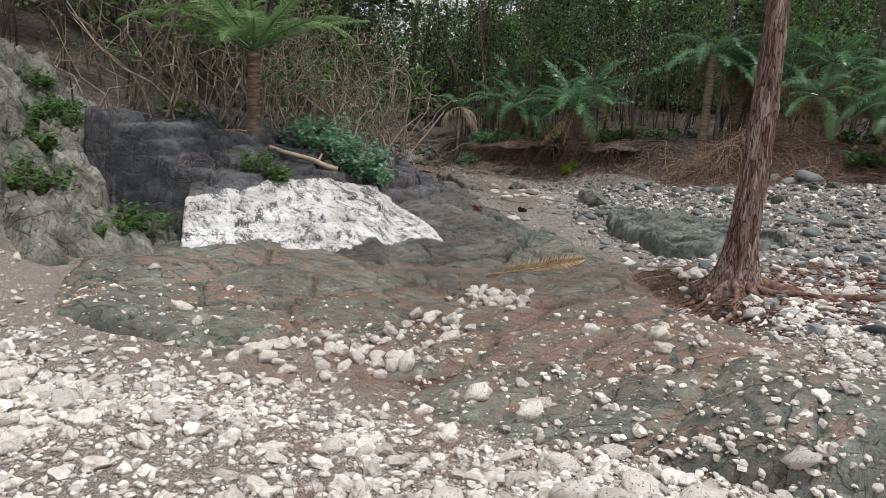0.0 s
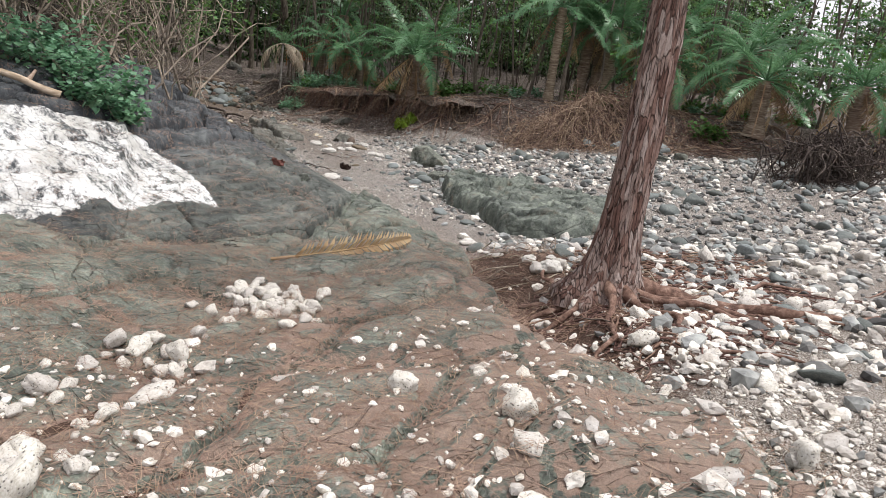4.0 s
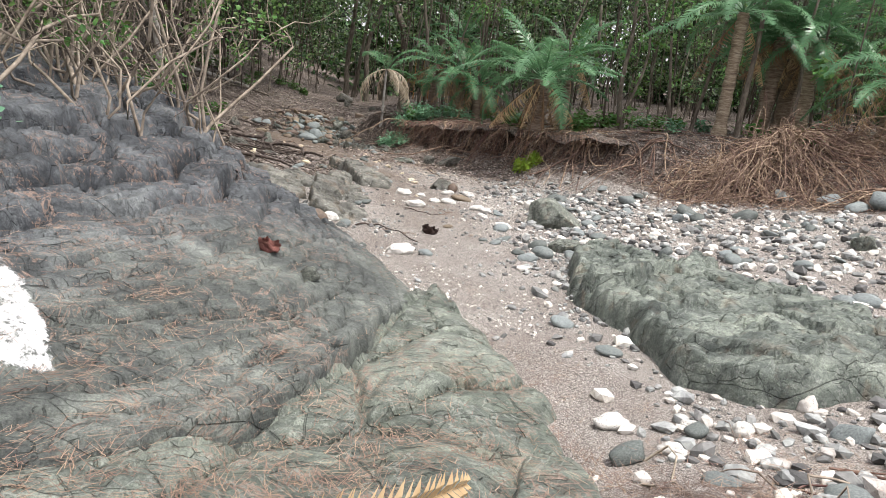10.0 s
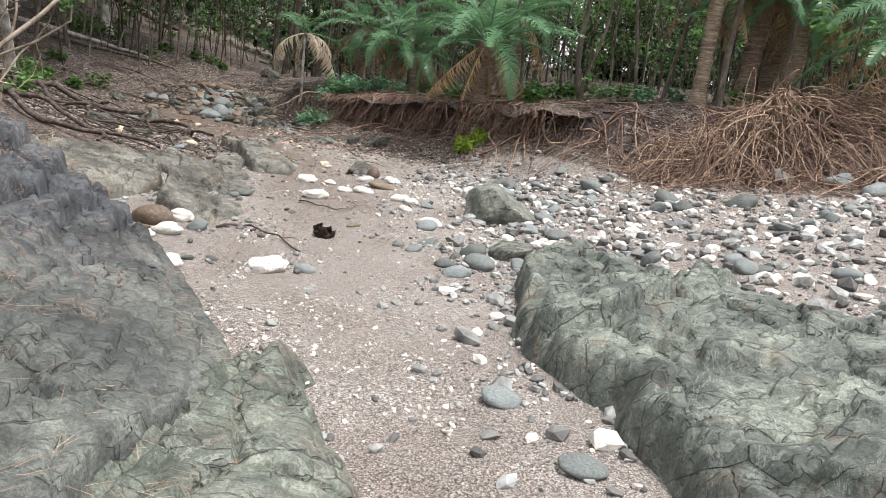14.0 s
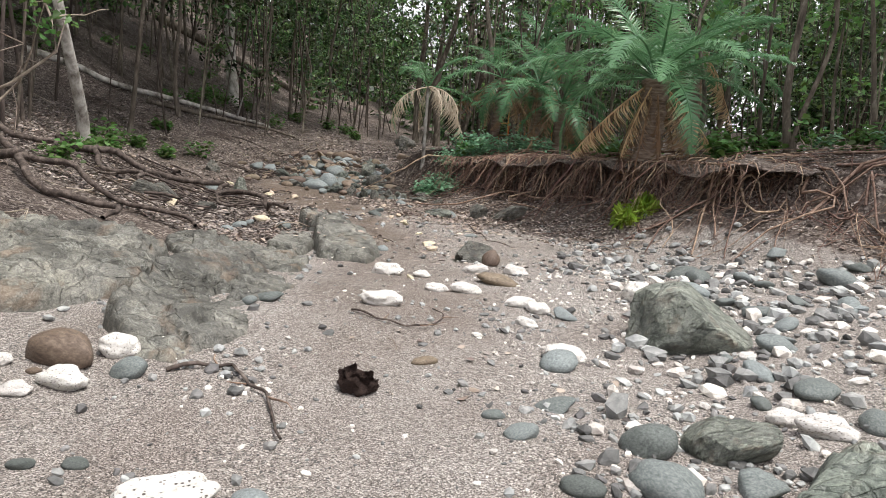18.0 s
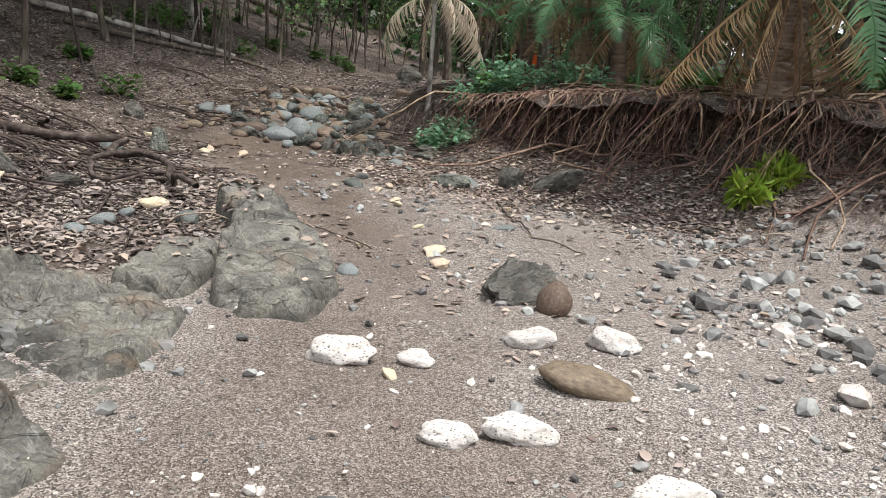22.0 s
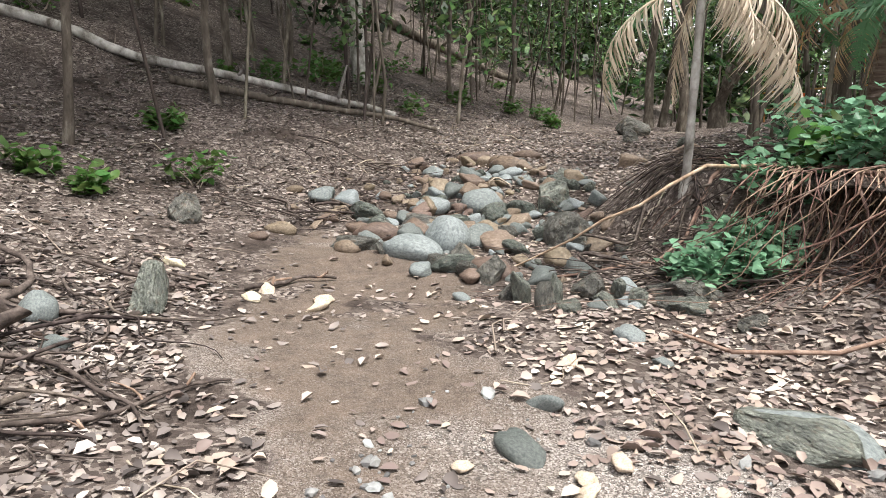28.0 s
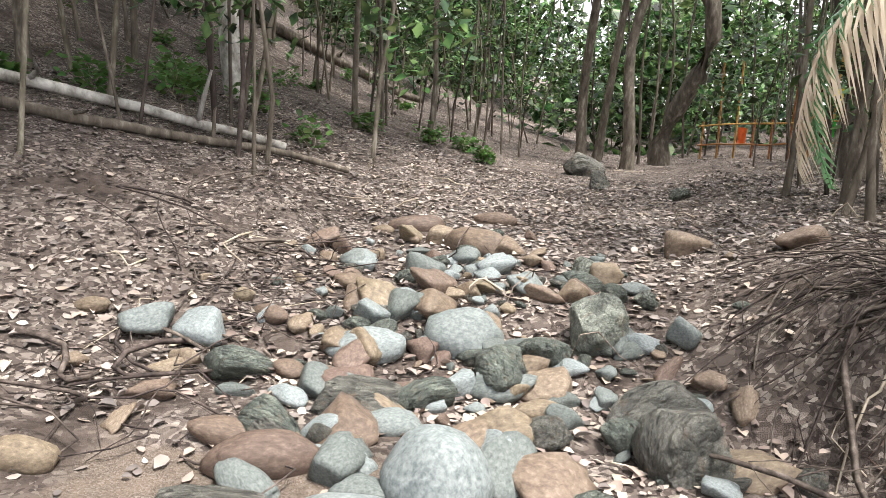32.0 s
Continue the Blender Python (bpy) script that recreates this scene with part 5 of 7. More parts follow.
for x, y, s, w, h in [(-1.05, 30.2, 0.53, 0.8, 0.8), (-0.66, 29.41, 0.53, 0.8, 0.6), (-0.43, 27.45, 0.26, 0.7, 0.9), (-0.22, 27.58, 0.21, 0.5, 1.2), (-0.07, 27.85, 0.23, 0.6, 0.8), (0.57, 27.67, 0.33, 0.7, 0.5), (0.52, 27.95, 0.22, 0.8, 0.5), (-3.55, 27.68, 0.44, 0.8, 0.9), (-2.26, 26.09, 0.37, 0.7, 1.2), (-0.16, 27.45, 0.16, 0.6, 1.2), (1, 27.43, 0.22, 0.7, 0.6), (1.26, 26.06, 0.57, 0.7, 0.35), (1.86, 26.33, 0.41, 0.7, 0.9), (2.35, 26.26, 0.8, 0.6, 0.35), (-2.34, 23.14, 0.49, 0.6, 0.6), (-2.19, 23.47, 0.49, 0.6, 0.5), (-1.67, 23.6, 0.29, 0.8, 0.6), (-1.16, 31.06, 0.41, 0.6, 0.5)]:
    stone("boulder", BLOCKS + BLOCKS_BROWN, x, y, (s, s * w, s * h), "broken grey-green block of rock bedded in the gully", "boulder", "blocks in the gully", sink=0.35)
for x, y, s, w, h in [(-0.77, 30.64, 0.2, 0.7, 0.9), (-1.93, 38.86, 0.78, 0.7, 0.9), (-1.47, 36.3, 0.46, 0.7, 0.9), (-0.46, 35.52, 0.41, 0.7, 0.5)]:
    stone("boulder", BLOCKS + BLOCKS_BROWN, x, y, (s, s * w, s * h), "broken grey-green block of rock bedded in the gully", "boulder", "blocks in the gully", sink=0.35)

for x, y, s, w, h in [(-0.39, 27.37, 0.19, 0.75, 1.58), (-0.18, 27.26, 0.15, 0.75, 1.9), (-0.02, 27.66, 0.26, 0.75, 0.99), (0.17, 27.71, 0.15, 0.75, 1.49), (0.14, 27.5, 0.24, 0.75, 0.48), (0.31, 27.58, 0.2, 0.75, 0.86), (0.4, 28.01, 0.26, 0.75, 0.61), (0.6, 27.96, 0.43, 0.75, 0.57), (0.62, 27.65, 0.32, 0.75, 0.62), (-0.76, 27.82, 0.34, 0.75, 0.75), (-0.57, 29.17, 0.45, 0.75, 1.01), (-0.59, 28.32, 0.15, 0.75, 0.69), (-0.04, 27.28, 0.16, 0.75, 0.82)]:
    stone("boulder", BLOCKS + BLOCKS_BROWN, x, y, (s, s * w, s * h), "broken grey-green block standing among the leaves", "boulder", "blocks in the gully", sink=0.3)


# ---- the casuarina by the rocks ----
def tree_casuarina(x, y):
    z = at_ground(x, y)
    ob = tagged(new("casuarina_tree"), "tall casuarina with peeling red-brown bark and spreading roots", "tree")
    ob.matrix_basis = pose(x, y, z)
    h = np.concatenate([np.linspace(-0.1, 3.5, 110), np.linspace(3.6, 9, 30)])
    sides = 48
    ang = np.linspace(0, 2 * np.pi, sides, endpoint=False)
    rad = 0.15 + 0.05 * np.exp(-h / 1.5) - 0.008 * h
    flare = 0.3 * np.exp(-np.clip(h, 0, 9) / 0.22)
    prof = rad[:, None] + flare[:, None] * (0.45 + 0.55 * np.cos(ang * 5 + 1)[None, :] ** 2) + 0.016 * fbm(ang[None, :] * 3, h[:, None] * 1.4, 3, 3) - 0.022 * np.abs(fbm(ang[None, :] * 5.1, h[:, None] * 1.1, 8, 3)) ** 0.6
    line = np.stack([0.02 * h + 0.03 * np.sin(h), 0.015 * h, h], 1)
    part("trunk", mesh("trunk", *tube(line, prof, sides), BARK_RED), ob)
    for a, n in ((-8, 2.3), (12, 3.2), (40, 1.6), (75, 1.3), (110, 1.2), (150, 1.5), (185, 1.3), (215, 1.6), (250, 1.8), (285, 1.9), (320, 2.2), (-40, 2.4)):
        a = radians(a)
        u = np.linspace(0, 1, 16)
        bend = np.cumsum(R.normal(0, 0.06, 16))
        px, py = 0.16 * np.cos(a) + n * u * np.cos(a + bend), 0.16 * np.sin(a) + n * u * np.sin(a + bend)
        gz = np.array([at_ground(x + i, y + j) - z for i, j in zip(px, py)])
        pz = gz + np.interp(u, [0, 0.08, 0.2, 1], [0.16, 0.08, 0.04, 0.005]) + 0.035 * np.sin(u * 14 + a * 3)
        part("root", mesh("root", *tube(np.stack([px, py, pz], 1), np.interp(u, [0, 0.2, 1], [0.11, 0.07, 0.035] if abs(a + radians(8)) < 0.01 else [0.055, 0.026, 0.007]) * (1 + 0.25 * np.sin(u * 40 + a)), 9), ROOT_RED), ob)
    needle_pts = []
    for k in range(16):
        a, hz = R.uniform(0, 2 * np.pi), R.uniform(4.3, 8.5)
        n = R.uniform(1.2, 2.8)
        u = np.linspace(0, 1, 8)
        P = np.stack([0.05 * hz * 0.4 + n * u * np.cos(a), n * u * np.sin(a), hz + 0.5 * u - 0.9 * u * u], 1)
        part("limb", mesh("limb", *tube(P, np.interp(u, [0, 1], [0.045, 0.01]), 6), BARK_RED), ob)
        for q in P[3:]:
            needle_pts += [q + R.normal(0, 0.22, 3) for _ in range(45)]
    N = np.array(needle_pts)
    m = len(N)
    tip = N + np.stack([R.normal(0, 0.1, m), R.normal(0, 0.1, m), -R.uniform(0.15, 0.4, m)], 1)
    w = np.stack([R.normal(0, 1, m), R.normal(0, 1, m), 0 * N[:, 0]], 1) * 0.006
    i = np.arange(m) * 3
    part("crown", mesh("crown", np.stack([N - w, N + w, tip], 1).reshape(-1, 3), np.stack([i, i + 1, i + 2], 1), LEAF_NEEDLE, False), ob)
    return ob


tree_casuarina(3.48, 8.35)


# ---- cycads and palms ----
def frond_mesh(length, arch, width, mat, leaflets=46, droop=0.25, seed=0, blade=0.014, torn=0.0, spread=0.8):
    """A feather frond: an arched stalk along x with narrow leaflets on both sides."""
    g = np.random.default_rng(seed)
    t = np.linspace(0, 1, 14)
    stalk = np.stack([length * t * np.cos(arch * t * 0.55), 0 * t, length * (0.55 * t - arch * 0.62 * t * t)], 1)
    Vs, Fs = tube(stalk, np.interp(t, [0, 1], [0.016, 0.003]), 4)
    V, F, tie = [], [], []
    for k in range(leaflets):
        u = 0.12 + 0.88 * (k + 0.5) / leaflets
        p = np.array([np.interp(u, t, stalk[:, i]) for i in range(3)])
        q = np.array([np.interp(min(1, u + 0.05), t, stalk[:, i]) for i in range(3)]) - p
        q /= np.linalg.norm(q) + 1e-9
        ln = width * math.sin(math.pi * min(1, u * 0.93 + 0.07)) ** 0.6 * g.uniform(0.85, 1.1) + 0.03
        for s in (-1, 1):
            if g.uniform() < torn:
                continue
            ln *= g.uniform(1 - torn, 1 + 0.4 * torn)
            d = q * (1.35 - spread) + np.array([0, s, 0]) * spread * g.uniform(0.7, 1.2) + np.array([0, 0, 0.25 - droop * g.uniform(0.4, 2.2)])
            d /= np.linalg.norm(d)
            w = q * blade
            m1, e = p + d * ln * 0.5 + np.array([0, 0, 0.02]), p + d * ln - np.array([0, 0, droop * ln * 0.5])
            n0 = len(V)
            V += [p - w, p + w, m1 + w * 0.9, m1 - w * 0.9, e]
            tie.append((min(13, int(round(u * 13))) * 4 + (1 if s > 0 else 3), len(Vs) + n0, len(Vs) + n0 + 1))
            F += [[n0, n0 + 1, n0 + 2, n0 + 3], [n0 + 3, n0 + 2, n0 + 4, n0 + 4]]
    V = np.array(V)
    F4 = np.array([f for f in F if f[2] != f[3]])
    F3 = np.array([f[:3] for f in F if f[2] == f[3]])
    tri = np.concatenate([F4[:, :3], F4[:, [0, 2, 3]], F3])
    Fs = np.concatenate([Fs[:, :3], Fs[:, [0, 2, 3]]])
    V, F = merged([(Vs, Fs), (V, tri)])
    F = np.concatenate([F, np.array(tie)])
    return mesh("frond", V, F, mat, smooth=False)


GREEN_FRONDS = [frond_mesh(1.5, a, 0.22, FROND, 64, 0.2, seed=k, blade=0.0085, torn=0.04) for k, a in enumerate((0.5, 0.75, 1.0, 1.3))]
YOUNG_FRONDS = [frond_mesh(1.5, a, 0.22, FROND_YOUNG, 64, 0.2, seed=k, blade=0.0095, torn=0.04) for k, a in enumerate((0.4, 0.6, 0.9, 1.1))]
DRY_FRONDS = [frond_mesh(1.4, a, 0.22, FROND_DRY, 46, 0.9, seed=k + 9, blade=0.008, torn=0.3, spread=0.3) for k, a in enumerate((0.3, 0.5, 0.8))]

PALE_FRONDS = [frond_mesh(1.4, a, 0.24, FROND_PALE, 46, 1.0, seed=k + 19, blade=0.011, torn=0.2, spread=0.4) for k, a in enumerate((0.75, 0.95, 1.2))]
BROWN_FRONDS = [frond_mesh(1.4, a, 0.17, FROND_BROWN, 40, 1.3, seed=k + 14, blade=0.008, torn=0.4, spread=0.3) for k, a in enumerate((0.2, 0.35, 0.55))]


def cycad(x, y, trunk_h, radius, size, green, dry, label, lean=(0, 0), z=None, name="cycad", hang=(50, 82), bark=None, sweep=75, leaves=None, dead=None):
    z = at_ground(x, y) if z is None else z
    ob = tagged(new(name), label, "palm")
    ob.matrix_basis = pose(x, y, z)
    h = np.linspace(-0.15, trunk_h, 24)
    sides = 14
    ang = np.linspace(0, 2 * np.pi, sides, endpoint=False)
    prof = radius * (1 + 0.5 * np.exp(-np.clip(h, 0, 9) / 0.12))[:, None] * (1 + 0.1 * np.sin(h * 70)[:, None] + 0.06 * np.sin(ang * 6)[None, :])
    line = np.stack([lean[0] * h, lean[1] * h, h], 1)
    part("trunk", mesh("trunk", *tube(line, prof, sides), bark or PALM_TRUNK), ob)
    top = line[-1]
    for k in range(green):
        el = 62 - sweep * k / max(1, green - 1)
        s = size * R.uniform(0.85, 1.1) / 1.5
        part("frond", (leaves or GREEN_FRONDS)[int(R.integers(4))], ob, m=pose(*top, 0, 0, k * 137.5 + R.uniform(-12, 12)) @ pose(0, 0, 0, R.normal(0, 8), 28 - el, 0) @ Matrix.Scale(s, 4))
    for k in range(dry):
        s = size * R.uniform(0.7, 1.0) / 1.5
        part("dry_frond", (dead or (BROWN_FRONDS if k % 3 else DRY_FRONDS))[int(R.integers(3))], ob, "withered yellow-brown frond", m=pose(*top, 0, 0, k * 137.5 + R.uniform(-25, 25)) @ pose(0, 0, 0, R.normal(0, 10), R.uniform(*hang), 0) @ Matrix.Scale(s, 4))
    return ob
cycad(4.5, 26.45, 1.35, 0.2, 2.3, 26, 18, "large cycad with a skirt of hanging dry fronds on the bank", hang=(60, 104), sweep=58)
cycad(8.4, 24.3, 2.7, 0.13, 2.1, 20, 2, "tall cycad palm with pale trunk above the root bank")
cycad(9.7, 25.2, 2.3, 0.17, 2.0, 18, 8, "cycad with a stout brown trunk on the bank", lean=(0.05, 0))
cycad(10.3, 24.6, 2.3, 0.2, 2.1, 18, 10, "cycad with a stout brown trunk on the bank")
cycad(13.0, 21.5, 1.8, 0.2, 2.2, 18, 8, "spreading cycad at the edge of the stony flat")
cycad(15.5, 24.5, 2.2, 0.2, 2.2, 18, 6, "spreading cycad at the edge of the stony flat")
cycad(11.2, 22.6, 1.4, 0.2, 2.0, 16, 10, "cycad with a skirt of dry fronds on the bank")
cycad(12.6, 19.9, 1.3, 0.2, 2.2, 16, 12, "cycad with a skirt of dry fronds on the bank")
cycad(14.4, 18.6, 1.6, 0.2, 2.2, 16, 12, "cycad with a skirt of dry fronds on the bank")
cycad(10.4, 25.6, 2.6, 0.18, 2.2, 16, 6, "cycad in the shade of the forest")
cycad(12.3, 24.2, 2.4, 0.18, 2.2, 16, 6, "cycad in the shade of the forest")
cycad(17.2, 20.0, 2.0, 0.2, 2.4, 16, 10, "spreading cycad at the edge of the stony flat")
cycad(5.7, 29.5, 2.0, 0.14, 1.9, 16, 5, "cycad in the shade of the forest")
cycad(2.6, 29.6, 1.5, 0.1, 1.8, 12, 9, "slim cycad with a withered skirt at the forest edge")
cycad(1.7, 30.2, 1.7, 0.09, 1.7, 8, 9, "slim cycad with a withered skirt at the forest edge", lean=(0.06, 0))
cycad(0.35, 29.3, 1.6, 0.034, 1.7, 5, 6, "small pale palm with hanging bleached fronds by the gully", name="palm", hang=(22, 66), bark=BARK_PALE, dead=PALE_FRONDS)
cycad(2.6, 33.5, 2.6, 0.2, 2.2, 16, 8, "dark thick-trunked palm behind the bank")
cycad(3.1, 29.4, 1.1, 0.11, 1.8, 14, 8, "cycad hanging over the root bank")
cycad(-3.05, 11.4, 1.25, 0.1, 2.0, 18, 0, "young cycad palm growing on top of the rock", z=surface_z(-3.05, 11.4), sweep=36, leaves=YOUNG_FRONDS)


# ---- single trees ----
def tree(x, y, h, r, bark, label, lean=(0, 0), clumps=10, fork=False, leaf=None, name="tree"):
    z = at_ground(x, y)
    ob = tagged(new(name), label, "tree")
    ob.matrix_basis = pose(x, y, z)
    top = (lean[0] * h, lean[1] * h, h)
    line = wander((0, 0, -0.15), top, 12, 0.12 + r)
    part("trunk", mesh("trunk", *tube(line, np.interp(np.linspace(0, 1, 12), [0, 0.04, 1], [r * 1.35, r, r * 0.45]), 9), bark), ob)
    ends = []
    for k in range(4 if not fork else 6):
        b = line[int(R.integers(4 if fork else 6, 11))]
        e = b + np.array([R.normal(0, 0.7), R.normal(0, 0.7), R.uniform(0.5, 1.6)])
        part("limb", mesh("limb", *tube(wander(b, e, 6, 0.12), np.linspace(r * 0.4, r * 0.12, 6), 5), bark), ob)
        ends.append(e)
    ends = np.array([ends[k % len(ends)] + R.normal(0, 0.5, 3) for k in range(clumps)])
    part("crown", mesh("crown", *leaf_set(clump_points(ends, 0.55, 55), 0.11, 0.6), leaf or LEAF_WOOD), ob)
    return ob


tree(-6.7, 35.85, 8, 0.17, BARK_PALE, "pale smooth-barked tree on the leafy slope", (-0.02, 0), fork=True)
tree(-1.3, 41.9, 8, 0.13, BARK_GREY, "grey forest tree beside the path", (0.02, 0))
tree(-2.4, 43.6, 8, 0.13, BARK_GREY, "grey leaning forest tree beside the path", (0.06, 0))
tree(-2.1, 43.8, 8, 0.1, BARK_GREY, "grey leaning forest tree beside the path", (0.12, 0))
tree(-0.6, 43.5, 7, 0.22, BARK_GREY, "dark thick forest tree by the fence", (0.0, 0))
tree(-4.85, 25.6, 6, 0.1, BARK_PALE, "pale tree with leafy vines above the roots", (0.02, 0.02), leaf=LEAF)
tree(-5.6, 28.2, 6, 0.05, BARK_GREY, "slim leaning sapling on the slope", (0.18, 0))
tree(-5.75, 30.6, 6, 0.055, BARK_GREY, "slim sapling on the leafy slope", (0.03, 0))
tree(-5.4, 37.1, 7, 0.05, BARK_GREY, "slim sapling on the leafy slope", (0.01, 0))
tree(-4.8, 39.0, 7, 0.06, BARK_GREY, "slim sapling with reddish bark", (0.05, 0))
tree(-7.5, 32.8, 7, 0.07, BARK_GREY, "slim dark tree on the slope", (0.0, 0))
tree(-8.0, 35.2, 7, 0.05, BARK_GREY, "slim sapling on the leafy slope", (0.0, 0))
tree(1.9, 37.5, 8, 0.16, BARK_GREY, "dark forest tree behind the bank", (0.02, 0))
for k in range(80):
    x, y = R.uniform(-14, 9), R.uniform(31.5, 46)
    if -3.6 < x < 0.4 and y < 44 or abs(x + 6.7) < 0.5:
        continue
    tree(x, y, R.uniform(5, 8), R.uniform(0.013, 0.038), BARK_GREY, "slim forest sapling with sparse leaves", (R.normal(0, 0.04), R.normal(0, 0.03)), clumps=int(R.integers(4, 9)), name="sapling")
for k in range(34):
    x = R.uniform(1.5, 20)
    y = float(bank_line(x)) + R.uniform(3.0, 7)
    tree(x, y, R.uniform(4, 7), R.uniform(0.03, 0.07), BARK_GREY, "leafy tree at the forest edge above the bank", (R.normal(0, 0.06), R.normal(0, 0.04)), clumps=8, leaf=LEAF if k % 3 == 0 else LEAF_WOOD)
for k in range(16):
    x, y = R.uniform(-7.5, -3.2), R.uniform(12.5, 20)
    tree(x, y, R.uniform(4, 6), R.uniform(0.025, 0.06), BARK_GREY, "slim tree on the wooded hillside", (R.normal(0, 0.08), R.normal(0, 0.05)), clumps=6, name="sapling")


# ---- bushes, sprouts and vines ----
def bush(x, y, r, leaves, mat, size, label, z=None, stems=7, high=0.7, name="bush", long=1.35):
    z = surface_z(x, y) if z is None else z
    ob = tagged(new(name), label, "bush")
    ob.matrix_basis = pose(x, y, z)
    ends = []
    for k in range(stems):
        a = R.uniform(0, 2 * np.pi)
        e = np.array([r * 0.8 * math.cos(a), r * 0.8 * math.sin(a), r * high * R.uniform(0.7, 1.5)]) * R.uniform(0.5, 1)
        part("stem", mesh("stem", *tube(wander((0, 0, -0.03), e, 5, 0.04), np.linspace(0.008, 0.003, 5), 4), TWIG), ob)
        ends.append(e)
    ends = np.array(ends)
    pts = ends[R.integers(len(ends), size=leaves)] * R.uniform(0.45, 1.05, (leaves, 1)) + R.normal(0, r * 0.2, (leaves, 3))
    pts[:, 2] = np.maximum(pts[:, 2], 0.01)
    part("foliage", mesh("foliage", *leaf_set(pts, size, 0.45 if long < 3 else 1.0, 0.2, long), mat), ob)
    return ob


for x, y, r in ((0.75, 28.35, 0.38), (0.95, 28.6, 0.42), (0.6, 28.2, 0.3), (1.5, 28.75, 0.5), (2.1, 28.9, 0.5), (2.7, 28.6, 0.4), (1.0, 28.95, 0.42), (1.35, 29.1, 0.48), (1.0, 28.3, 0.4)):
    bush(x, y, r, 330, LEAF_BLUE, 0.075, "trailing vine with round blue-green leaves over the bank", name="vine")
for x, y, r in ((-6.5, 32.7, 0.45), (-6.45, 34.0, 0.5), (-6.9, 34.8, 0.45), (-6.2, 35.3, 0.4), (-7.3, 35.4, 0.5), (-5.6, 29.5, 0.25), (-4.4, 27.4, 0.22), (-4.15, 25.1, 0.3), (-4.9, 27.3, 0.3), (-5.0, 26.4, 0.35),
                (-3.9, 24.2, 0.28), (-5.3, 37.2, 0.4), (-4.7, 38.9, 0.4), (-4.2, 39.6, 0.35), (-3.6, 38.5, 0.25), (-3.4, 22.9, 0.25)):
    bush(x, y, r, 130, LEAF, 0.1, "bright green leafy bush on the forest floor")
for x, y, r in ((5.55, 26.2, 0.3), (6.6, 27.5, 0.35), (5.95, 27.4, 0.3), (11.4, 20.4, 0.5), (11.8, 20.2, 0.4), (1.4, 29.0, 0.3), (4.0, 27.5, 0.3)):
    bush(x, y, r, 120, LEAF, 0.13, "green broad-leaved seedling on the bank")
for x, y, r in ((-2.75, 10.35, 0.32), (-2.4, 10.25, 0.25), (-3.75, 8.9, 0.34), (-3.85, 9.3, 0.36), (-4.05, 8.5, 0.28), (-4.9, 8.0, 0.25), (-4.3, 11.6, 0.4)):
    bush(x, y, r, 240, LEAF, 0.06, "low green shrub rooted in the rock")
for k in range(14):
    bush(R.uniform(-8.5, -3.9), R.uniform(8.0, 12.5), R.uniform(0.25, 0.5), 200, LEAF, 0.08, "leafy shrub growing from cracks of the cliff")
for x, y, r in ((-1.75, 11.8, 0.5), (-1.4, 12.1, 0.45), (-1.15, 11.85, 0.35), (-2.1, 12.0, 0.55), (-2.4, 11.9, 0.5), (-1.5, 11.6, 0.3), (-1.9, 12.4, 0.5)):
    bush(x, y, r, 300, LEAF_BLUE, 0.08, "blue-green creeper spreading over dark rock")
for x, y, r in ((4.2, 25.3, 0.22), (4.45, 25.45, 0.18)):
    bush(x, y, r, 420, LEAF_LIME, 0.2, "tuft of yellow-green grass at the foot of the bank", high=0.3, name="grass_tuft", long=16)

for k in range(52):
    x = R.uniform(1.2, 19)
    y = float(bank_line(x)) + R.uniform(2.4, 5.5)
    bush(x, y, R.uniform(0.2, 0.5), 90, LEAF if k % 3 else LEAF_BLUE, 0.11, "leafy undergrowth on top of the bank", stems=6)
for k in range(26):
    x, y = R.uniform(-14, -4.2), R.uniform(28, 46)
    bush(x, y, R.uniform(0.2, 0.45), 80, LEAF, 0.1, "bright green leafy bush on the wooded slope", stems=5)


# ---- dead shrubs on the hillside ----
def dead_shrub(x, y, h, stems, spread, label="thicket of bare pale stems and twigs"):
    z = surface_z(x, y)
    ob = tagged(new("dead_shrub"), label, "shrub")
    ob.matrix_basis = pose(x, y, z)
    tips = []
    for k in range(stems):
        a = R.uniform(0, 2 * np.pi)
        e = np.array([spread * math.cos(a), spread * math.sin(a), h * R.uniform(0.5, 1.1)])
        line = wander((R.normal(0, 0.25), R.normal(0, 0.25), -0.1), e, 8, 0.3, -0.25)
        pieces = [tube(line, np.linspace(R.uniform(0.012, 0.028), 0.005, 8), 5)]
        for q in range(5):
            b = line[int(R.integers(3, 8))]
            pieces.append(tube(wander(b, b + R.normal(0, 0.35, 3) + [0, 0, 0.1], 5, 0.1), np.linspace(0.008, 0.002, 5), 4))
        part("stem", mesh("stem", *merged(pieces), TWIG), ob)
        tips.append(line[4:])
    tips = np.concatenate(tips)
    part("foliage", mesh("foliage", *leaf_set(clump_points(tips[R.integers(len(tips), size=10)], 0.28, 22), 0.075, 0.5), LEAF), ob)
    return ob


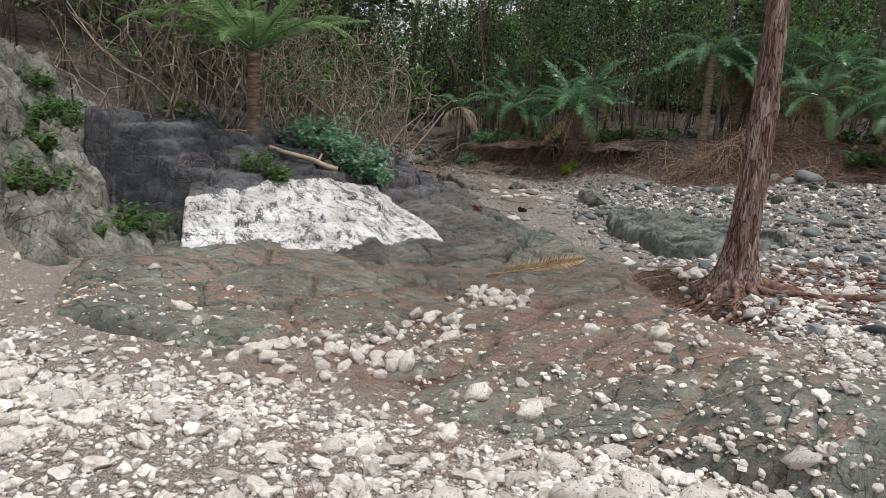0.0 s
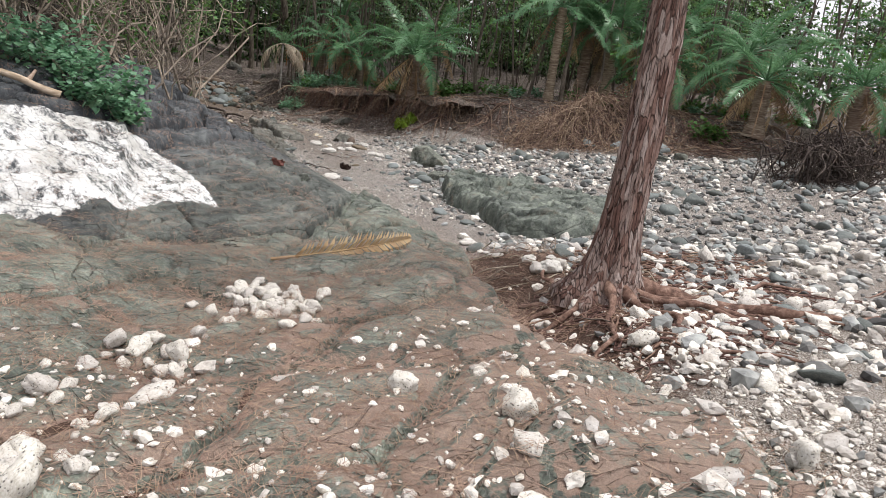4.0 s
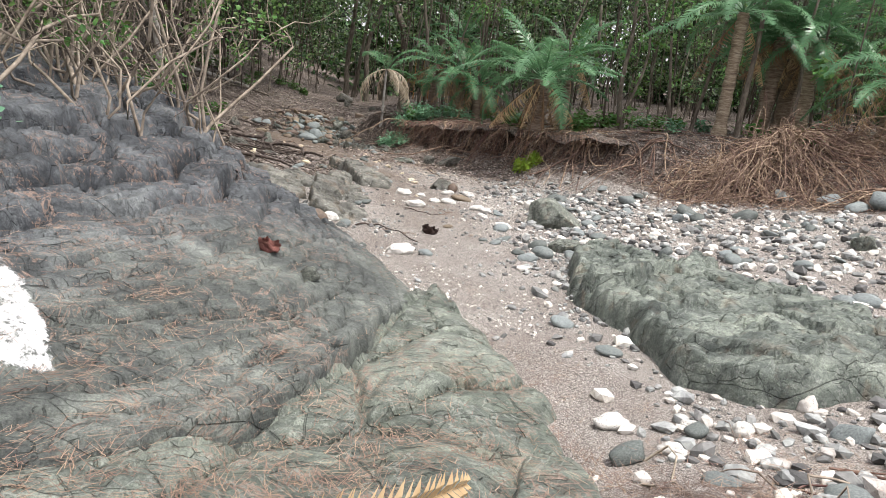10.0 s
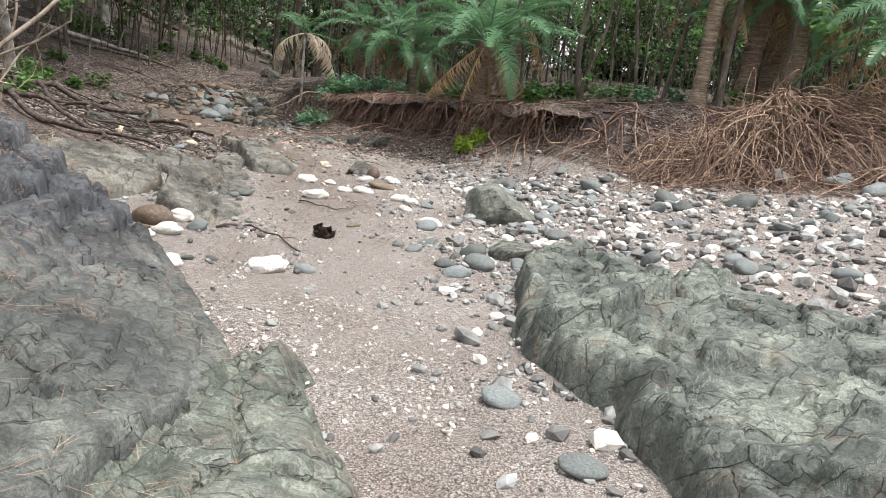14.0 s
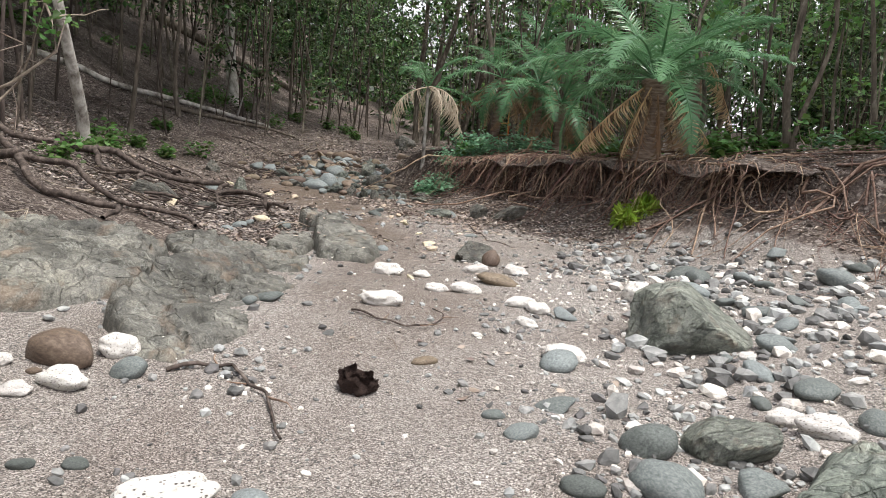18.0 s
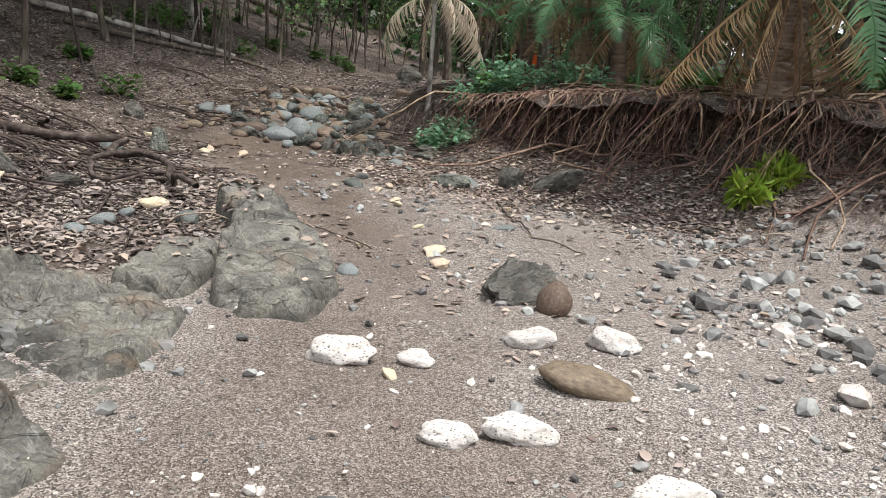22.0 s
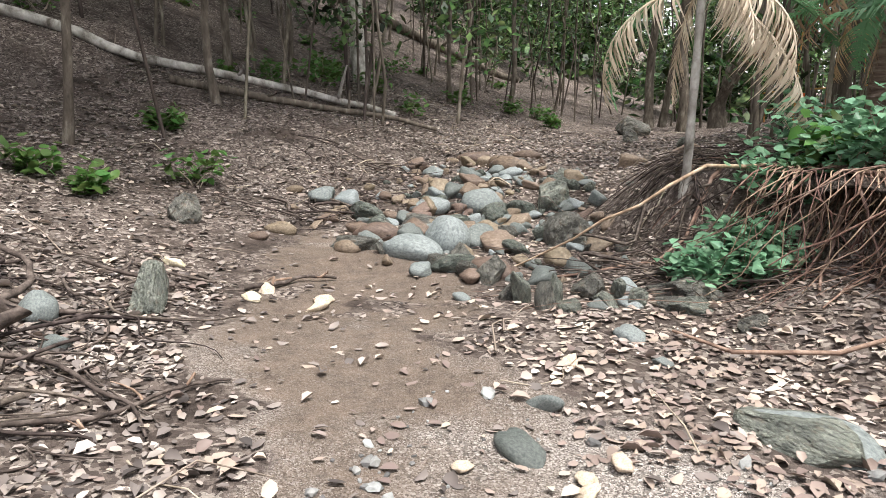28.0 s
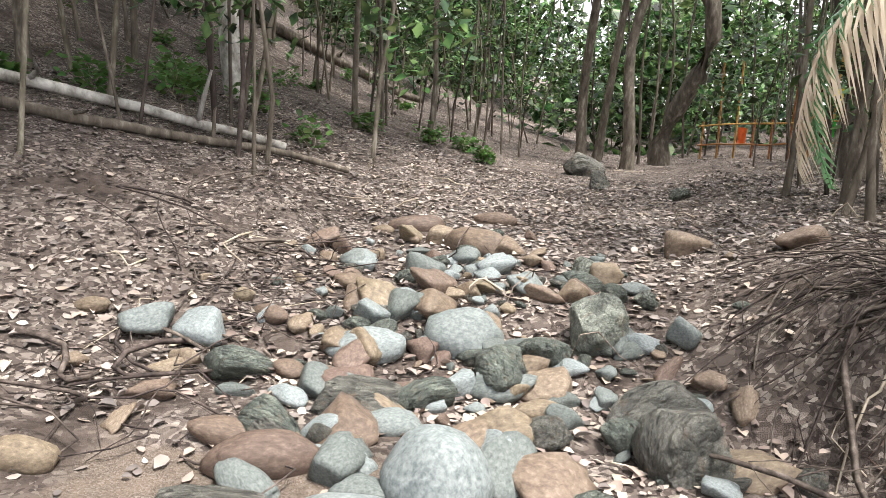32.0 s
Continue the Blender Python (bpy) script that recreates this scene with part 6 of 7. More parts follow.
for x, y in ((-2.9, 13.3), (-2.2, 14.2), (-3.6, 14.0), (-1.9, 15.6), (-2.6, 16.3), (-3.4, 12.6), (-1.6, 17.2), (-2.4, 18.2), (-3.4, 17.4), (-4.6, 13.0), (-5.4, 11.8), (-2.6, 20.2), (-3.9, 12.9), (-3.1, 15.2), (-1.5, 14.9), (-4.4, 10.9), (-2.0, 16.4), (-3.3, 13.4), (-4.9, 14.6), (-1.2, 16.6)):
    dead_shrub(x, y, R.uniform(1.6, 2.8), 8, 1.1)


# ---- roots ----
def root_tangle(name, count, place, label, thick=(0.006, 0.02), low=False, mat=None):
    pieces = []
    for k in range(count):
        a, b = place()
        r = R.uniform(*thick)
        line = wander(a, b, 16, R.uniform(0.1, 0.25) if low else R.uniform(0.1, 0.4), 0.0 if low else R.uniform(-0.1, 0.05))
        if low:
            line[:, 2] = ground_z(line[:, 0], line[:, 1]) + r + np.linspace(a[2] - at_ground(a[0], a[1]), b[2] - at_ground(b[0], b[1]), 16).clip(-0.02, 0.2) * 0.5
        pieces.append(tube(line, np.linspace(r, r * 0.4, 16), 5))
    return tagged(new(name, mesh(name, *merged(pieces), mat or ROOT)), label, "roots", kind="stuff")


def bank_root():
    while True:
        x = R.uniform(0.8, 16)
        if R.uniform(0, 1) < 0.25 + 0.75 * float(smooth01(value_noise(np.array(x * 1.1), np.array(3.3), 610), -0.3, 0.4)):
            break
    y = float(bank_line(x))
    top = R.uniform(0.4, 1.7 if x < 6.5 else 2.8)
    a = (x, y + top, at_ground(x, y + top) + R.uniform(0.0, 0.08))
    x2, y2 = x + R.normal(-0.1, 0.4 if R.uniform(0, 1) < 0.55 else 1.1), y - R.uniform(-0.7, 0.45)
    return a, (x2, y2, 0)


def draped(a, b, r):
    """A root that follows the slope of the bank, a little off it."""
    line = wander(a, b, 10, R.uniform(0.05, 0.4))
    off = R.uniform(0.0, 0.16) * np.sin(np.linspace(0, np.pi, 10)) + r
    line[:, 2] = ground_z(line[:, 0], line[:, 1]) + off
    return tube(line, np.linspace(r, r * 0.4, 10), 4)


pieces = [draped(*bank_root(), R.uniform(0.003, 0.008) if k % 6 else R.uniform(0.01, 0.026)) for k in range(900)]
tagged(new("bank_roots", mesh("bank_roots", *merged(pieces[::2]), ROOT)), "tangle of brown roots draped over the eroded bank", "roots", kind="stuff")
tagged(new("bank_roots", mesh("bank_roots", *merged(pieces[1::2]), ROOT_RED)), "dark red-brown roots matted on the eroded bank", "roots", kind="stuff")


def hanging_root():
    """A root that leaves the turf, hangs over the hollow and comes to rest on the gravel before it."""
    x = R.uniform(1.0, 6.2)
    while R.uniform() > 0.15 + 0.85 * float(smooth01(value_noise(np.array(x * 1.7), np.array(8.1), 620), -0.2, 0.5)):
        x = R.uniform(1.0, 6.2)
    y = float(bank_line(x))
    top = at_ground(x, y + 1.5)
    x2, y2 = x + R.normal(-0.12, 0.25 if R.uniform() < 0.6 else 0.7), y - R.uniform(-0.3, 0.3)
    low = at_ground(x2, y2) + 0.01
    if R.uniform() < 0.4:
        low = low + R.uniform(0.05, 0.35)
    r = R.uniform(0.003, 0.008) if R.uniform() < 0.85 else R.uniform(0.01, 0.02)
    u = np.linspace(0, 1, 9)
    px = x + (x2 - x) * u + R.normal(0, 0.02, 9)
    py = np.interp(u, [0, 0.35, 1], [y + 0.6, y - 0.05, y2]) + R.normal(0, 0.02, 9)
    pz = np.interp(u, [0, 0.25, 0.42, 1], [top + 0.04, top + 0.03, top - 0.12, low]) + R.normal(0, 0.012, 9)
    return tube(np.stack([px, py, pz], 1), np.linspace(r, r * 0.4, 9), 5)


pieces = [hanging_root() for k in range(330)]
tagged(new("hanging_roots", mesh("hanging_roots", *merged(pieces[::2]), ROOT_RED)), "red-brown roots hanging over the undercut bank", "roots", kind="stuff")
tagged(new("hanging_roots", mesh("hanging_roots", *merged(pieces[1::2]), ROOT)), "weathered brown roots hanging over the undercut bank", "roots", kind="stuff")


def mound_root():
    a, r = R.uniform(0, 2 * np.pi), R.uniform(0.1, 1.4)
    x, y = 9.1 + r * math.cos(a) * 1.4, 22.5 + r * math.sin(a) * 0.6
    x2, y2 = 9.1 + (r + 0.9) * math.cos(a) * 1.3, 22.2 + (r + 0.6) * math.sin(a) * 0.7 - 0.5
    return (x, y, at_ground(x, y) + 0.5 * (1.4 - r)), (x2, y2, at_ground(x2, y2) + 0.03)


root_tangle("root_mound", 620, mound_root, "heaped mound of dry roots on the bank", (0.004, 0.014))


def clump_root():
    x, y = 11.7 + R.normal(0, 0.6), 15.9 + R.normal(0, 0.35)
    return (x, y, at_ground(x, y) + 0.75), (x + R.normal(0, 0.25), y - R.uniform(0.1, 0.6), at_ground(x, y) + 0.02)


root_tangle("root_clump", 320, clump_root, "dark hanging roots of an undercut tree", (0.006, 0.022), False, ROOT_DARK)


def needle_root():
    a, r = R.uniform(-2.6, 1.2), R.uniform(0.5, 2.2)
    x, y = 3.5 + r * math.cos(a), 8.9 + r * math.sin(a) * 0.9
    x2, y2 = x + R.normal(0, 0.4), y + R.normal(0, 0.4)
    return (x, y, surface_z(x, y) + 0.02), (x2, y2, surface_z(x2, y2) + 0.01)


root_tangle("surface_roots", 620, needle_root, "thin reddish roots and twigs around the casuarina", (0.003, 0.012), True, ROOT_RED)


def left_root():
    t = R.uniform(0, 1)
    x, y = -1.6 - 1.6 * t + R.normal(0, 0.5), 23.2 + 2.2 * t + R.normal(0, 0.7)
    x2, y2 = x + R.normal(0.4, 0.5), y + R.normal(-0.2, 0.4)
    return (x, y, at_ground(x, y) + R.uniform(0.02, 0.15)), (x2, y2, at_ground(x2, y2) + 0.01)


root_tangle("slope_roots", 150, left_root, "dark thin roots washed out of the slope", (0.005, 0.016), True, ROOT_DARK)


def gully_root():
    if R.uniform(0, 1) < 0.22:
        x, y, go = R.normal(-3.1, 0.45), R.uniform(28.4, 31), 0.35
    else:
        x, y, go = R.normal(0.75, 0.3), R.uniform(28.0, 31), -0.35
    x2, y2 = x + R.normal(go, 0.4), y - R.uniform(-0.2, 0.6)
    return (x, y, 0), (x2, y2, 0)


pieces = [draped(*gully_root(), R.uniform(0.003, 0.007) if k % 8 else R.uniform(0.01, 0.02)) for k in range(300)]
tagged(new("gully_roots", mesh("gully_roots", *merged(pieces), ROOT_DARK)), "dark roots draped over the sides of the gully", "roots", kind="stuff")

big_roots = tagged(new("exposed_roots"), "thick weathered tree roots exposed on the slope", "roots")
for pts, r in ((((-4.3, 24.3), (-3.4, 24.0), (-2.6, 24.7), (-2.2, 25.3), (-1.6, 24.6), (-1.0, 24.1), (-0.45, 23.7)), 0.07),
               (((-3.4, 24.0), (-2.9, 23.4), (-2.2, 23.3), (-1.8, 22.7)), 0.05),
               (((-3.6, 21.9), (-2.8, 21.5), (-2.0, 21.3), (-1.3, 20.9)), 0.075), (((-3.9, 22.6), (-3.0, 22.2), (-1.9, 22.2), (-1.0, 21.6)), 0.06),
               (((-2.6, 24.7), (-2.7, 25.4), (-3.3, 25.9)), 0.04), (((-1.6, 24.6), (-1.5, 23.9), (-1.1, 23.5)), 0.035), (((-4.6, 23.3), (-3.8, 23.2), (-3.0, 22.9)), 0.06)):
    p = np.array(pts)
    u = np.linspace(0, len(p) - 1, 22)
    x, y = np.interp(u, range(len(p)), p[:, 0]) + 0.2 * np.sin(u * 3.1 + r * 90) + R.normal(0, 0.02, 22), np.interp(u, range(len(p)), p[:, 1]) + 0.12 * np.sin(u * 4.3 + r * 50) + R.normal(0, 0.02, 22)
    zz = ground_z(x, y) + r * 0.5 + 0.17 * np.abs(np.sin(u * 1.9 + r * 40))
    part("root", mesh("root", *tube(np.stack([x, y, zz], 1), np.linspace(r * 0.8, r * 0.35, 22), 9), ROOT_DARK), big_roots)


def log(a, b, r, mat, label):
    ob = tagged(new("fallen_log"), label, "log")
    n = 14
    P = wander((*a, 0), (*b, 0), n, 0.12)
    P[:, 2] = ground_z(P[:, 0], P[:, 1]) + r * 0.9
    part("stem", mesh("stem", *tube(P, np.linspace(r, r * 0.5, n), 10), mat), ob)
    for k in (4, 8, 11):
        part("stub", mesh("stub", *tube(wander(P[k], P[k] + R.normal(0, 0.2, 3) + [0, 0, 0.15], 4, 0.02), np.linspace(r * 0.4, r * 0.15, 4), 6), mat), ob)
    return ob


log((-9.2, 29.9), (-4.6, 33.3), 0.085, BARK_PALE, "long pale fallen trunk lying on the slope")
log((-6.6, 30.6), (-3.9, 33.4), 0.06, BARK_GREY, "thin fallen branch beside the log")
log((-13.5, 43.0), (-7.6, 47.5), 0.2, BARK_GREY, "dark fallen trunk higher on the slope")


# ---- woods ----
def open_ground(x, y):
    return -3.8 < x < 0.6 and y < 47 or y < bank_line(max(x, 0.0)) + 2.5 and x > hill_toe(y) - 2.0


def woods(name, count, xr, yr, label, low=0.25, clumps=(3, 7), leaf=0.16, each=50, size=(0.3, 0.75), mat=None):
    trunks, leaves = [], []
    for k in range(count):
        x, y = R.uniform(*xr), R.uniform(*yr)
        if open_ground(x, y):
            continue
        z = at_ground(x, y)
        h = R.uniform(5, 10)
        r = R.uniform(0.009, 0.036)
        trunks.append(tube(wander((x, y, z - 0.1), (x + R.normal(0, 0.5), y + R.normal(0, 0.5), z + h), 7, 0.25), np.linspace(r, r * 0.5, 7), 5))
        for q in range(int(R.integers(*clumps))):
            leaves.append((x + R.normal(0, 0.9), y + R.normal(0, 0.9), z + R.uniform(low, 1.0) * h))
    ob = tagged(new(name), label, "woods", kind="stuff")
    part("trunks", mesh("trunks", *merged(trunks), BARK_GREY), ob)
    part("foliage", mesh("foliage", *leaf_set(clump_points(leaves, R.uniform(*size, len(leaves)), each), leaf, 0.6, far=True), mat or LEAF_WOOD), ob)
    return ob


woods("woods", 470, (-22, 24), (31, 50), "dense dim forest of thin trunks and green leaves", 0.16)
woods("far_woods", 420, (-45, 50), (50, 85), "distant forest seen between the trunks", 0.0, (7, 12), 0.52, 25, (0.9, 1.9))
woods("hill_woods", 230, (-24, -4.5), (6, 31), "dim woodland on the hillside", 0.25, (3, 6), 0.16, 45)
# the brighter leaf colour stands in for backlight along this forest edge
woods("bank_woods", 80, (6, 30), (18, 34), "forest edge above the root bank", 0.14, (4, 8), 0.16, 50, mat=LEAF)

# crowns without trunks, added high overhead to cut the light in the wood
tops = []
for k in range(700):
    x, y = (R.uniform(-34, 38), R.uniform(37, 75)) if k < 520 else (R.uniform(-22, -4.5), R.uniform(17, 28)) if k < 575 else (R.uniform(-14, -2.6), R.uniform(25.5, 39))
    if k < 575 and (open_ground(x, y) and y < 44 or -9 < x < 6 and y > 42):
        continue
    tops.append((x, y, max(at_ground(x, y), -0.5) + R.uniform(5.8, 10)))
canopy = tagged(new("canopy", mesh("canopy", *leaf_set(clump_points(tops, R.uniform(1.0, 2.0, len(tops)), 45), 0.55, 0.4, far=True), LEAF_WOOD)), "green crowns added overhead to dim the forest below", "canopy", kind="stuff")

# ---- the turf that overhangs the bank ----
tx = np.arange(0.9, 6.4, 0.05)
tu = np.linspace(0, 1, 12)
TX, TU = np.meshgrid(tx, tu)
lip = bank_line(TX) + 0.1 + 0.16 * fbm(TX * 1.6, 0 * TX, 401, 4) - 0.25 * undercut(TX) + 0.9 * (1 - smooth01(TX, 0.9, 1.4)) + 0.9 * smooth01(TX, 5.7, 6.4)
TY = lip + TU * (bank_line(TX) + 1.9 - lip)
TZ = ground_z(TX, bank_line(TX) + 1.5) + 0.03 - 0.16 * (1 - TU) ** 3 * (0.6 + 0.5 * value_noise(TX * 2.2, 0 * TX, 403)) + 0.05 * fbm(TX * 3, TY * 3, 402, 4)
under = TZ - 0.11 * np.sqrt(TU) - 0.01
k = len(tx)
tv = np.concatenate([np.stack([TX, TY, TZ], -1).reshape(-1, 3), np.stack([TX, TY, under], -1).reshape(-1, 3)])
g = np.arange(12 * k).reshape(12, k)
tf = np.stack([g[:-1, :-1], g[:-1, 1:], g[1:, 1:], g[1:, :-1]], -1).reshape(-1, 4)
front = np.stack([g[0, :-1], g[0, :-1] + 12 * k, g[0, 1:] + 12 * k, g[0, 1:]], -1)
me = mesh("bank_turf", tv, np.concatenate([tf, tf[:, ::-1] + 12 * k, front]), GROUND)
layer(me, "soil", np.ones(len(tv)))
tagged(new("bank_turf", me), "overhanging edge of leafy soil along the bank", "bank", kind="structure")

# ---- fallen leaves and twigs ----
def leaf_chance(x, y):
    soil, rubble, needles, damp = zones(x, y)
    return np.clip(soil - 0.7 * damp, 0.05, 1) * (0.45 + 0.55 * smooth01(value_noise(x * 0.8, y * 0.8, 91), -0.5, 0.3)) * (1 - 0.5 * smooth01(np.abs(x + 1), 4, 9))


edge = [(x, float(bank_line(x)) + R.uniform(-0.5, 2.0)) for x in R.uniform(0.8, 15, 5000)]
spots = edge + scatter(52000, (-7.5, 4), (22, 38), leaf_chance) + scatter(7000, (-12, 8), (30, 48), leaf_chance) + scatter(8000, (1.5, 14), (18, 31), leaf_chance)
P = np.array([(x, y, (min(surface_z(x, y), at_ground(x, y) + 0.35) if abs(x + 0.5) < 3 and y < 32 else at_ground(x, y)) + 0.012) for x, y in spots])
old = R.uniform(0, 1, len(P)) > 0.24 + 0.62 * np.exp(-((P[:, 0] - np.interp(P[:, 1], [22, 26, 29, 32], [2.0, 1.0, -0.6, -1.8])) / 1.5) ** 2) * (1 - smooth01(P[:, 1], 29.5, 32)) + 0.15 * value_noise(P[:, 0] * 1.3, P[:, 1] * 1.3, 92)
tagged(new("fallen_leaves", mesh("fallen_leaves", *leaf_set(P[~old], R.uniform(0.03, 0.085, (~old).sum()), 0.3, 0.62, 1.9), LEAF_DEAD)), "dry buff leaves strewn over the ground", "leaves", kind="stuff")
tagged(new("fallen_leaves", mesh("fallen_leaves", *leaf_set(P[old], R.uniform(0.03, 0.08, old.sum()), 0.35, 0.55, 1.9), LEAF_OLD)), "old grey-brown leaves matted on the forest floor", "leaves", kind="stuff")
pieces = []
for x, y in scatter(500, (-9, 6), (18, 42), leaf_chance) + [(R.normal(3.3, 0.7), R.normal(9.4, 0.9)) for _ in range(160)]:
    a, n = R.uniform(0, 2 * np.pi), R.uniform(0.15, 0.7)
    e = (x + n * math.cos(a), y + n * math.sin(a))
    r = R.uniform(0.003, 0.01)
    pieces.append(tube(wander((x, y, at_ground(x, y) + 0.02), (*e, at_ground(*e) + 0.02), 5, 0.06), np.linspace(r, r * 0.5, 5), 4))
tagged(new("fallen_twigs", mesh("fallen_twigs", *merged(pieces), TWIG)), "small dry twigs among the leaves", "twigs", kind="stuff")

# ---- brown needles on the bedrock ----
N = np.array([(R.normal(0.4, 1.6), R.normal(7.8, 2.4)) for _ in range(2900)] + [(R.normal(3.3, 0.8), R.normal(9.3, 1.0)) for _ in range(350)])
V, F = [], []
for x, y in N:
    z = surface_z(x, y) + 0.008
    a0 = R.uniform(0, np.pi)
    for q in range(16):
        a, n = a0 + R.normal(0, 0.5), R.uniform(0.08, 0.2)
        px, py = x + R.normal(0, 0.1), y + R.normal(0, 0.1)
        c, s = math.cos(a), math.sin(a)
        i = len(V)
        V += [(px - 0.0019 * s, py + 0.0019 * c, z), (px + 0.0019 * s, py - 0.0019 * c, z), (px + n * c, py + n * s, z + R.uniform(-0.01, 0.015))]
        F.append((i, i + 1, i + 2))
tagged(new("fallen_needles", mesh("fallen_needles", V, F, NEEDLE_DRY, False)), "brown casuarina needles drifted over the rock", "needles", kind="stuff")

# ---- small things ----
dry = tagged(new("dry_frond", frond_mesh(1.65, 0.55, 0.17, FROND_DRY, 42, 0.1, 77)), "dry yellow cycad frond lying on the bedrock", "frond")
dry.matrix_basis = pose(0.62, 9.75, surface_z(0.62, 9.75) + 0.07, 78, -3, 36)


dry_top = tagged(new("dry_frond", frond_mesh(1.0, 0.9, 0.16, FROND_DRY, 40, 0.5, 79, torn=0.2)), "dry buff frond lying under the young cycad", "frond")
dry_top.matrix_basis = pose(-3.1, 11.2, surface_z(-3.3, 11.1) + 0.02, 10, 20, 190)
bleached = tagged(new("driftwood"), "pale bleached log lying among creepers on the rock", "log")
line = wander((-2.75, 11.15, 0), (-1.74, 11.46, 0), 10, 0.03)
line[:, 2] = np.interp(np.arange(10), [0, 9], [surface_z(-2.75, 11.15) + 0.03, surface_z(-1.74, 11.46) + 0.03])
part("stem", mesh("stem", *tube(line, np.linspace(0.03, 0.042, 10), 10), DRIFTWOOD), bleached)
part("stub", mesh("stub", *tube([line[6], line[6] + [0.05, 0.1, 0.12]], [0.03, 0.015], 7), DRIFTWOOD), bleached)


def husk(x, y, s, mat, label):
    V, F = lumpy(ICO4, int(x * 7), 0.35, 2.4)
    keep = V[:, 2] < 0.25 + 0.25 * np.sin(np.arctan2(V[:, 1], V[:, 0]) * 5)
    F = F[keep[F].all(1)]
    V = np.concatenate([V, V * 0.85])
    n = len(V) // 2
    ob = new("coconut_husk", mesh("coconut_husk", V, np.concatenate([F, F[:, ::-1] + n]), mat))
    ob.matrix_basis = pose(x, y, surface_z(x, y) + s * 0.35, 10, 12, 40) @ Matrix.Scale(s / 2, 4)
    return tagged(ob, label, "coconut husk")


husk(1.95, 18.05, 0.22, HUSK, "dark broken coconut husk lying on the sand")
husk(0.6, 13.2, 0.17, SHELL_RED, "reddish weathered coconut husk on the dark rock")
stone("stone", BLOCKS[:1], 0.95, 13.0, (0.25, 0.2, 0.14), "small greenish stone resting on the dark rock")
stone("coral_stone", CORALS, 4.75, 12.45, (0.22, 0.16, 0.16), "white coral with reddish husk on the outcrop")

# ---- numbers scratched into the bedrock ----
def scratched(words, x, y, size, turn):
    d = 0.06
    z = surface_z(x, y)
    east = Vector((2 * d, 0, surface_z(x + d, y) - surface_z(x - d, y))).normalized()
    north = Vector((0, 2 * d, surface_z(x, y + d) - surface_z(x, y - d))).normalized()
    up = east.cross(north).normalized()
    north = up.cross(east)
    cu = bpy.data.curves.new("scratched_writing", "FONT")
    cu.body, cu.size, cu.extrude, cu.offset = words, size, 0.004, -0.006
    cu.materials.append(SCRATCH)
    ob = new("scratched_writing", cu)
    m = Matrix((east, north, up)).transposed().to_4x4()
    m.translation = Vector((x, y, z)) + up * 0.006
    ob.matrix_basis = m @ pose(0, 0, 0, 0, 0, turn)
    return tagged(ob, "dark letters scratched into the grey-green bedrock", "writing")


scratched("82", 0.16, 10.03, 0.17, 20)
scratched("DASI", 0.04, 10.16, 0.13, 25)

# ---- bamboo fence beyond the trees ----
fence = tagged(new("bamboo_fence"), "low orange bamboo fence between the trees", "fence")
for k in range(13):
    x, y = 0.4 + 0.38 * k, 46.5 - 0.25 * k
    z = at_ground(x, y)
    part("post", mesh("post", *tube([(x, y, z - 0.1), (x, y, z + 0.45), (x + R.normal(0, 0.03), y, z + R.choice([0.95, 0.95, 2.4]))], [0.03, 0.028, 0.025], 6), BAMBOO), fence)
for h in (0.35, 0.85):
    line = [(0.3 + 0.38 * k, 46.45 - 0.25 * k, at_ground(0.4 + 0.38 * k, 46.5 - 0.25 * k) + h + R.normal(0, 0.02)) for k in range(13)]
    part("rail", mesh("rail", *tube(line, [0.025] * 13, 6), BAMBOO), fence)
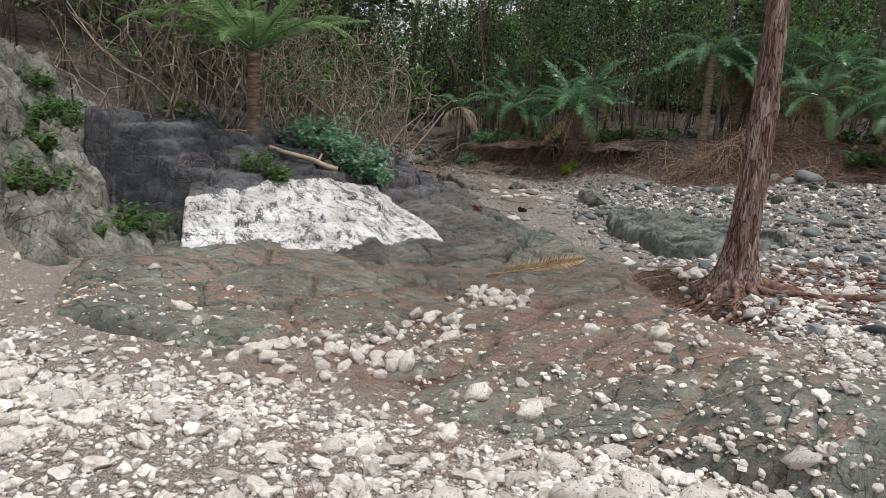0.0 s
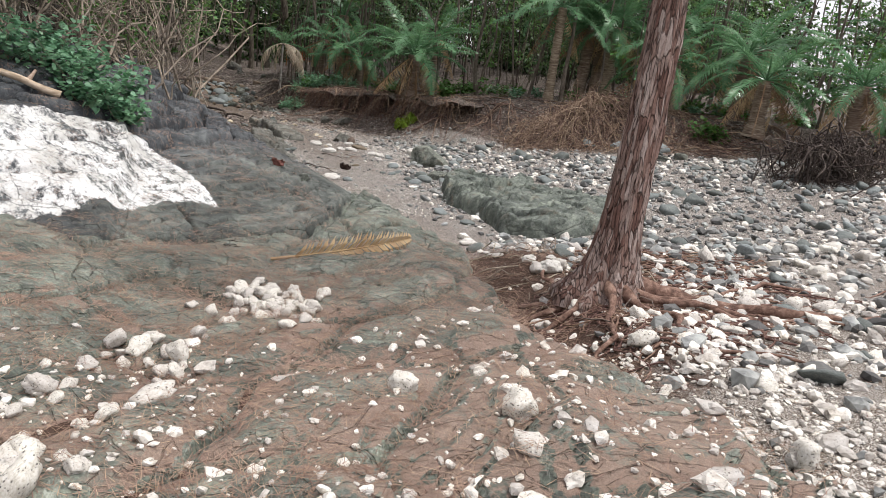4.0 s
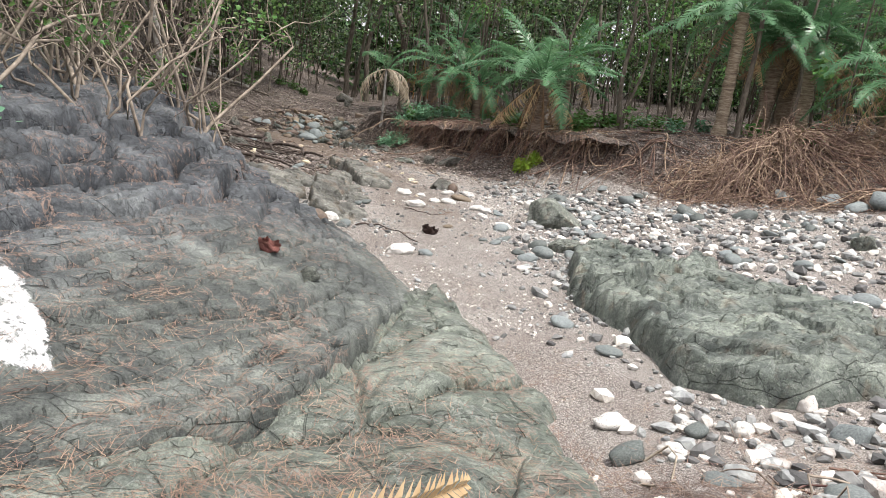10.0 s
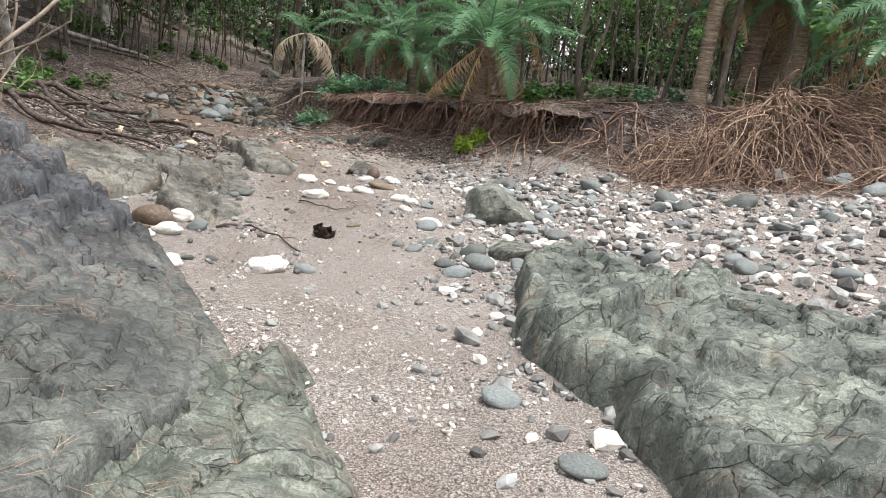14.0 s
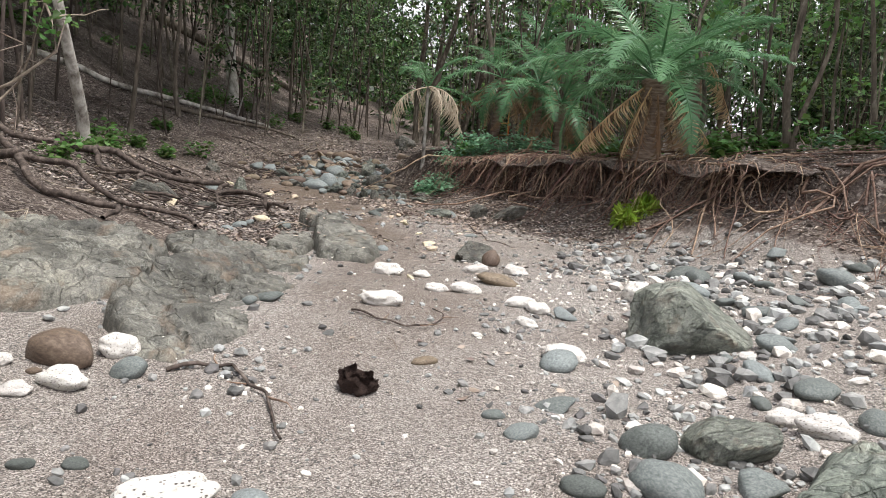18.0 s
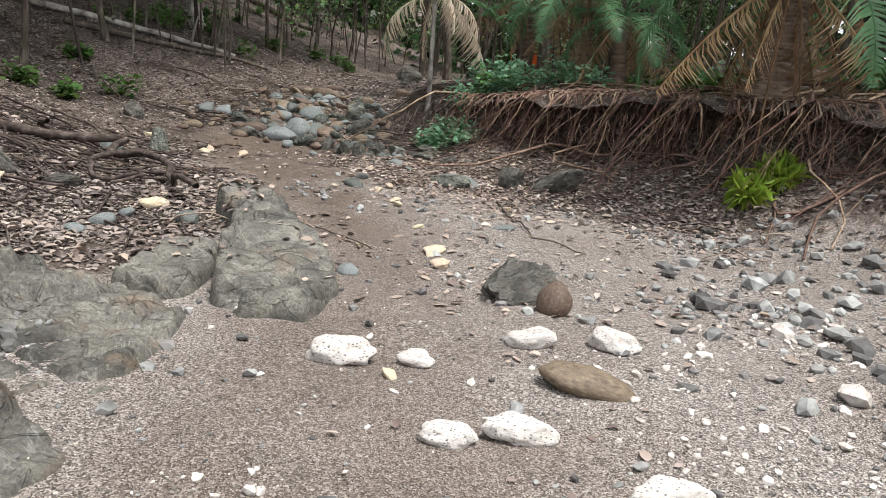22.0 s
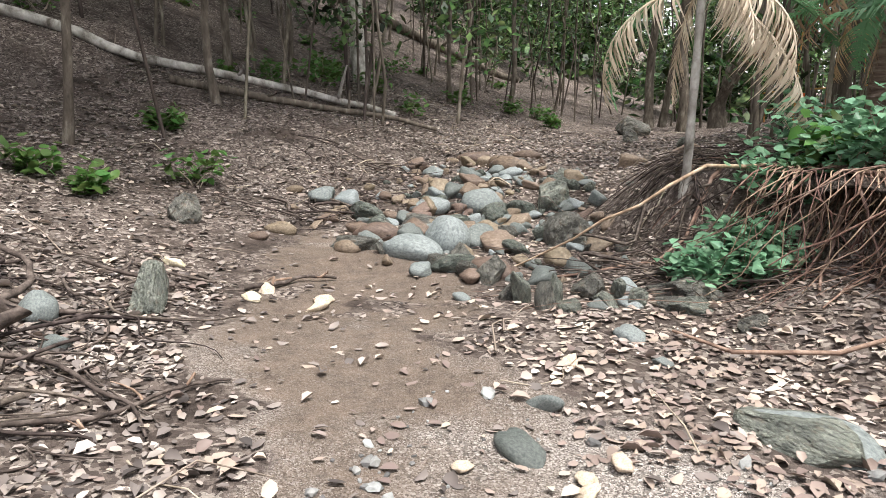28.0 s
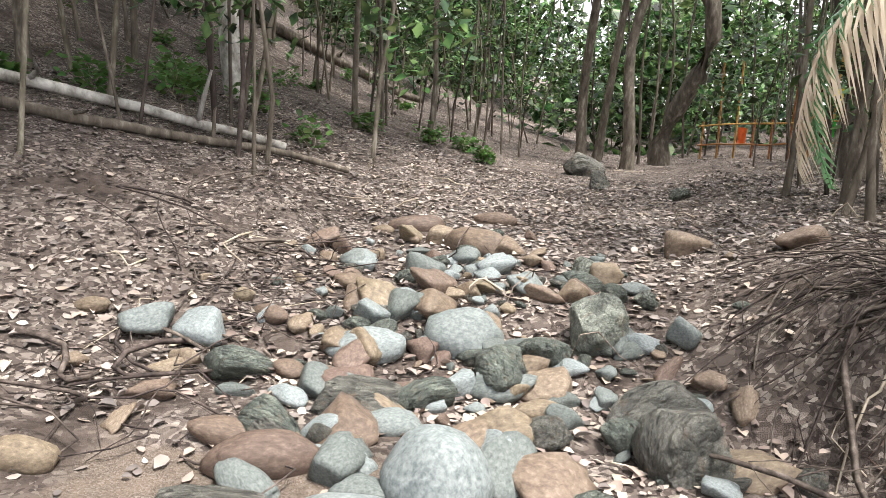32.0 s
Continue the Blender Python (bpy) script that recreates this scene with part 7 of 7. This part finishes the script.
for x, y, zz, mat, label in ((1.3, 45.9, 0.75, CLOTH_RED, "red cloth tied to the bamboo fence"), (3.1, 44.7, 1.6, CLOTH_YELLOW, "yellow cloth hanging by the fence"), (3.0, 44.6, 0.9, CLOTH_GREEN, "green cloth hanging by the fence")):
    z = at_ground(x, y) + zz
    u = np.linspace(0, 1, 6)
    V = np.array([(x + (i - 2.5) * 0.04, y + 0.03 * math.sin(i * 2 + j), z - j * 0.08) for j in range(6) for i in range(6)])
    F = np.array([(j * 6 + i, j * 6 + i + 1, j * 6 + i + 7, j * 6 + i + 6) for j in range(5) for i in range(5)])
    V = np.concatenate([V, V + [0, 0.012, 0]])
    tagged(new("cloth", mesh("cloth", V, np.concatenate([F, F[:, ::-1] + 36]), mat)), label, "cloth")


# ---- loose branches on the sand ----
def branch(pts, r, label):
    p = np.array(pts)
    u = np.linspace(0, len(p) - 1, 26)
    x = np.interp(u, range(len(p)), p[:, 0]) + R.normal(0, 0.006, 26)
    y = np.interp(u, range(len(p)), p[:, 1]) + R.normal(0, 0.006, 26)
    z = np.array([surface_z(i, j) for i, j in zip(x, y)])
    z = np.convolve(np.pad(z, 3, "edge"), np.ones(7) / 7, "valid") + r + 0.02 * np.abs(np.sin(u * 2.1))
    ob = tagged(new("branch"), label, "branch")
    part("stem", mesh("stem", *tube(np.stack([x, y, z], 1), np.linspace(r, r * 0.5, 26), 7), ROOT_DARK), ob)
    for k in (8, 15, 20):
        e = (x[k] + R.normal(0, 0.12), y[k] + R.normal(0, 0.12), z[k] + R.uniform(0.0, 0.05))
        part("twig", mesh("twig", *tube(wander((x[k], y[k], z[k]), e, 5, 0.02), np.linspace(r * 0.6, r * 0.2, 5), 5), ROOT), ob)
    return ob


branch([(0.86, 17.94), (0.97, 18.08), (1.16, 18.13), (1.37, 17.91), (1.55, 17.73), (1.78, 17.27)], 0.014, "dark curved branch lying on the sand")
branch([(1.51, 19.53), (1.67, 19.42), (1.81, 19.36), (1.97, 19.33), (2.14, 19.42), (2.21, 19.73), (2.09, 19.9)], 0.009, "thin crooked twig lying on the sand")
branch([(1.74, 25.62), (1.94, 24.64), (2.08, 24.49), (2.19, 24.02), (2.46, 23.9), (2.61, 23.77)], 0.009, "thin crooked twig among dead leaves")
branch([(-0.54, 24.31), (-0.34, 24.46), (0.31, 23.56), (0.74, 23.43), (1.07, 23.14)], 0.01, "thin root crossing the sandy path")
branch([(-2.09, 26.73), (-1.98, 26.86), (-1.96, 27.16), (-1.8, 27.4)], 0.02, "short dark stick beside the path")
branch([(-1.5, 24.6), (-1.22, 24.8), (-1.19, 25.13), (-1.1, 25.45)], 0.013, "dark stick on the leafy ground")
